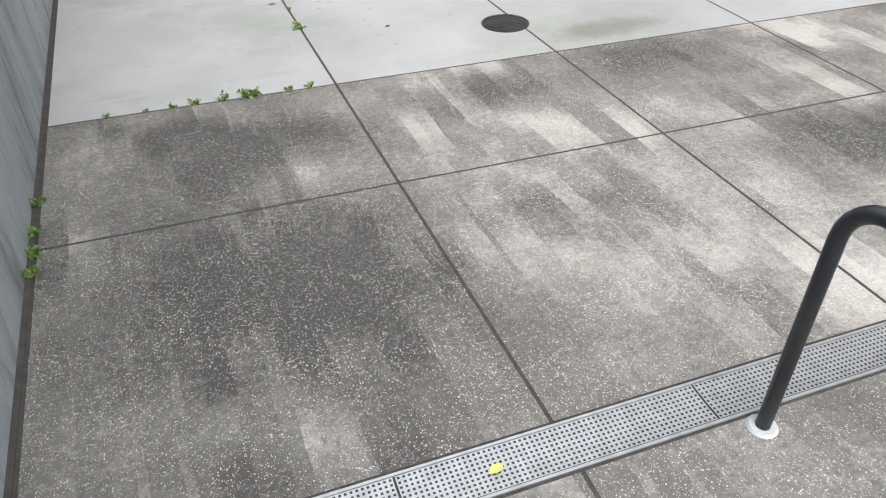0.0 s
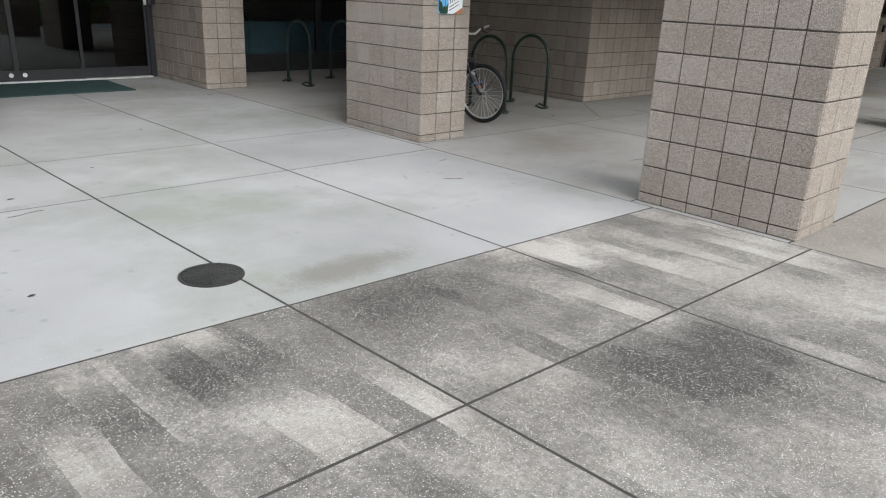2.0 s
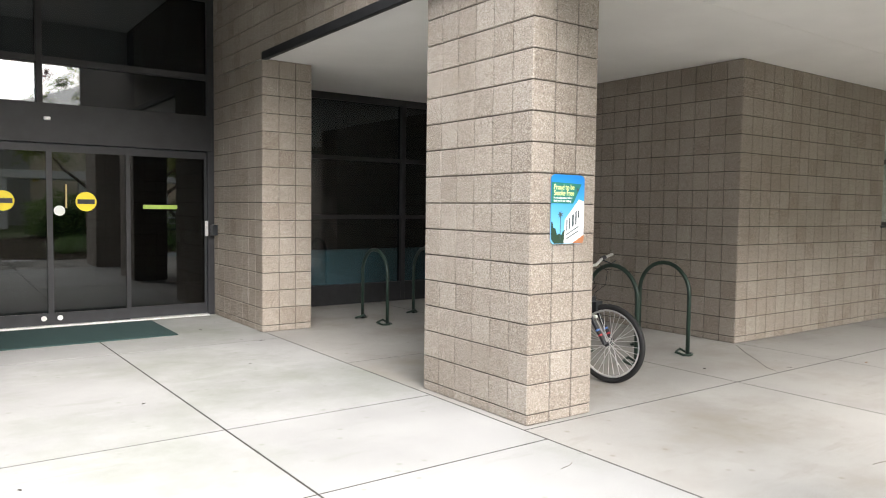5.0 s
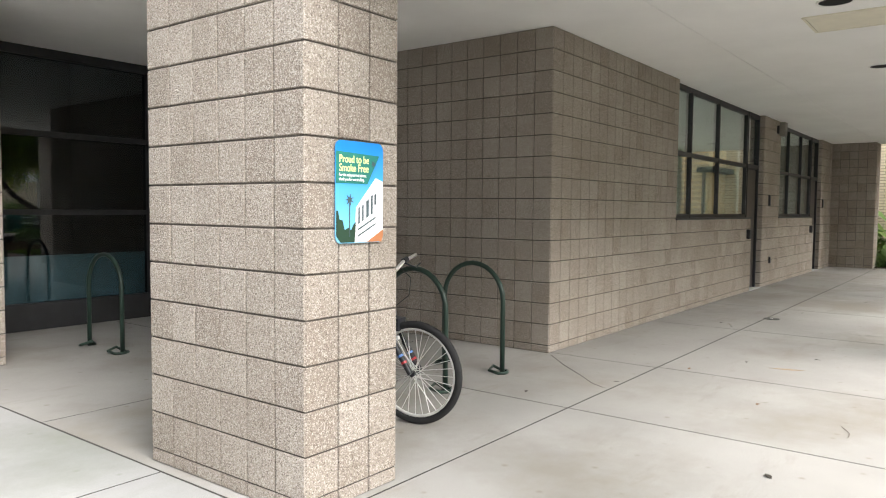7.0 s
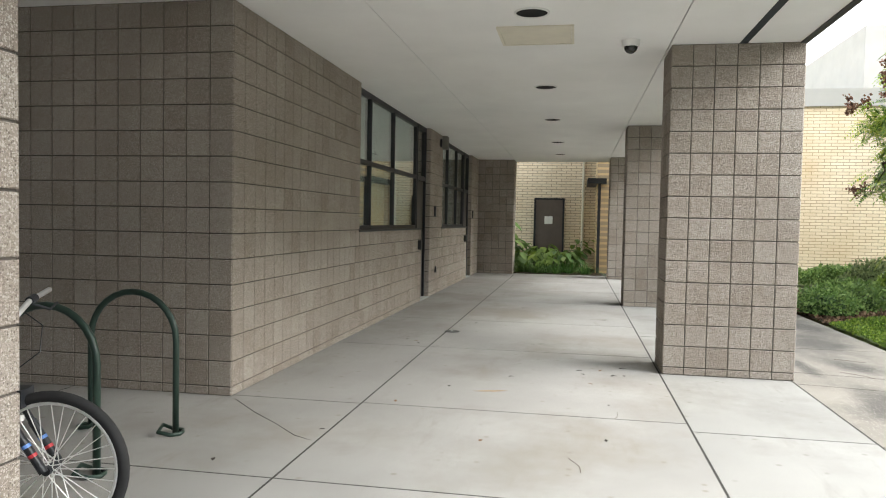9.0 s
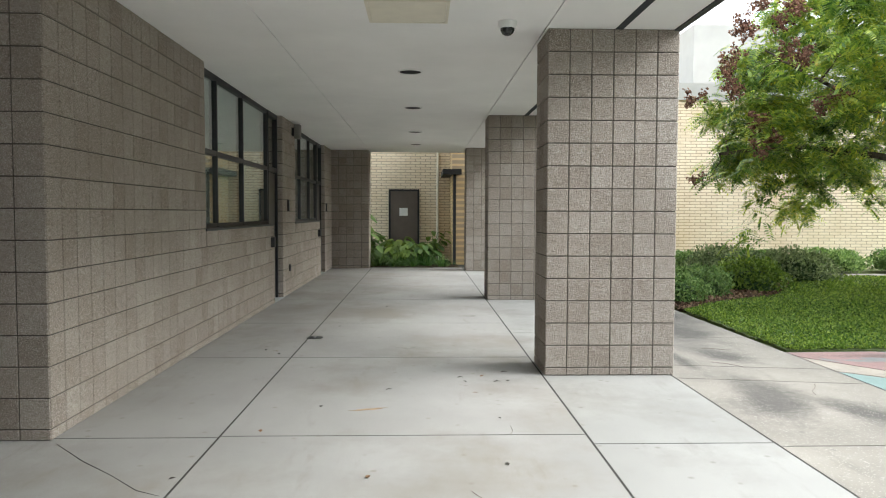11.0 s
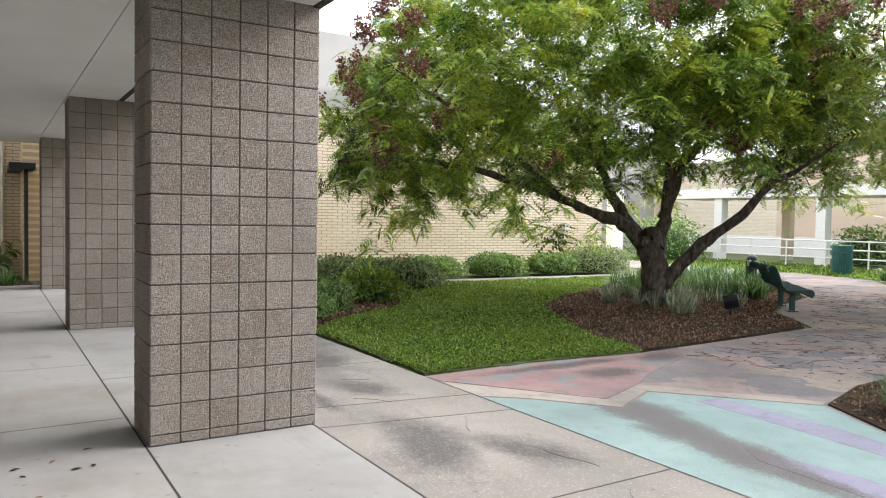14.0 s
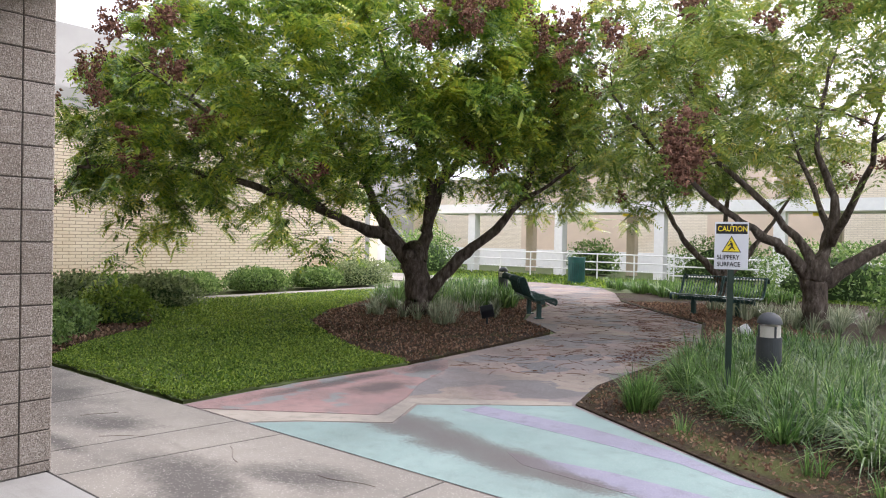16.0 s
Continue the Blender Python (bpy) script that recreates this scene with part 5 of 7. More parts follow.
ground_cover("leaf_litter", PATH_PTS, 1300, 0.06, DUSKY, 6, "fallen brown leaves on the path", -0.001, 0.004, True)
ground_cover("leaf_litter", PATH_RIM, 4200, 0.055, DUSKY, 61, "drifts of fallen brown leaves along the path", -0.001, 0.004, True)


def stalk_litter(pts, n, seed):
    """Bare leaf stalks lying flat, each a thin bent strip."""
    r = random.Random(seed)
    verts, faces = [], []
    for x, y in scatter(pts, n, r):
        a, ln_, bend = r.uniform(0, 6.283), r.uniform(0.1, 0.38), r.uniform(-0.5, 0.5)
        k = len(verts)
        for i in range(5):
            u = i / 4 - 0.5
            h = a + bend * u
            cx, cy = x + math.cos(h) * ln_ * u, y + math.sin(h) * ln_ * u
            w = 0.0024 * (1.2 - abs(u))
            verts += [(cx - math.sin(h) * w, cy + math.cos(h) * w, 0.002), (cx + math.sin(h) * w, cy - math.cos(h) * w, 0.002), (cx, cy, 0.002 + 1.6 * w)]
        for i in range(4):
            b0, b1 = k + 3 * i, k + 3 * i + 3
            faces += [(b0, b0 + 2, b1 + 2, b1), (b0 + 2, b0 + 1, b1 + 1, b1 + 2)]
    soup("stalk_litter", verts, faces, DUSKY, None, "stuff", "thin fallen leaf stalks strewn on the path", "ground cover")


stalk_litter(PATH_PTS, 330, 62)
stalk_litter(PATH_RIM, 320, 63)


def blades(centers, n_each, length, width, mat, name, label, seed, spread=0.09, parent=None, kind="stuff", lean=0.55):
    """Tufts of arching strap leaves."""
    g = np.random.default_rng(seed)
    c = np.repeat(np.asarray(centers, float), n_each, 0)
    n = len(c)
    az = g.uniform(0, 2 * math.pi, n)
    L = length * g.uniform(0.55, 1.15, n)
    out = g.uniform(0.15, 1.0, n) * lean
    base = c + np.stack([np.cos(az), np.sin(az), np.zeros(n)], 1) * (g.uniform(0, spread, n))[:, None]
    side = np.stack([-np.sin(az), np.cos(az), np.zeros(n)], 1)
    rows, segs = [], 5
    for k in range(segs + 1):
        t = k / segs
        reach = L * (out * t + 0.55 * out * t ** 3)
        up = L * (t * (1 - 0.25 * out) - 0.72 * out * t ** 3)
        p = base + np.stack([np.cos(az) * reach, np.sin(az) * reach, up], 1)
        w = width * (1 - t ** 2.2) + 0.0006
        rows += [p - side * w / 2, p + side * w / 2]
    v = np.stack(rows, 1).reshape(-1, 3)
    m = 2 * (segs + 1)
    quad = np.array([[2 * k, 2 * k + 1, 2 * k + 3, 2 * k + 2] for k in range(segs)])
    f = (np.arange(n)[:, None, None] * m + quad[None]).reshape(-1, 4)
    return np_soup(name, v, f, mat, parent, kind, label, "border grass" if kind else "")


def tuft_row(pts, n, seed, h=0.012):
    r = random.Random(seed)
    return [(x, y, h) for x, y in scatter(pts, n, r)]


# border grass round the near bed
blades(tuft_row([(8.85, -2.2), (9.3, -3.0), (9.6, -4.5), (9.75, -6.3), (8.6, -6.6), (6.2, -5.5), (5.0, -1.0), (6.3, -0.35), (6.95, -0.75), (7.75, -1.12), (8.4, -1.65)], 250, 11), 60, 0.56, 0.0135, LIRIOPE, "border_grass", "dense dark green arching border grass in the bed", 12, 0.13, lean=1.05)
blades(tuft_row([(8.95, -1.2), (9.15, -1.3), (9.2, -1.6), (8.95, -1.6)], 6, 13), 80, 0.42, 0.01, LIRIOPE, "border_grass", "small tufts of dark green border grass", 14, 0.1)
blades([(8.42, -0.92, 0.012), (7.38, -0.45, 0.012), (7.3, -0.5, 0.012), (6.9, -0.2, 0.012)], 24, 0.25, 0.008, LIRIOPE, "border_grass", "thin young tufts of border grass", 15, 0.07)
blades(tuft_row([(8.2, -8.5), (11.0, -10.6), (12.4, -12.6), (8.5, -12.0)], 42, 16), 34, 0.5, 0.022, LIRIOPE_PALE, "variegated_grass", "pale variegated border grass under the tree", 17, 0.12)
blades(tuft_row([(13.6, -14.2), (15.6, -15.6), (17.8, -18.0), (13.0, -18.0), (11.0, -15.5)], 90, 18), 40, 0.55, 0.025, LIRIOPE, "border_grass", "dark blue-green border grass beside the path", 19, 0.14)
blades(tuft_row([(16.5, -6.6), (18.2, -7.0), (20.3, -11.0), (19.3, -13.6), (16.8, -11.5), (15.4, -8.8)], 130, 20), 40, 0.6, 0.026, LIRIOPE, "border_grass", "dark blue-green border grass behind the tree", 21, 0.14)
blades(tuft_row([(14.4, -5.2), (16.6, -5.2), (17.6, -6.4), (15.6, -8.8), (14.6, -7.4)], 34, 22), 30, 0.42, 0.018, LIRIOPE_PALE, "variegated_grass", "pale variegated grass round the tree", 23, 0.1)
blades(tuft_row([(24.3, 4.4), (24.4, 6.5), (25.3, 6.5), (25.2, 4.4)], 30, 24), 46, 0.5, 0.016, LIRIOPE, "border_grass", "dark green border grass at the end of the walk", 25, 0.13, lean=1.15)


# shrubs and hedges
def shrub(name, at, rx, ry, h, n, leaf, mat, label, seed, group="", lumps=0.22):
    r, g = random.Random(seed), np.random.default_rng(seed)
    s = thing(name, pose(*at, 0), label, "shrub" if name != "hedge" else "hedge", group)
    pts = []
    while len(pts) < n:
        d = Vector((r.gauss(0, 1), r.gauss(0, 1), r.gauss(0, 1)))
        d.normalize()
        p = Vector((d.x, d.y, abs(d.z) ** 0.8))
        p /= max(0.001, (abs(p.x) ** 3 + abs(p.y) ** 3 + abs(p.z) ** 3) ** (1 / 3))
        k = 1 + lumps * noise.noise((p.x * 2.2 + seed, p.y * 2.2 * ry / rx, p.z * 2.2)) + 0.1 * noise.noise((p.x * 7 + seed, p.y * 7, p.z * 7))
        q = 1 - 0.35 * r.random() ** 2
        pts.append((p.x * rx * k * q, p.y * ry * k * q, 0.05 + p.z * h * k * q))
    v, f = leaf_quads(np.array(pts), leaf, g, 0.7, 1.8)
    np_soup("foliage", v, f, mat, s, "")
    # solid core, darkened for inner shade, closes the gaps between leaves
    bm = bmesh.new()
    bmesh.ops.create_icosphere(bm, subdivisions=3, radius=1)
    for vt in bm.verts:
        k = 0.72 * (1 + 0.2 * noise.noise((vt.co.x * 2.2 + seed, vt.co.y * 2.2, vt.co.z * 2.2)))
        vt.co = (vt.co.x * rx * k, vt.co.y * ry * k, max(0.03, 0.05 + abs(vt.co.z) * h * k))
    part("shade_core", bm, INNER, s, "solid dark core painting the shade inside the leaves")
    bm = bmesh.new()
    for _ in range(7):
        a = r.uniform(0, 6.28)
        tube(bm, [(0.1 * math.cos(a), 0.1 * math.sin(a), 0), (rx * 0.35 * math.cos(a), ry * 0.35 * math.sin(a), h * 0.4), (rx * 0.62 * math.cos(a), ry * 0.62 * math.sin(a), h * 0.75)], [0.02, 0.014, 0.005], 5)
    part("stems", bm, BARK, s)


for i, (y, w, h, mt, lab) in enumerate(((0.4, 0.95, 0.45, HEDGE, "clipped dark green hedge against the brick wall"), (-1.5, 0.95, 0.42, HEDGE, "clipped dark green hedge against the brick wall"), (-3.4, 0.9, 0.45, HEDGE, "clipped dark green hedge against the brick wall"),
        (-5.2, 0.9, 0.48, HEDGE, "clipped dark green hedge against the brick wall"), (-7.4, 0.95, 0.55, HEDGE, "rounded green hedge with gaps below"), (-9.5, 0.9, 0.55, HEDGE, "rounded green hedge with gaps below"), (-11.3, 1.25, 0.75, HEDGE_PALE, "tall loose grey-green shrub at the building corner"))):
    shrub("hedge", (22.95, y), 0.62, w, h, 5200, 0.075, mt, lab, 40 + i, "hedge row")
shrub("shrub", (17.5, 0.3), 0.6, 0.6, 0.45, 2600, 0.07, HEDGE, "low dark green rounded shrub in the bed", 51)
shrub("shrub", (16.6, 0.95), 0.5, 0.45, 0.4, 2000, 0.06, HEDGE, "low dark green rounded shrub in the bed", 52)
shrub("shrub", (18.4, -1.1), 0.65, 0.65, 0.55, 3200, 0.07, BRIGHT, "bright yellow-green rounded shrub in the bed", 53)
shrub("shrub", (20.0, -1.3), 0.8, 0.8, 0.7, 3000, 0.08, HEDGE_PALE, "pale grey-green loose shrub in the bed", 54)
shrub("shrub", (20.3, -3.0), 0.75, 0.8, 0.62, 2600, 0.08, HEDGE_PALE, "pale grey-green loose shrub in the bed", 55)
shrub("shrub", (7.2, -12.8), 1.6, 1.4, 1.7, 4200, 0.11, HEDGE, "large dark green shrub behind the tree", 56)
shrub("shrub", (10.6, -18.8), 2.2, 1.2, 1.6, 3600, 0.12, HEDGE, "large dark green shrub by the railing", 57)
shrub("shrub", (16.5, -25.8), 2.0, 1.0, 1.7, 3000, 0.12, HEDGE, "clipped green hedge behind the railing", 58)
shrub("shrub", (22.5, -26.2), 1.3, 0.9, 1.5, 2200, 0.12, HEDGE, "clipped green hedge behind the railing", 59)
shrub("shrub", (28.5, -21.0), 1.6, 1.6, 1.8, 2400, 0.14, HEDGE, "green shrub beyond the brick corner", 60)


# broad-leaved plants at the end of the walk
def broad_plant(at, seed, n, size, h):
    r = random.Random(seed)
    s = thing("broad_leaved_plant", pose(*at, 0), "glossy green broad-leaved plant in the end bed", "plant", "end bed plants")
    leaves = bmesh.new()
    stems = bmesh.new()
    for _ in range(n):
        a, t, hh = r.uniform(0, 6.28), r.uniform(0.2, 0.7), h * r.uniform(0.5, 1.0)
        o = Vector((math.cos(a) * t * 0.7, math.sin(a) * t * 0.7, hh))
        tube(stems, [(0, 0, 0), o * 0.5 + Vector((0, 0, hh * 0.15)), o], 0.008, 5)
        d, s2 = Vector((math.cos(a), math.sin(a), -0.35)).normalized(), Vector((-math.sin(a), math.cos(a), 0))
        L = size * r.uniform(0.7, 1.2)
        rows = []
        for k in range(6):
            u = k / 5
            w = L * 0.32 * math.sin(math.pi * min(1, u * 0.92 + 0.06)) ** 0.8
            c = o + d * L * u + Vector((0, 0, -0.25 * L * u * u))
            rows.append([leaves.verts.new(c - s2 * w + Vector((0, 0, w * 0.25))), leaves.verts.new(c), leaves.verts.new(c + s2 * w + Vector((0, 0, w * 0.25)))])
        for a0, b0 in zip(rows, rows[1:]):
            for q in (0, 1):
                leaves.faces.new((a0[q], a0[q + 1], b0[q + 1], b0[q]))
    part("leaves", leaves, BRIGHT if seed % 2 else HEDGE, s)
    tagged(part("stalk_bundle", stems, HEDGE, s), kind="stuff")


for i, (x, y, n, sz, h) in enumerate(((25.6, 6.9, 22, 0.45, 0.95), (25.8, 5.9, 24, 0.35, 0.7), (25.9, 5.0, 20, 0.3, 0.6), (25.3, 6.3, 20, 0.35, 0.6), (25.2, 7.3, 14, 0.6, 2.2), (26.2, 4.9, 18, 0.28, 0.95), (24.9, 6.75, 30, 0.34, 0.62), (25.1, 5.7, 30, 0.3, 0.6), (25.3, 5.2, 26, 0.28, 0.66), (26.3, 5.9, 24, 0.34, 0.8))):
    broad_plant((x, y), 70 + i, n, sz, h)
solid("ground_bed_end", prism([(24.15, 4.2), (26.85, 4.2), (26.85, 9.0), (24.15, 9.0)], -0.04, 0.012), MULCHED, "dark planting bed at the end of the walk", "bed", "structure")


# ---- trees ----
RGT, FWD = Vector((-0.773, -0.634, 0)), Vector((0.634, -0.773, 0))


def seed_bunch(seed):
    """A loose bunch of papery three-winged pods on fine stalks."""
    r = random.Random(seed)
    bm = bmesh.new()
    arms = [Vector((r.gauss(0, 1), r.gauss(0, 1), r.gauss(-0.2, 0.8))).normalized() * r.uniform(0.12, 0.3) for _ in range(9)]
    for arm in arms:
        tube(bm, [(0, 0, 0), arm * 0.55 + Vector((0, 0, 0.02)), arm], 0.004, 4)
        for _ in range(12):
            c = arm * r.uniform(0.45, 1.1) + Vector((r.gauss(0, 0.035), r.gauss(0, 0.035), r.gauss(0, 0.035)))
            ax = Vector((r.gauss(0, 1), r.gauss(0, 1), r.gauss(-0.6, 0.6))).normalized()
            u = ax.orthogonal().normalized()
            w = ax.cross(u)
            k = r.uniform(0.02, 0.032)
            top, low = bm.verts.new(c + ax * k * 1.25), bm.verts.new(c - ax * k * 1.25)
            ring = [bm.verts.new(c + (u * math.cos(q) + w * math.sin(q)) * k * (1.0 if n % 2 else 0.45)) for n, q in enumerate([math.pi * n / 3 for n in range(6)])]
            for n in range(6):
                bm.faces.new((top, ring[n], ring[(n + 1) % 6])), bm.faces.new((low, ring[(n + 1) % 6], ring[n]))
    return mesh_of("seed_head", bm, SEED)


def mottled(name, lo, hi, scale):
    m, nd, ln, b = material(name, 0.8, 0, 0.2)
    ln.new(ramp(nd, ln, wtex(nd, ln, scale, 3, rough=0.7), [(0.35, lo), (0.65, hi)]), b.inputs["Base Color"])
    return m


SEED = mottled("seed_pods", (0.045, 0.02, 0.016), (0.36, 0.19, 0.125), 16)
BUNCHES = [seed_bunch(k) for k in range(6)]


def tree(name, at, label, limbs, centre, radius, z_low, z_top, n_twig, mat, seed, seeds=45, per=15, drop=0.9, leaflet=0.085, slope=0.0, masses=()):
    """limbs: (points as (right, forward, up) offsets, base radius); the crown is an uneven dome round centre."""
    r, g = random.Random(seed), np.random.default_rng(seed)
    t = thing(name, pose(*at, 0), label, "tree")
    W = lambda p: RGT * p[0] + FWD * p[1] + Vector((0, 0, p[2]))
    nodes = []
    for i, (pts, r0) in enumerate(limbs):
        P = [W(p) for p in pts]
        fine = []
        for k in range(len(P) - 1):
            p0, p1, p2, p3 = P[max(k - 1, 0)], P[k], P[k + 1], P[min(k + 2, len(P) - 1)]
            for s in range(5):
                u = s / 5
                fine.append(0.5 * (2 * p1 + (p2 - p0) * u + (2 * p0 - 5 * p1 + 4 * p2 - p3) * u * u + (3 * p1 - p0 - 3 * p2 + p3) * u ** 3))
        fine.append(P[-1])
        n = len(fine)
        fine = [q + Vector((r.gauss(0, 1), r.gauss(0, 1), r.gauss(0, 0.7))) * (0.02 if 0 < k < n - 1 else 0) for k, q in enumerate(fine)]
        rad = [r0 * (1 - 0.82 * (k / (n - 1)) ** 0.8) * (1 + 0.08 * r.gauss(0, 1)) for k in range(n)]
        if i == 0:
            rad = [r0 * (1.35 - 0.55 * min(1, k / 3) if k < 4 else 0.8 + 0.1 * r.random()) for k in range(n)]
        bm = bmesh.new()
        tube(bm, fine, rad, 14 if i < 1 else 10)
        part("trunk" if i == 0 else "limb", bm, BARK, t, smooth=True)
        if i:
            nodes += [(q, rr) for q, rr in list(zip(fine, rad))[n // 4:]]
    twigs = bmesh.new()
    spray_o, spray_d = [], []
    goals = []
    tries = 0
    while len(goals) < n_twig and tries < n_twig * 30:
        tries += 1
        a, rho = r.uniform(0, 6.283), math.sqrt(r.random())
        x, y = centre[0] + radius[0] * rho * math.cos(a), centre[1] + radius[1] * rho * math.sin(a)
        edge = 1 + 0.16 * noise.noise((math.cos(a) * 1.7 + seed, math.sin(a) * 1.7, 0.3))
        if rho > edge:
            continue
        low_side = 0.2 + 0.8 * min(1.0, max(0.0, (1.2 - x) / 2.5))
        lo = z_low + 0.35 * (1 - low_side) - drop * low_side * max(0.0, rho - 0.55) / 0.45
        hi = z_low + 0.3 + (z_top - z_low) * math.sqrt(max(0.02, 1 - rho * rho * 0.92)) * (1 + 0.12 * noise.noise((x * 0.6, y * 0.6, seed)))
        hi = max(lo + 0.4, hi - slope * max(0.0, centre[0] + 0.3 - x))
        z = lo + (hi - lo) * r.random() ** 0.75
        p = W((x, y, z))
        if noise.noise((p.x * 0.55 + seed, p.y * 0.55, p.z * 0.7)) < -0.2:
            continue
        goals.append(p)
    goals.sort(key=lambda p: min((p - q).length for q, _ in nodes))
    pos = [q for q, _ in nodes]
    rd = [x for _, x in nodes]
    for p in goals:
        arr = np.array(pos)
        d = np.linalg.norm(arr - np.array(p), axis=1) + 0.6 * np.maximum(0, arr[:, 2] - p.z)
        k = int(d.argmin())
        q, r1 = pos[k], min(rd[k] * 0.7, 0.026)
        mid = (q + p) / 2 + Vector((r.gauss(0, 0.12), r.gauss(0, 0.12), 0.1 * (p - q).length))
        tip = p + (p - q).normalized() * 0.15 + Vector((0, 0, -0.05))
        path = [q, q.lerp(mid, 0.55), mid, mid.lerp(p, 0.6), p, tip]
        tube(twigs, path, [r1, r1 * 0.8, r1 * 0.6, r1 * 0.42, r1 * 0.3, 0.003], 5)
        for f, s in ((2, 0.6), (4, 0.32)):
            pos.append(path[f]), rd.append(max(0.007, r1 * s))
        for _ in range(per):
            u = r.random() ** 0.6
            o = mid.lerp(tip, u) + Vector((r.gauss(0, 0.11), r.gauss(0, 0.11), r.gauss(0, 0.08)))
            a = r.uniform(0, 6.283)
            spray_o.append(o)
            spray_d.append((math.cos(a), math.sin(a), r.uniform(-0.75, 0.3)))
    tagged(part("branchwork", twigs, BARK, t), kind="stuff")
    # pinnate leaves: pairs of leaflets along a drooping stalk
    o, d = np.array([tuple(v) for v in spray_o]), np.array(spray_d)
    d /= np.linalg.norm(d, axis=1, keepdims=True)
    n = len(o)
    L = g.uniform(0.26, 0.46, n)[:, None]
    side = np.cross(d, np.array([0, 0, 1.0]))
    side /= np.linalg.norm(side, axis=1, keepdims=True) + 1e-9
    roll = g.normal(0, 0.5, n)[:, None]
    nrm = np.cross(side, d)
    side = side * np.cos(roll) + nrm * np.sin(roll)
    down = np.array([0, 0, -1.0])
    quads = []
    pairs = 8
    for k in range(pairs):
        u = (k + 1) / pairs
        c = o + d * L * u + down * (L * 0.28 * u * u)
        for sg in (-1, 1):
            ll = leaflet * (1.15 - 0.5 * abs(u - 0.5)) * g.uniform(0.8, 1.2, n)[:, None]
            ax = side * sg * 0.85 + d * 0.45 + down * 0.22
            ax /= np.linalg.norm(ax, axis=1, keepdims=True)
            w = np.cross(ax, nrm)
            w /= np.linalg.norm(w, axis=1, keepdims=True) + 1e-9
            quads.append(np.stack([c, c + ax * ll * 0.4 + w * ll * 0.19, c + ax * ll, c + ax * ll * 0.4 - w * ll * 0.19], 1))
    v = np.concatenate(quads, 0).reshape(-1, 3)
    f = np.arange(len(v)).reshape(-1, 4)
    np_soup("crown", v, f, mat, t, "")
    # papery seed clusters near the outside of the crown
    outer = sorted(goals, key=lambda p: -((p - W((*centre, z_low))).length + r.random() * 1.5))[: seeds * 2]
    r.shuffle(outer)
    for p in outer[:seeds]:
        p = p + (p - W((centre[0], centre[1], z_low))).normalized() * 0.3
        ob = new("seed_head", r.choice(BUNCHES))
        ob.parent = t
        tagged(ob, "dark brown papery seed cluster", kind="stuff")
        k = r.uniform(0.6, 1.15)
        ob.matrix_local = Matrix.LocRotScale(p, Euler((r.uniform(-0.4, 0.4), r.uniform(-0.4, 0.4), r.uniform(0, 6.28))), (k, k, k * r.uniform(0.8, 1.3)))
    # heavy hanging masses of pods
    for (x, y, z), many, wide in masses:
        for _ in range(many):
            ob = new("seed_head", r.choice(BUNCHES))
            ob.parent = t
            tagged(ob, "large hanging mass of brown papery pods", kind="stuff")
            p = Vector((x - at[0] + r.gauss(0, wide), y - at[1] + r.gauss(0, wide), z + r.gauss(0, wide * 1.2)))
            ob.matrix_local = Matrix.LocRotScale(p, Euler((r.uniform(-1, 1), r.uniform(-1, 1), r.uniform(0, 6.28))), (0.8,) * 3)
    return t


# pod masses on the outer boughs: place, bunches, spread
MASSES = [((16.87, -0.25, 4.42), 4, 0.16), ((16.42, -0.49, 4.77), 5, 0.2), ((16.42, -0.81, 4.13), 3, 0.12), ((17.45, -0.28, 3.82), 3, 0.12),
    ((17.21, -0.57, 3.1), 2, 0.08), ((16.97, -0.68, 2.75), 2, 0.08), ((15.8, -1.2, 3.16), 2, 0.08), ((14.75, -2.23, 2.57), 2, 0.08),
    ((13.42, -3.42, 4.8), 3, 0.15), ((12.96, -3.81, 4.73), 3, 0.15), ((13.12, -5.03, 2.83), 2, 0.08), ((13.45, -4.74, 3.15), 2, 0.07)]
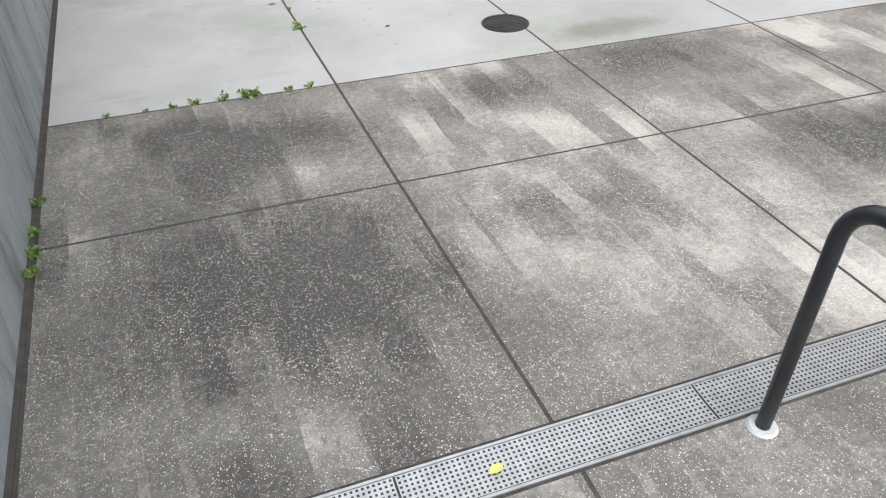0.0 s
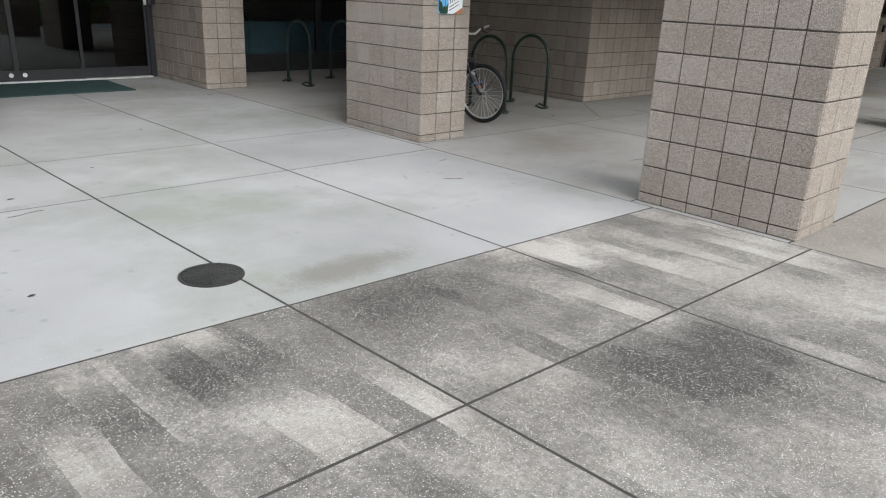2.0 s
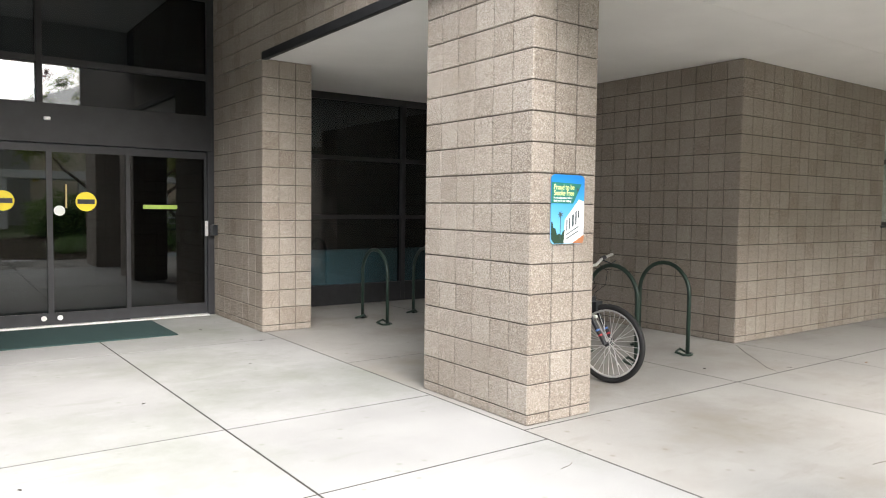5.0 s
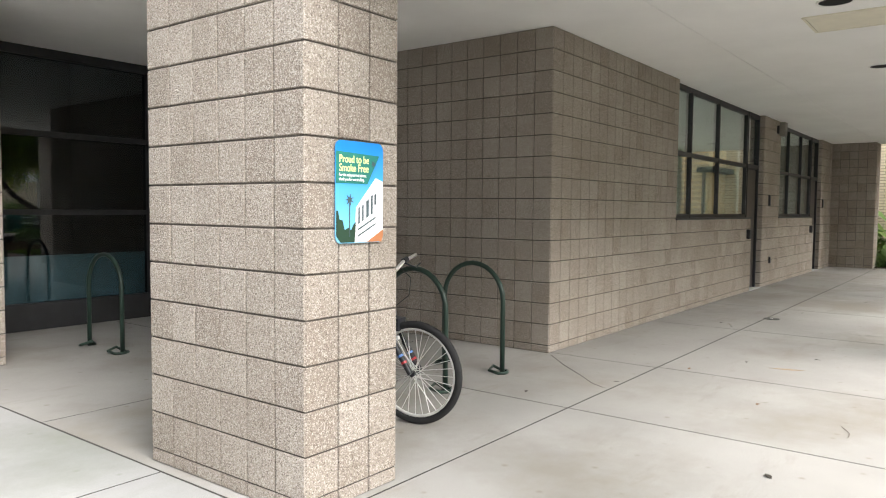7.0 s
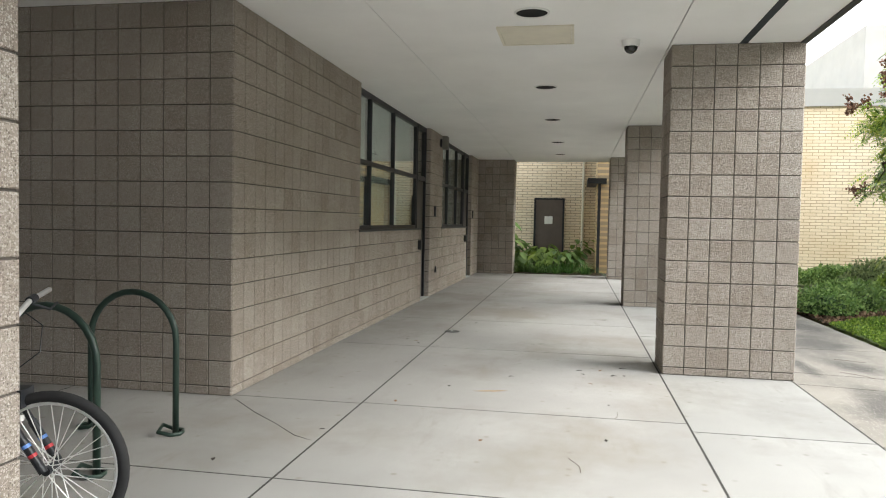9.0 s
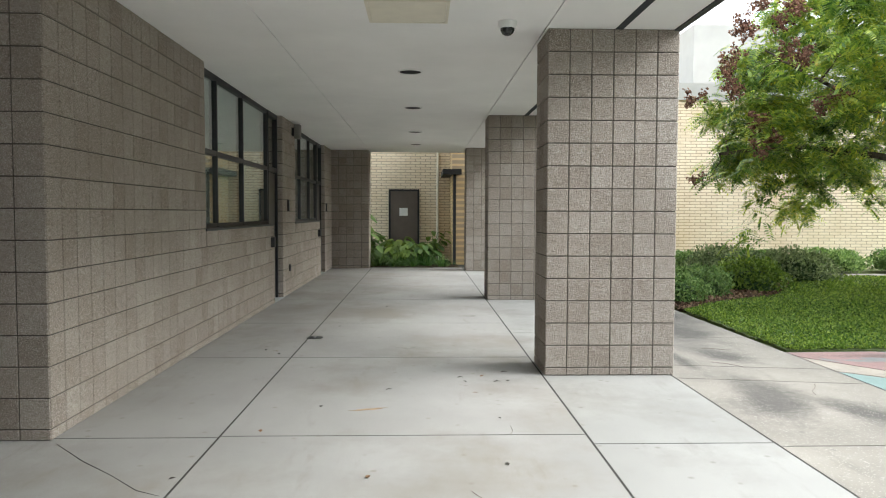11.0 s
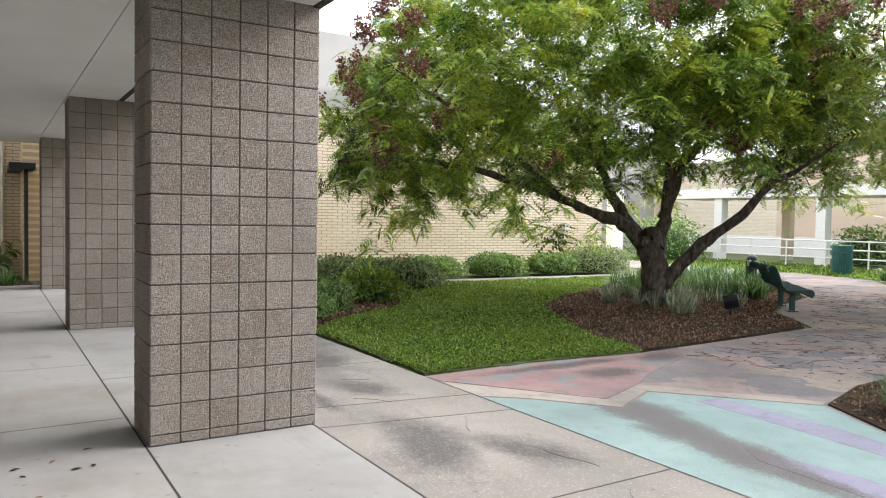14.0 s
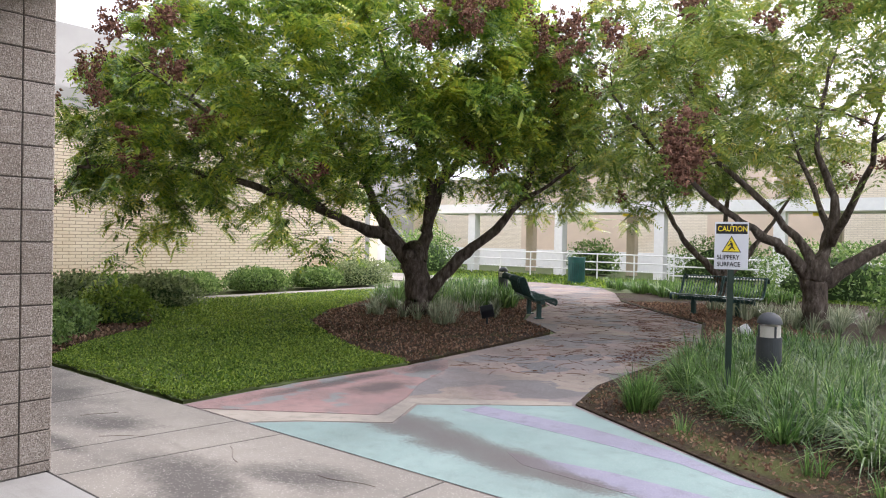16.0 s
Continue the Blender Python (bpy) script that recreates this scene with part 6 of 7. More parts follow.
tree("tree", (15.83, -6.0), "spreading leafy tree with dark forked trunk and seed clusters", [
    ([(0, 0, 0), (0.0, 0, 0.35), (-0.02, 0, 0.75), (-0.08, 0, 1.15), (-0.1, 0.0, 1.3)], 0.3),
    ([(-0.12, 0, 0.95), (-0.5, -0.1, 1.5), (-1.05, -0.3, 1.72), (-1.7, -0.6, 2.0), (-3.0, -1.0, 2.45), (-4.4, -1.4, 2.75), (-6.0, -1.7, 2.7)], 0.16),
    ([(-0.15, 0, 1.1), (-0.75, 0.3, 1.9), (-1.1, 0.5, 2.6), (-1.9, 0.9, 3.8), (-2.8, 1.0, 5.4)], 0.16),
    ([(0.0, 0, 1.15), (0.2, 0.1, 1.75), (0.25, 0.2, 2.5), (0.7, 0.4, 3.1), (1.3, 0.6, 4.4), (1.5, 0.5, 6.0)], 0.16),
    ([(0.18, 0, 0.4), (0.75, -0.1, 1.1), (1.4, -0.2, 1.65), (2.1, -0.3, 2.5), (2.4, -0.2, 3.5), (3.1, 0, 4.9)], 0.15),
    ([(0.15, 0.05, 1.7), (0.2, -0.6, 2.7), (-0.3, -1.5, 3.9), (-0.8, -2.4, 5.2)], 0.1),
    ([(0.15, 0.1, 1.7), (0.5, 1.2, 2.9), (0.6, 2.4, 4.2), (0.8, 3.2, 5.0)], 0.1),
    ([(-1.7, -0.6, 2.0), (-2.6, -1.6, 2.9), (-3.8, -2.4, 3.8), (-4.6, -2.8, 4.4)], 0.07),
    ([(1.9, -0.3, 2.3), (2.7, -0.6, 2.75), (3.3, -0.9, 3.3)], 0.06)],
    (-1.95, 0.2), (5.6, 4.2), 2.3, 7.8, 840, CROWN, 3, 80, 23, 1.6, 0.1, 0.3,
    MASSES)
tree("tree", (9.4, -10.0), "spreading tree with thinning leaves and brown seed clusters", [
    ([(0, 0, 0), (0, 0, 0.4), (-0.02, 0, 0.9), (0.0, 0, 1.25)], 0.27),
    ([(-0.08, 0, 0.95), (-0.6, -0.1, 1.45), (-1.3, -0.2, 1.85), (-2.0, -0.3, 2.3), (-3.2, -0.4, 3.3), (-4.0, -0.5, 4.2)], 0.13),
    ([(-0.05, 0, 1.15), (-0.2, 0.2, 1.6), (-0.9, 0.5, 2.5), (-1.7, 0.8, 3.4), (-2.2, 1.0, 5.0)], 0.12),
    ([(0.05, 0, 1.15), (0.3, 0.1, 1.8), (0.35, 0.1, 2.5), (0.1, 0.3, 3.6), (0.4, 0.3, 5.2)], 0.14),
    ([(0.1, 0, 0.85), (0.9, -0.2, 1.45), (1.7, -0.4, 2.0), (2.8, -0.6, 2.9), (3.8, -0.6, 4.0)], 0.15),
    ([(0.3, 0.1, 1.8), (0.5, 1.4, 3.0), (0.6, 2.6, 4.4)], 0.09),
    ([(0.2, -0.1, 1.6), (0.2, -1.3, 3.0), (-0.3, -2.3, 4.2)], 0.09)],
    (-0.5, 0.0), (4.6, 4.6), 3.0, 7.6, 400, CROWN_PALE, 5, 85, 14, 0.8, 0.1, 0.0, [((9.72, -3.8, 2.86), 5, 0.11), ((9.55, -3.75, 2.66), 4, 0.09), ((9.5, -3.7, 2.5), 3, 0.07), ((11.0, -3.9, 4.35), 4, 0.2)])
tree("tree", (12.6, -14.6), "leaning tree with several thin curving trunks", [
    ([(0, 0, 0), (0, 0, 0.4), (-0.05, 0, 0.8)], 0.2),
    ([(-0.05, 0, 0.6), (-0.5, 0, 1.1), (-1.1, 0, 1.7), (-1.6, 0, 2.6), (-1.9, 0.2, 3.6), (-2.8, 0.2, 5.0)], 0.12),
    ([(0.0, 0, 0.7), (0.2, 0.1, 1.6), (0.1, 0.2, 2.6), (0.5, 0.3, 4.2)], 0.12),
    ([(0.05, 0, 0.6), (0.8, 0, 1.5), (1.6, 0.1, 2.6), (2.2, 0.1, 4.0)], 0.1)],
    (-0.8, 0.0), (4.2, 4.0), 2.7, 7.2, 340, CROWN_PALE, 9, 60, 17, 0.7, 0.105)


# ---- courtyard things ----
def bench():
    b = thing("bench", pose(14.1, -8.0, 0, 0, 0, -46), "dark green metal park bench with curved rod slats beside the path", "bench", "park benches")
    arc = lambda cy, cz, r, a0, a1, n=6: [(cy + r * math.cos(radians(a0 + (a1 - a0) * k / n)), cz + r * math.sin(radians(a0 + (a1 - a0) * k / n))) for k in range(n + 1)]
    profile = arc(0.0, 0.37, 0.065, 250, 80) + [(0.14, 0.425), (0.28, 0.405), (0.38, 0.42)] + [(0.45, 0.5), (0.5, 0.63), (0.55, 0.77)] + arc(0.63, 0.77, 0.075, 165, -30)
    n = 28
    for i in range(n):
        x = -0.9 + 1.8 * i / (n - 1)
        bm = bmesh.new()
        tube(bm, [(x, y, z) for y, z in profile], 0.0085, 6)
        part("slat", bm, BENCH, b, smooth=True)
    for y, z in ((0.0, 0.425), (0.38, 0.405), (0.63, 0.835)):
        bm = bmesh.new()
        tube(bm, [(-0.92, y, z), (0.92, y, z)], 0.016, 8)
        part("cross_rail", bm, BENCH, b, smooth=True)
    for x in (-0.93, 0.0, 0.93):
        bm = bmesh.new()
        tube(bm, [(x, y, z) for y, z in profile], 0.021, 8)
        part("end_frame", bm, BENCH, b, smooth=True)
    part("beam", rounded(-0.85, 0.85, 0.14, 0.24, 0.31, 0.39, 0.008), BENCH, b)
    for x in (-0.5, 0.5):
        part("leg", rounded(x - 0.045, x + 0.045, 0.145, 0.235, 0.0, 0.32, 0.008), BENCH, b)
        part("foot_plate", rounded(x - 0.075, x + 0.075, 0.1, 0.28, 0.0, 0.02, 0.005), BENCH, b)
    return b


BENCH = simple("bench_green_paint", (0.022, 0.062, 0.055), 0.35, var=0.2)
bn = bench()
copy_thing(bn, pose(11.6, -10.82, 0.012, 0, 0, 174))


def post_sign():
    s = thing("caution_sign", pose(8.48, -2.2, 0.0, 0, 0, 203), "white caution slippery surface sign on a green post", "sign")
    part("post", boxes((-0.028, 0.028, 0.0, 0.012, 0.0, 1.7), (-0.028, -0.016, 0.012, 0.035, 0.0, 1.7), (0.016, 0.028, 0.012, 0.035, 0.0, 1.7)), GREEN, s, "dark green steel channel post")
    w, h, z0 = 0.305, 0.457, 1.33
    pn = part("panel", flat_poly(round_rect(-w / 2, w / 2, z0, z0 + h, 0.012), -0.004, 0.004), simple("sign_face_white", (0.72, 0.74, 0.78), 0.4, var=0.02), s)
    part("header", flat_poly([(-w / 2 + 0.012, z0 + h - 0.115), (w / 2 - 0.012, z0 + h - 0.115), (w / 2 - 0.012, z0 + h - 0.02), (-w / 2 + 0.012, z0 + h - 0.02)], -0.006), BLACK, pn)
    part("triangle", flat_poly([(-0.088, z0 + 0.165), (0.088, z0 + 0.165), (0.0, z0 + 0.325)], -0.006), BLACK, pn)
    part("triangle_field", flat_poly([(-0.075, z0 + 0.173), (0.075, z0 + 0.173), (0.0, z0 + 0.309)], -0.008), YELLOW, pn)
    for pts in ([(-0.012, 0.255), (0.006, 0.262), (0.014, 0.225), (0.0, 0.215)], [(0.0, 0.218), (0.014, 0.222), (0.034, 0.19), (0.026, 0.185)], [(-0.004, 0.222), (0.008, 0.214), (-0.022, 0.18), (-0.03, 0.186)], [(-0.01, 0.252), (-0.036, 0.225), (-0.032, 0.22), (-0.004, 0.24)], [(-0.018, 0.268), (-0.006, 0.276), (0.002, 0.266), (-0.01, 0.26)]):
        part("pictogram", flat_poly([(x, z0 + z) for x, z in pts], -0.010), BLACK, pn)
    for text, z, sz, mt, x in (("CAUTION", z0 + h - 0.068, 0.072, YELLOW, -0.128), ("SLIPPERY", z0 + 0.115, 0.062, BLACK, -0.128), ("SURFACE", z0 + 0.048, 0.062, BLACK, -0.128)):
        words(text, sz, pn, mt, Matrix.Translation((x, -0.0075, z)) @ pose(0, 0, 0, 90), squeeze=0.83)
    bm = bmesh.new()
    cyl(bm, (0, -0.012, z0 + 0.43), (0, -0.004, z0 + 0.43), 0.008, seg=12)
    part("bolt", bm, CHROME, pn)


post_sign()


def bollard(at, s=1.0, label="short dark grey bollard light with domed cap"):
    b = thing("bollard_light", pose(*at, 0), label, "bollard light", "bollard lights")
    grey = simple("bollard_grey", (0.05, 0.055, 0.06), 0.5, 0.1, var=0.15)
    r = 0.125 * s
    bm = bmesh.new()
    cyl(bm, (0, 0, 0), (0, 0, 0.6 * s), r, seg=32)
    part("shaft", bm, grey, b, smooth=False)
    bm = bmesh.new()
    cyl(bm, (0, 0, 0.6 * s), (0, 0, 0.72 * s), r * 0.9, seg=32)
    part("lens", bm, simple("frosted_lens", (0.5, 0.48, 0.42), 0.3, var=0.1), b, "frosted lamp glass")
    for k in range(4):
        a = math.pi / 4 + k * math.pi / 2
        bm = bmesh.new()
        cyl(bm, (r * 0.94 * math.cos(a), r * 0.94 * math.sin(a), 0.6 * s), (r * 0.94 * math.cos(a), r * 0.94 * math.sin(a), 0.72 * s), 0.012 * s, seg=8)
        part("strut", bm, grey, b)
    bm = bmesh.new()
    q = bmesh.ops.create_uvsphere(bm, u_segments=32, v_segments=16, radius=r * 1.02)
    bmesh.ops.delete(bm, geom=[v for v in bm.verts if v.co.z < -0.02 * s], context="VERTS")
    for v in bm.verts:
        v.co.z = v.co.z * 0.95 + 0.74 * s
    part("cap", bm, grey, b, smooth=True)


bollard((8.38, -3.2))
bollard((16.9, -10.6), 1.0)


def spotlight(at, rz, mat, label):
    s = thing("garden_spotlight", pose(*at, 0.012, 0, 0, rz), label, "spotlight")
    bm = bmesh.new()
    cyl(bm, (0, 0, 0), (0, 0, 0.14), 0.02)
    part("stake", bm, BLACK, s)
    head = part("housing", rounded(-0.12, 0.12, -0.09, 0.07, -0.09, 0.09, 0.02), mat, s)
    part("lens", rounded(-0.1, 0.1, -0.1, -0.088, -0.07, 0.07, 0.004), BLACK, head, "dark glossy lens")
    head.matrix_local = pose(0, 0, 0.24, -35, 12, 0)


spotlight((13.9, -5.75), 40, BLACK, "black garden spotlight on a stake in the mulch")
spotlight((9.6, -6.4), -60, simple("pale_grey_metal", (0.45, 0.45, 0.44), 0.4, 0.4), "pale grey garden spotlight in the bed")

bn_ = thing("litter_bin", pose(19.5, -19.2, -0.03), "dark green slatted litter bin with an open side", "litter bin")
bm = bmesh.new()
cyl(bm, (0, 0, 0.05), (0, 0, 0.78), 0.27, 0.29, 28)
part("liner", bm, BLACK, bn_)
TEAL = simple("teal_green_paint", (0.02, 0.1, 0.09), 0.45, var=0.2)
for k in range(26):
    a = 2 * math.pi * k / 26
    bm = bmesh.new()
    q = box(bm, -0.028, 0.028, -0.008, 0.008, 0.02, 0.8)
    bmesh.ops.transform(bm, matrix=pose(0.305 * math.cos(a), 0.305 * math.sin(a), 0, 0, 0, math.degrees(a) + 90), verts=bm.verts[:])
    part("slat", bm, TEAL, bn_)
bm = bmesh.new()
cyl(bm, (0, 0, 0.8), (0, 0, 1.0), 0.32, 0.32, 28)
part("hood", bm, TEAL, bn_)


def rail_run(x0, x1, y, label, z=-0.03):
    f = thing("railing", pose(x0, y, z), label, "railing", "white railings")
    n = max(2, round((x1 - x0) / 1.6) + 1)
    for i in range(n):
        x = (x1 - x0) * i / (n - 1)
        bm = bmesh.new()
        cyl(bm, (x, 0, 0), (x, 0, 1.08), 0.03, seg=10)
        part("post", bm, WHITE, f)
    for h in (0.42, 0.75, 1.08):
        bm = bmesh.new()
        cyl(bm, (0, 0, h), (x1 - x0, 0, h), 0.026, seg=10)
        part("rail", bm, WHITE, f)


rail_run(17.0, 30.0, -22.3, "white tubular steel railing by the ramp")
rail_run(8.0, 16.5, -20.6, "white tubular steel railing by the ramp")

# covered way beyond the courtyard
way = thing("covered_way", pose(0, 0, 0), "white flat-roofed covered walkway on square posts", "covered walkway")
part("roof", boxes((4.0, 31.0, -27.0, -24.0, 2.85, 3.3)), WHITE, way, "thick white flat roof edge")
for x in (5.5, 9.5, 13.5, 18.2, 23.0, 28.0):
    part("post", rounded(x, x + 0.42, -24.6, -24.15, 0, 2.85, 0.015), WHITE, way)
TAN = simple("tan_paint", (0.5, 0.42, 0.32), 0.7, var=0.06)
for x in (12.0, 20.5, 26.0):
    part("rear_post", rounded(x, x + 0.4, -26.8, -26.4, 0, 2.85, 0.015), TAN, way, "tan painted post")
for x in (20.3, 12.5, 7.3):
    part("ceiling_lamp", rounded(x, x + 0.35, -25.7, -25.4, 2.72, 2.85, 0.02), YELLOW, way, "small amber lamp under the roof")

# buildings
bricks = thing("brick_building", pose(0, 0, 0), "low cream brick building with a pale flat parapet", "building")
WB = 24.25
part("wall", boxes((WB, WB + 12, -12.8, 0.6, -0.03, 4.55)), BRICK_X, bricks)
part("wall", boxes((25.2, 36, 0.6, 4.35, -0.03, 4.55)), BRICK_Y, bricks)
north = part("wall", boxes((26.95, 36, 4.35, 16.0, -0.03, 5.2)), BRICK_X, bricks)
PALE = simple("pale_parapet", (0.38, 0.37, 0.345), 0.8, var=0.06, scale=1.5)
part("parapet", boxes((WB - 0.05, WB + 12, -12.85, 0.65, 4.55, 5.0)), PALE, bricks)
part("upper_block", boxes((28.2, 36.2, -11.0, -3.6, 5.0, 7.6)), PALE, bricks, "taller plain block behind the parapet")
part("door", rounded(26.9, 26.98, 5.34, 6.16, 0.0, 2.13, 0.006), simple("brown_door_paint", (0.13, 0.105, 0.09), 0.55, var=0.08), bricks, "dull brown metal door")
part("notice", boxes((26.885, 26.899, 5.64, 5.89, 1.38, 1.62)), WHITE, bricks, "white paper notice")
for a in ((5.28, 5.34), (6.16, 6.22)):
    part("door_jamb", boxes((26.88, 26.94, *a, 0.0, 2.19)), BRONZE, bricks)
part("door_head", boxes((26.88, 26.94, 5.34, 6.16, 2.13, 2.19)), BRONZE, bricks)
part("canopy", boxes((24.9, 26.9, 4.1, 4.62, 2.55, 2.7)), BRONZE, bricks, "dark flat metal canopy")
part("canopy_post", boxes((24.95, 25.05, 4.25, 4.33, 0, 2.55)), BRONZE, bricks)
bm = bmesh.new()
cyl(bm, (26.9, 4.72, 0), (26.9, 4.72, 5.0), 0.04, seg=12)
part("rain_pipe", bm, CREAM, bricks, "cream painted rain pipe")
bm = bmesh.new()
cyl(bm, (WB - 0.05, -12.2, 0), (WB - 0.05, -12.2, 1.3), 0.02, seg=8)
part("pipe", bm, CHROME, bricks, "small upright pipe on the wall")
part("meter_box", boxes((WB - 0.12, WB - 0.01, -11.2, -11.05, 1.35, 1.55)), CHROME, bricks, "small grey box on the wall")

far = thing("far_building", pose(0, 0, 0), "long beige building beyond the covered walkway", "building")
BEIGE = simple("beige_render", (0.62, 0.5, 0.38), 0.85, var=0.06, scale=1.2)
CREAMW = brick_material("cream_far_brick", (0.78, 0.7, 0.56), (0.72, 0.64, 0.5), (0.55, 0.48, 0.38), 0)
for x0, x1, mt, z in ((0.0, 8.0, PALE, 6.0), (8.0, 14.0, CREAMW, 6.5), (14.0, 19.5, BEIGE, 6.5), (19.5, 24.0, CREAMW, 6.5), (24.0, 31.0, BEIGE, 6.5), (31.0, 52.0, CREAMW, 5.5)):
    part("wall", boxes((x0, x1, -40.0, -33.0, -0.03, z)), mt, far)
part("base", boxes((13.0, 52.0, -33.0, -32.94, -0.03, 1.0)), WHITE, far, "white painted base")
far2 = thing("far_building", pose(0, 0, 0), "pale building beyond the brick corner", "building")
part("wall", boxes((40.0, 60.0, -33.0, -10.0, -0.03, 6.0)), PALE, far2)
part("roof", boxes((39.8, 60.2, -33.2, -9.8, 6.0, 6.3)), WHITE, far2)
pillar = thing("sign_pillar", pose(26.0, -15.2, 0), "white square pillar with small blue direction sign", "pillar")
part("shaft", rounded(-0.22, 0.22, -0.22, 0.22, 0, 2.9, 0.015), WHITE, pillar)
part("plate", boxes((-0.235, -0.225, -0.16, 0.16, 1.9, 2.3)), simple("blue_plate", (0.1, 0.25, 0.4), 0.4), pillar, "small blue plate")
solid("pavement_far", boxes((21.5, 40.0, -18.5, -14.6, -0.04, 0.0)), DIRTY, "pale concrete walk round the building corner", "path", "structure")
FARLAWN = [(8.0, -17.2), (14.4, -17.2), (17.5, -17.6), (20.4, -18.4), (23.0, -17.4), (30, -19), (30, -23.5), (8, -23.5)]
ground_cover("lawn_grass", FARLAWN, 22000, 0.1, LAWN, 31, "mown green lawn by the railing", -0.03, 0.05)


# ---- small things on the paving ----
def weed(at, seed, size):
    r, g = random.Random(seed), np.random.default_rng(seed)
    w = thing("weed", pose(*at, 0), "small green weed growing from the paving joint", "weed", "joint weeds")
    bm = bmesh.new()
    pts = []
    for _ in range(7):
        a, l = r.uniform(0, 6.28), size * r.uniform(0.4, 1.0)
        tip = Vector((math.cos(a) * l * 0.8, math.sin(a) * l * 0.35, l * r.uniform(0.3, 0.9)))
        tube(bm, [(0, 0, -0.008), tip * 0.5 + Vector((0, 0, l * 0.12)), tip], 0.0016, 4)
        pts += [tuple(tip * r.uniform(0.4, 1.0)) for _ in range(6)]
    tagged(part("stem_growth", bm, LIRIOPE, w), kind="stuff")
    v, f = leaf_quads(np.array(pts), size * 0.45, g, 0.6, 1.5)
    np_soup("leaves", v, f, HEDGE, w, "")


for i, (x, size) in enumerate(((-0.45, 0.03), (-0.1, 0.035), (0.02, 0.045), (0.17, 0.05), (0.32, 0.075), (0.36, 0.05), (0.55, 0.045), (0.68, 0.04), (-0.25, 0.025))):
    weed((x, L2[0] + L2[1] * x), 100 + i, size)
weed((0.79, 5.0), 120, 0.06)
weed((0.78, 5.4), 121, 0.03)
for i, y in enumerate((2.75, 2.9, 3.05, 3.3)):
    weed((LW(y) + 0.012, y), 130 + i, 0.07)


def litter(name, at, rz, length, mat, label, leaf=False):
    if leaf:
        bm = bmesh.new()
        rows = []
        for k in range(5):
            u = k / 4
            w = length * 0.28 * math.sin(math.pi * (0.05 + 0.9 * u))
            rows.append([bm.verts.new((length * (u - 0.5), -w, 0.004 + 0.3 * w)), bm.verts.new((length * (u - 0.5), 0, 0.002 + 0.006 * u)), bm.verts.new((length * (u - 0.5), w, 0.004 + 0.3 * w))])
        for p0, p1 in zip(rows, rows[1:]):
            for q in (0, 1):
                bm.faces.new((p0[q], p0[q + 1], p1[q + 1], p1[q]))
    else:
        bm = bmesh.new()
        r = random.Random(length)
        tube(bm, [(length * (k / 5 - 0.5), 0.05 * length * math.sin(k * 1.1 + rz), 0.003) for k in range(6)], 0.0014, 5)
    solid(name, bm, mat, label, "fallen leaf" if leaf else "twig", at=pose(*at, 0.0, 0, 0, rz))


TWIG = simple("dry_twig", (0.09, 0.06, 0.04), 0.9, var=0.3)
DRY = simple("dry_leaf", (0.16, 0.085, 0.04), 0.85, var=0.3, scale=30)
DARKLEAF = simple("dark_dead_leaf", (0.035, 0.028, 0.022), 0.85, var=0.3, scale=30)
LIMELEAF = simple("yellow_green_leaf", (0.45, 0.5, 0.12), 0.6, var=0.1)
litter("fallen_leaf", (0.69, 1.27), 20, 0.055, LIMELEAF, "single yellow-green leaf lying on the drain", True)
for x, y, rz, l in ((1.7, 6.2, 10, 0.22), (4.6, 5.35, -30, 0.16), (5.0, 5.9, 20, 0.14), (4.3, 5.6, 60, 0.12), (6.6, 4.9, -20, 0.2), (8.3, 4.9, 15, 0.25), (9.5, 4.6, -10, 0.2), (11.6, 2.2, 40, 0.35), (10.6, 1.9, -25, 0.4), (9.6, 1.75, 10, 0.45), (8.9, 1.9, -40, 0.3), (12.4, 2.0, 70, 0.3)):
    litter("twig", (x, y), rz, l, TWIG, "thin dry twig lying on the concrete")
rl = random.Random(77)
for x, y in ((1.3, 6.4), (1.75, 6.5), (2.4, 7.2), (0.75, 5.5), (1.4, 4.9), (3.4, 8.6), (4.4, 9.4), (4.8, 10.6), (4.6, 11.4), (5.0, 11.9), (5.1, 10.4), (6.9, 9.4), (8.0, 6.9), (7.2, 5.0), (8.6, 5.6), (8.9, 4.7), (9.7, 4.6), (11.2, 4.6), (11.0, 4.75), (10.6, 4.7), (12.9, 6.6), (12.4, 6.9), (12.2, 6.7), (12.3, 6.8), (9.6, 6.3), (10.2, 5.9), (8.7, 6.5), (14.0, 6.2), (16.0, 5.8)):
    litter("fallen_leaf", (x + rl.uniform(-0.1, 0.1), y + rl.uniform(-0.1, 0.1)), rl.uniform(0, 360), rl.uniform(0.03, 0.06), rl.choice((DRY, DARKLEAF, DARKLEAF)), "small dead brown leaf on the concrete", True)


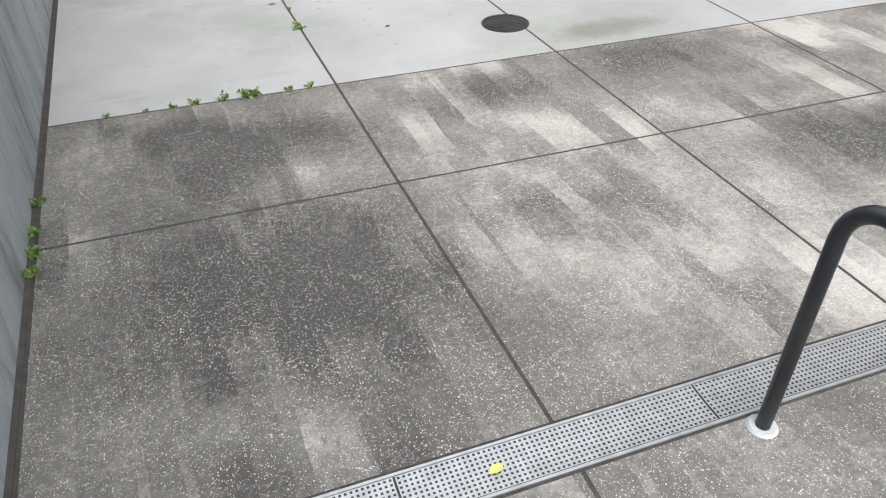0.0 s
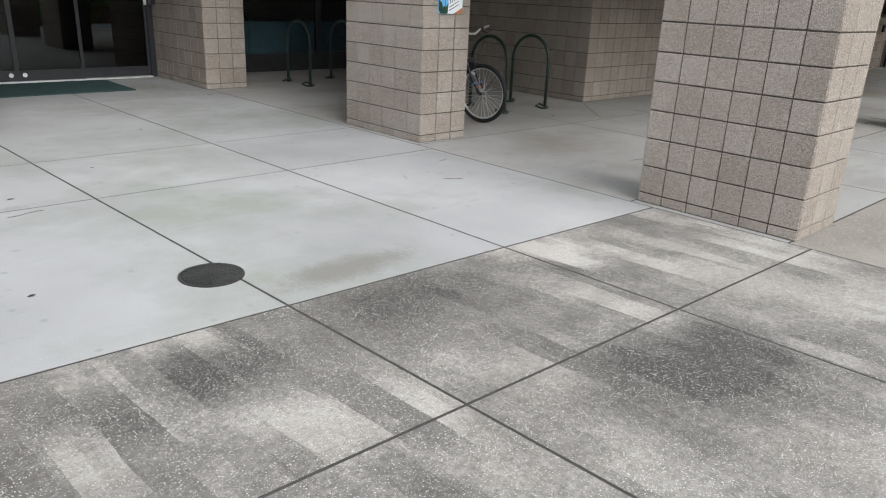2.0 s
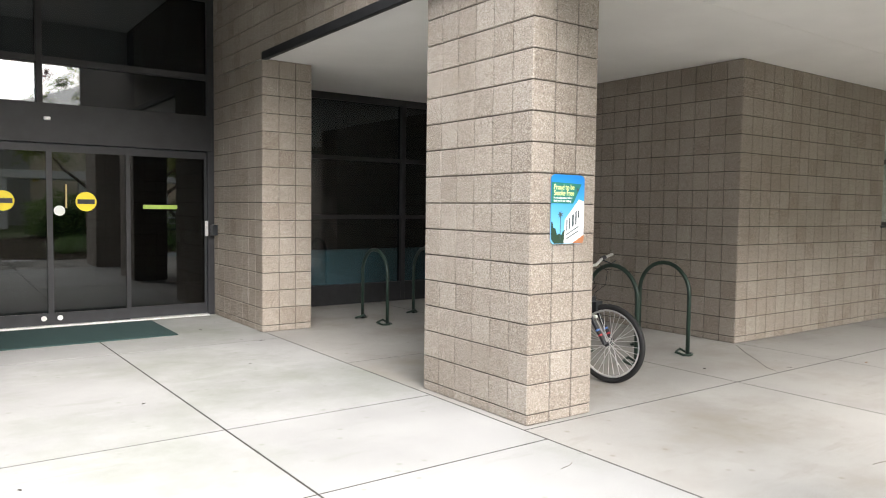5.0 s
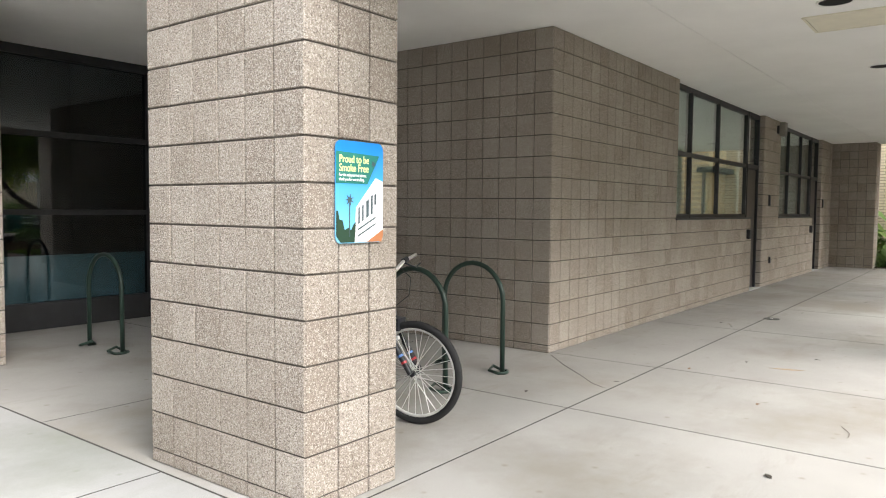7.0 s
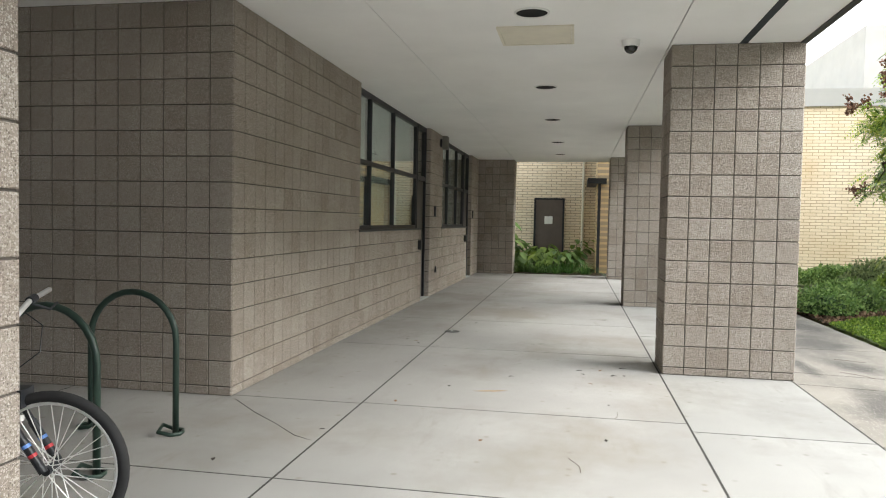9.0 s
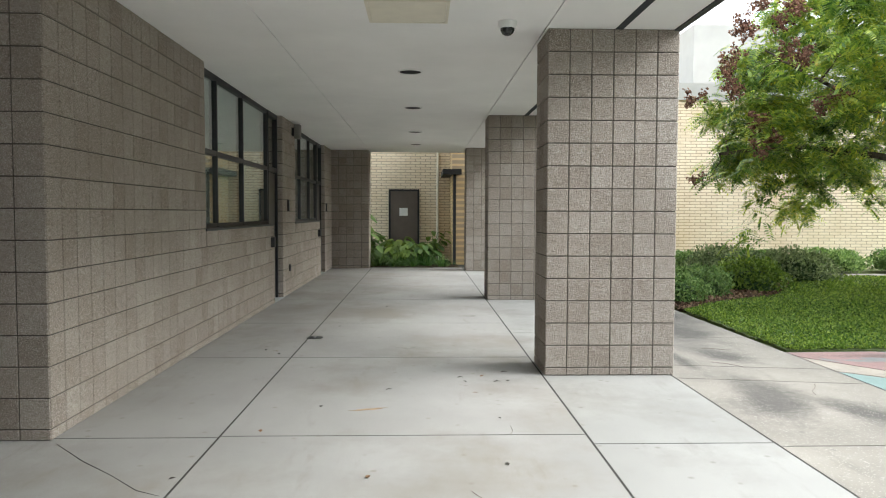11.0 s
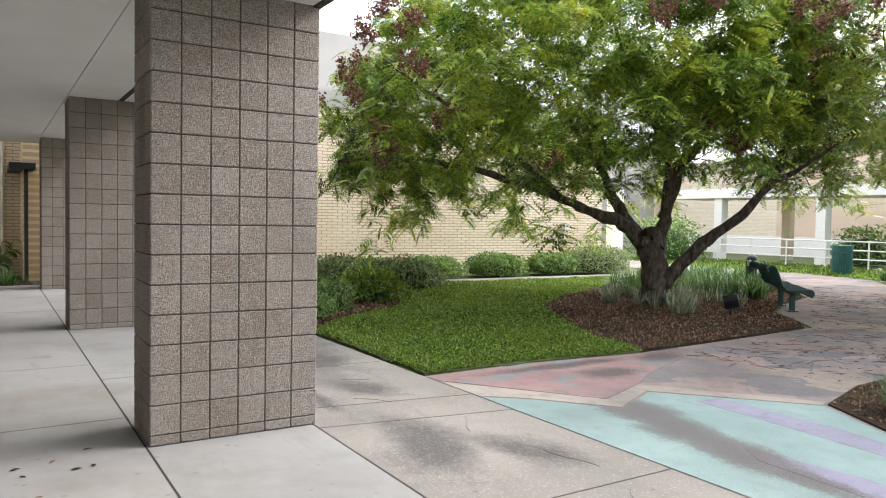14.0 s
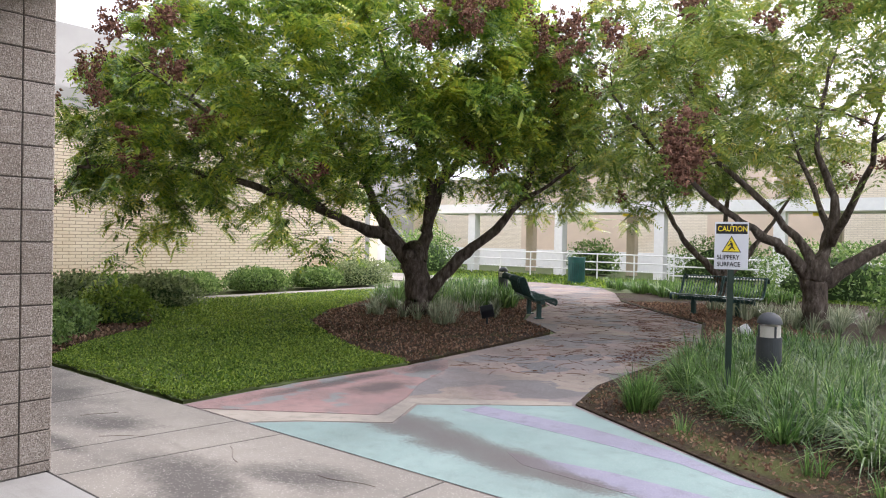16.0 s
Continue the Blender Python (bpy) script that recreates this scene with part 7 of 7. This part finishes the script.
# crack, cover and spots on the walk
bm = bmesh.new()
tube(bm, [(x, y, -0.001) for x, y in [(9.253, 7.525), (8.933, 7.218), (8.689, 6.944), (8.466, 6.721), (8.389, 6.572)]], [0.003, 0.0045, 0.003, 0.004, 0.002], 6)
solid("floor_crack", bm, JOINT, "thin dark crack in the walk slab", "crack", "structure")
cover = thing("cleanout_cover", pose(13.174, 6.469, 0), "small round dark iron cleanout cover in the walk", "cover")
bm = bmesh.new()
cyl(bm, (0, 0, -0.01), (0, 0, 0.005), 0.1, 0.095, 32)
part("lid", bm, IRON, cover)
bm = bmesh.new()
cyl(bm, (0, 0, 0.005), (0, 0, 0.009), 0.014, seg=10)
part("screw", bm, CHROME, cover, "bright centre screw")
RUST = simple("rust_stain", (0.3, 0.21, 0.13), 0.9, var=0.35, scale=12)
GREY = simple("grey_stain", (0.26, 0.25, 0.23), 0.9, var=0.25, scale=12)


def floor_stain(x, y, a, b, rz, mat, label, seed):
    r = random.Random(seed)
    pts = [(a * (1 + r.uniform(-0.4, 0.3)) * math.cos(t), b * (1 + r.uniform(-0.4, 0.3)) * math.sin(t)) for t in [2 * math.pi * k / 18 for k in range(18)]]
    solid("floor_stain", prism(pts, 0.0, 0.0012), mat, label, "stain", "structure", at=pose(x, y, 0, 0, 0, rz))


floor_stain(10.042, 5.601, 0.13, 0.025, -75, RUST, "small tan stain on the walk", 1)
floor_stain(12.53, 5.312, 0.16, 0.05, -85, GREY, "faint grey stain on the walk", 2)
floor_stain(14.971, 4.546, 0.14, 0.08, -85, GREY, "faint grey stain on the walk", 3)
for x, y in [(11.077, 4.868), (11.297, 4.449), (10.914, 4.551), (10.938, 4.454), (10.642, 5.485)]:
    litter("fallen_leaf", (x, y), rl.uniform(0, 360), rl.uniform(0.035, 0.06), DARKLEAF, "small dead brown leaf on the concrete", True)


# ---- piers, walls and paving laid piece by piece ----
for core, cells, near, limit in laid:
    lay_blocks(core, cells, near, limit)
for pts, mat in slabs:
    bm = prism(pts, -0.03, 0.0)
    part("slab", bm, mat, pavement)
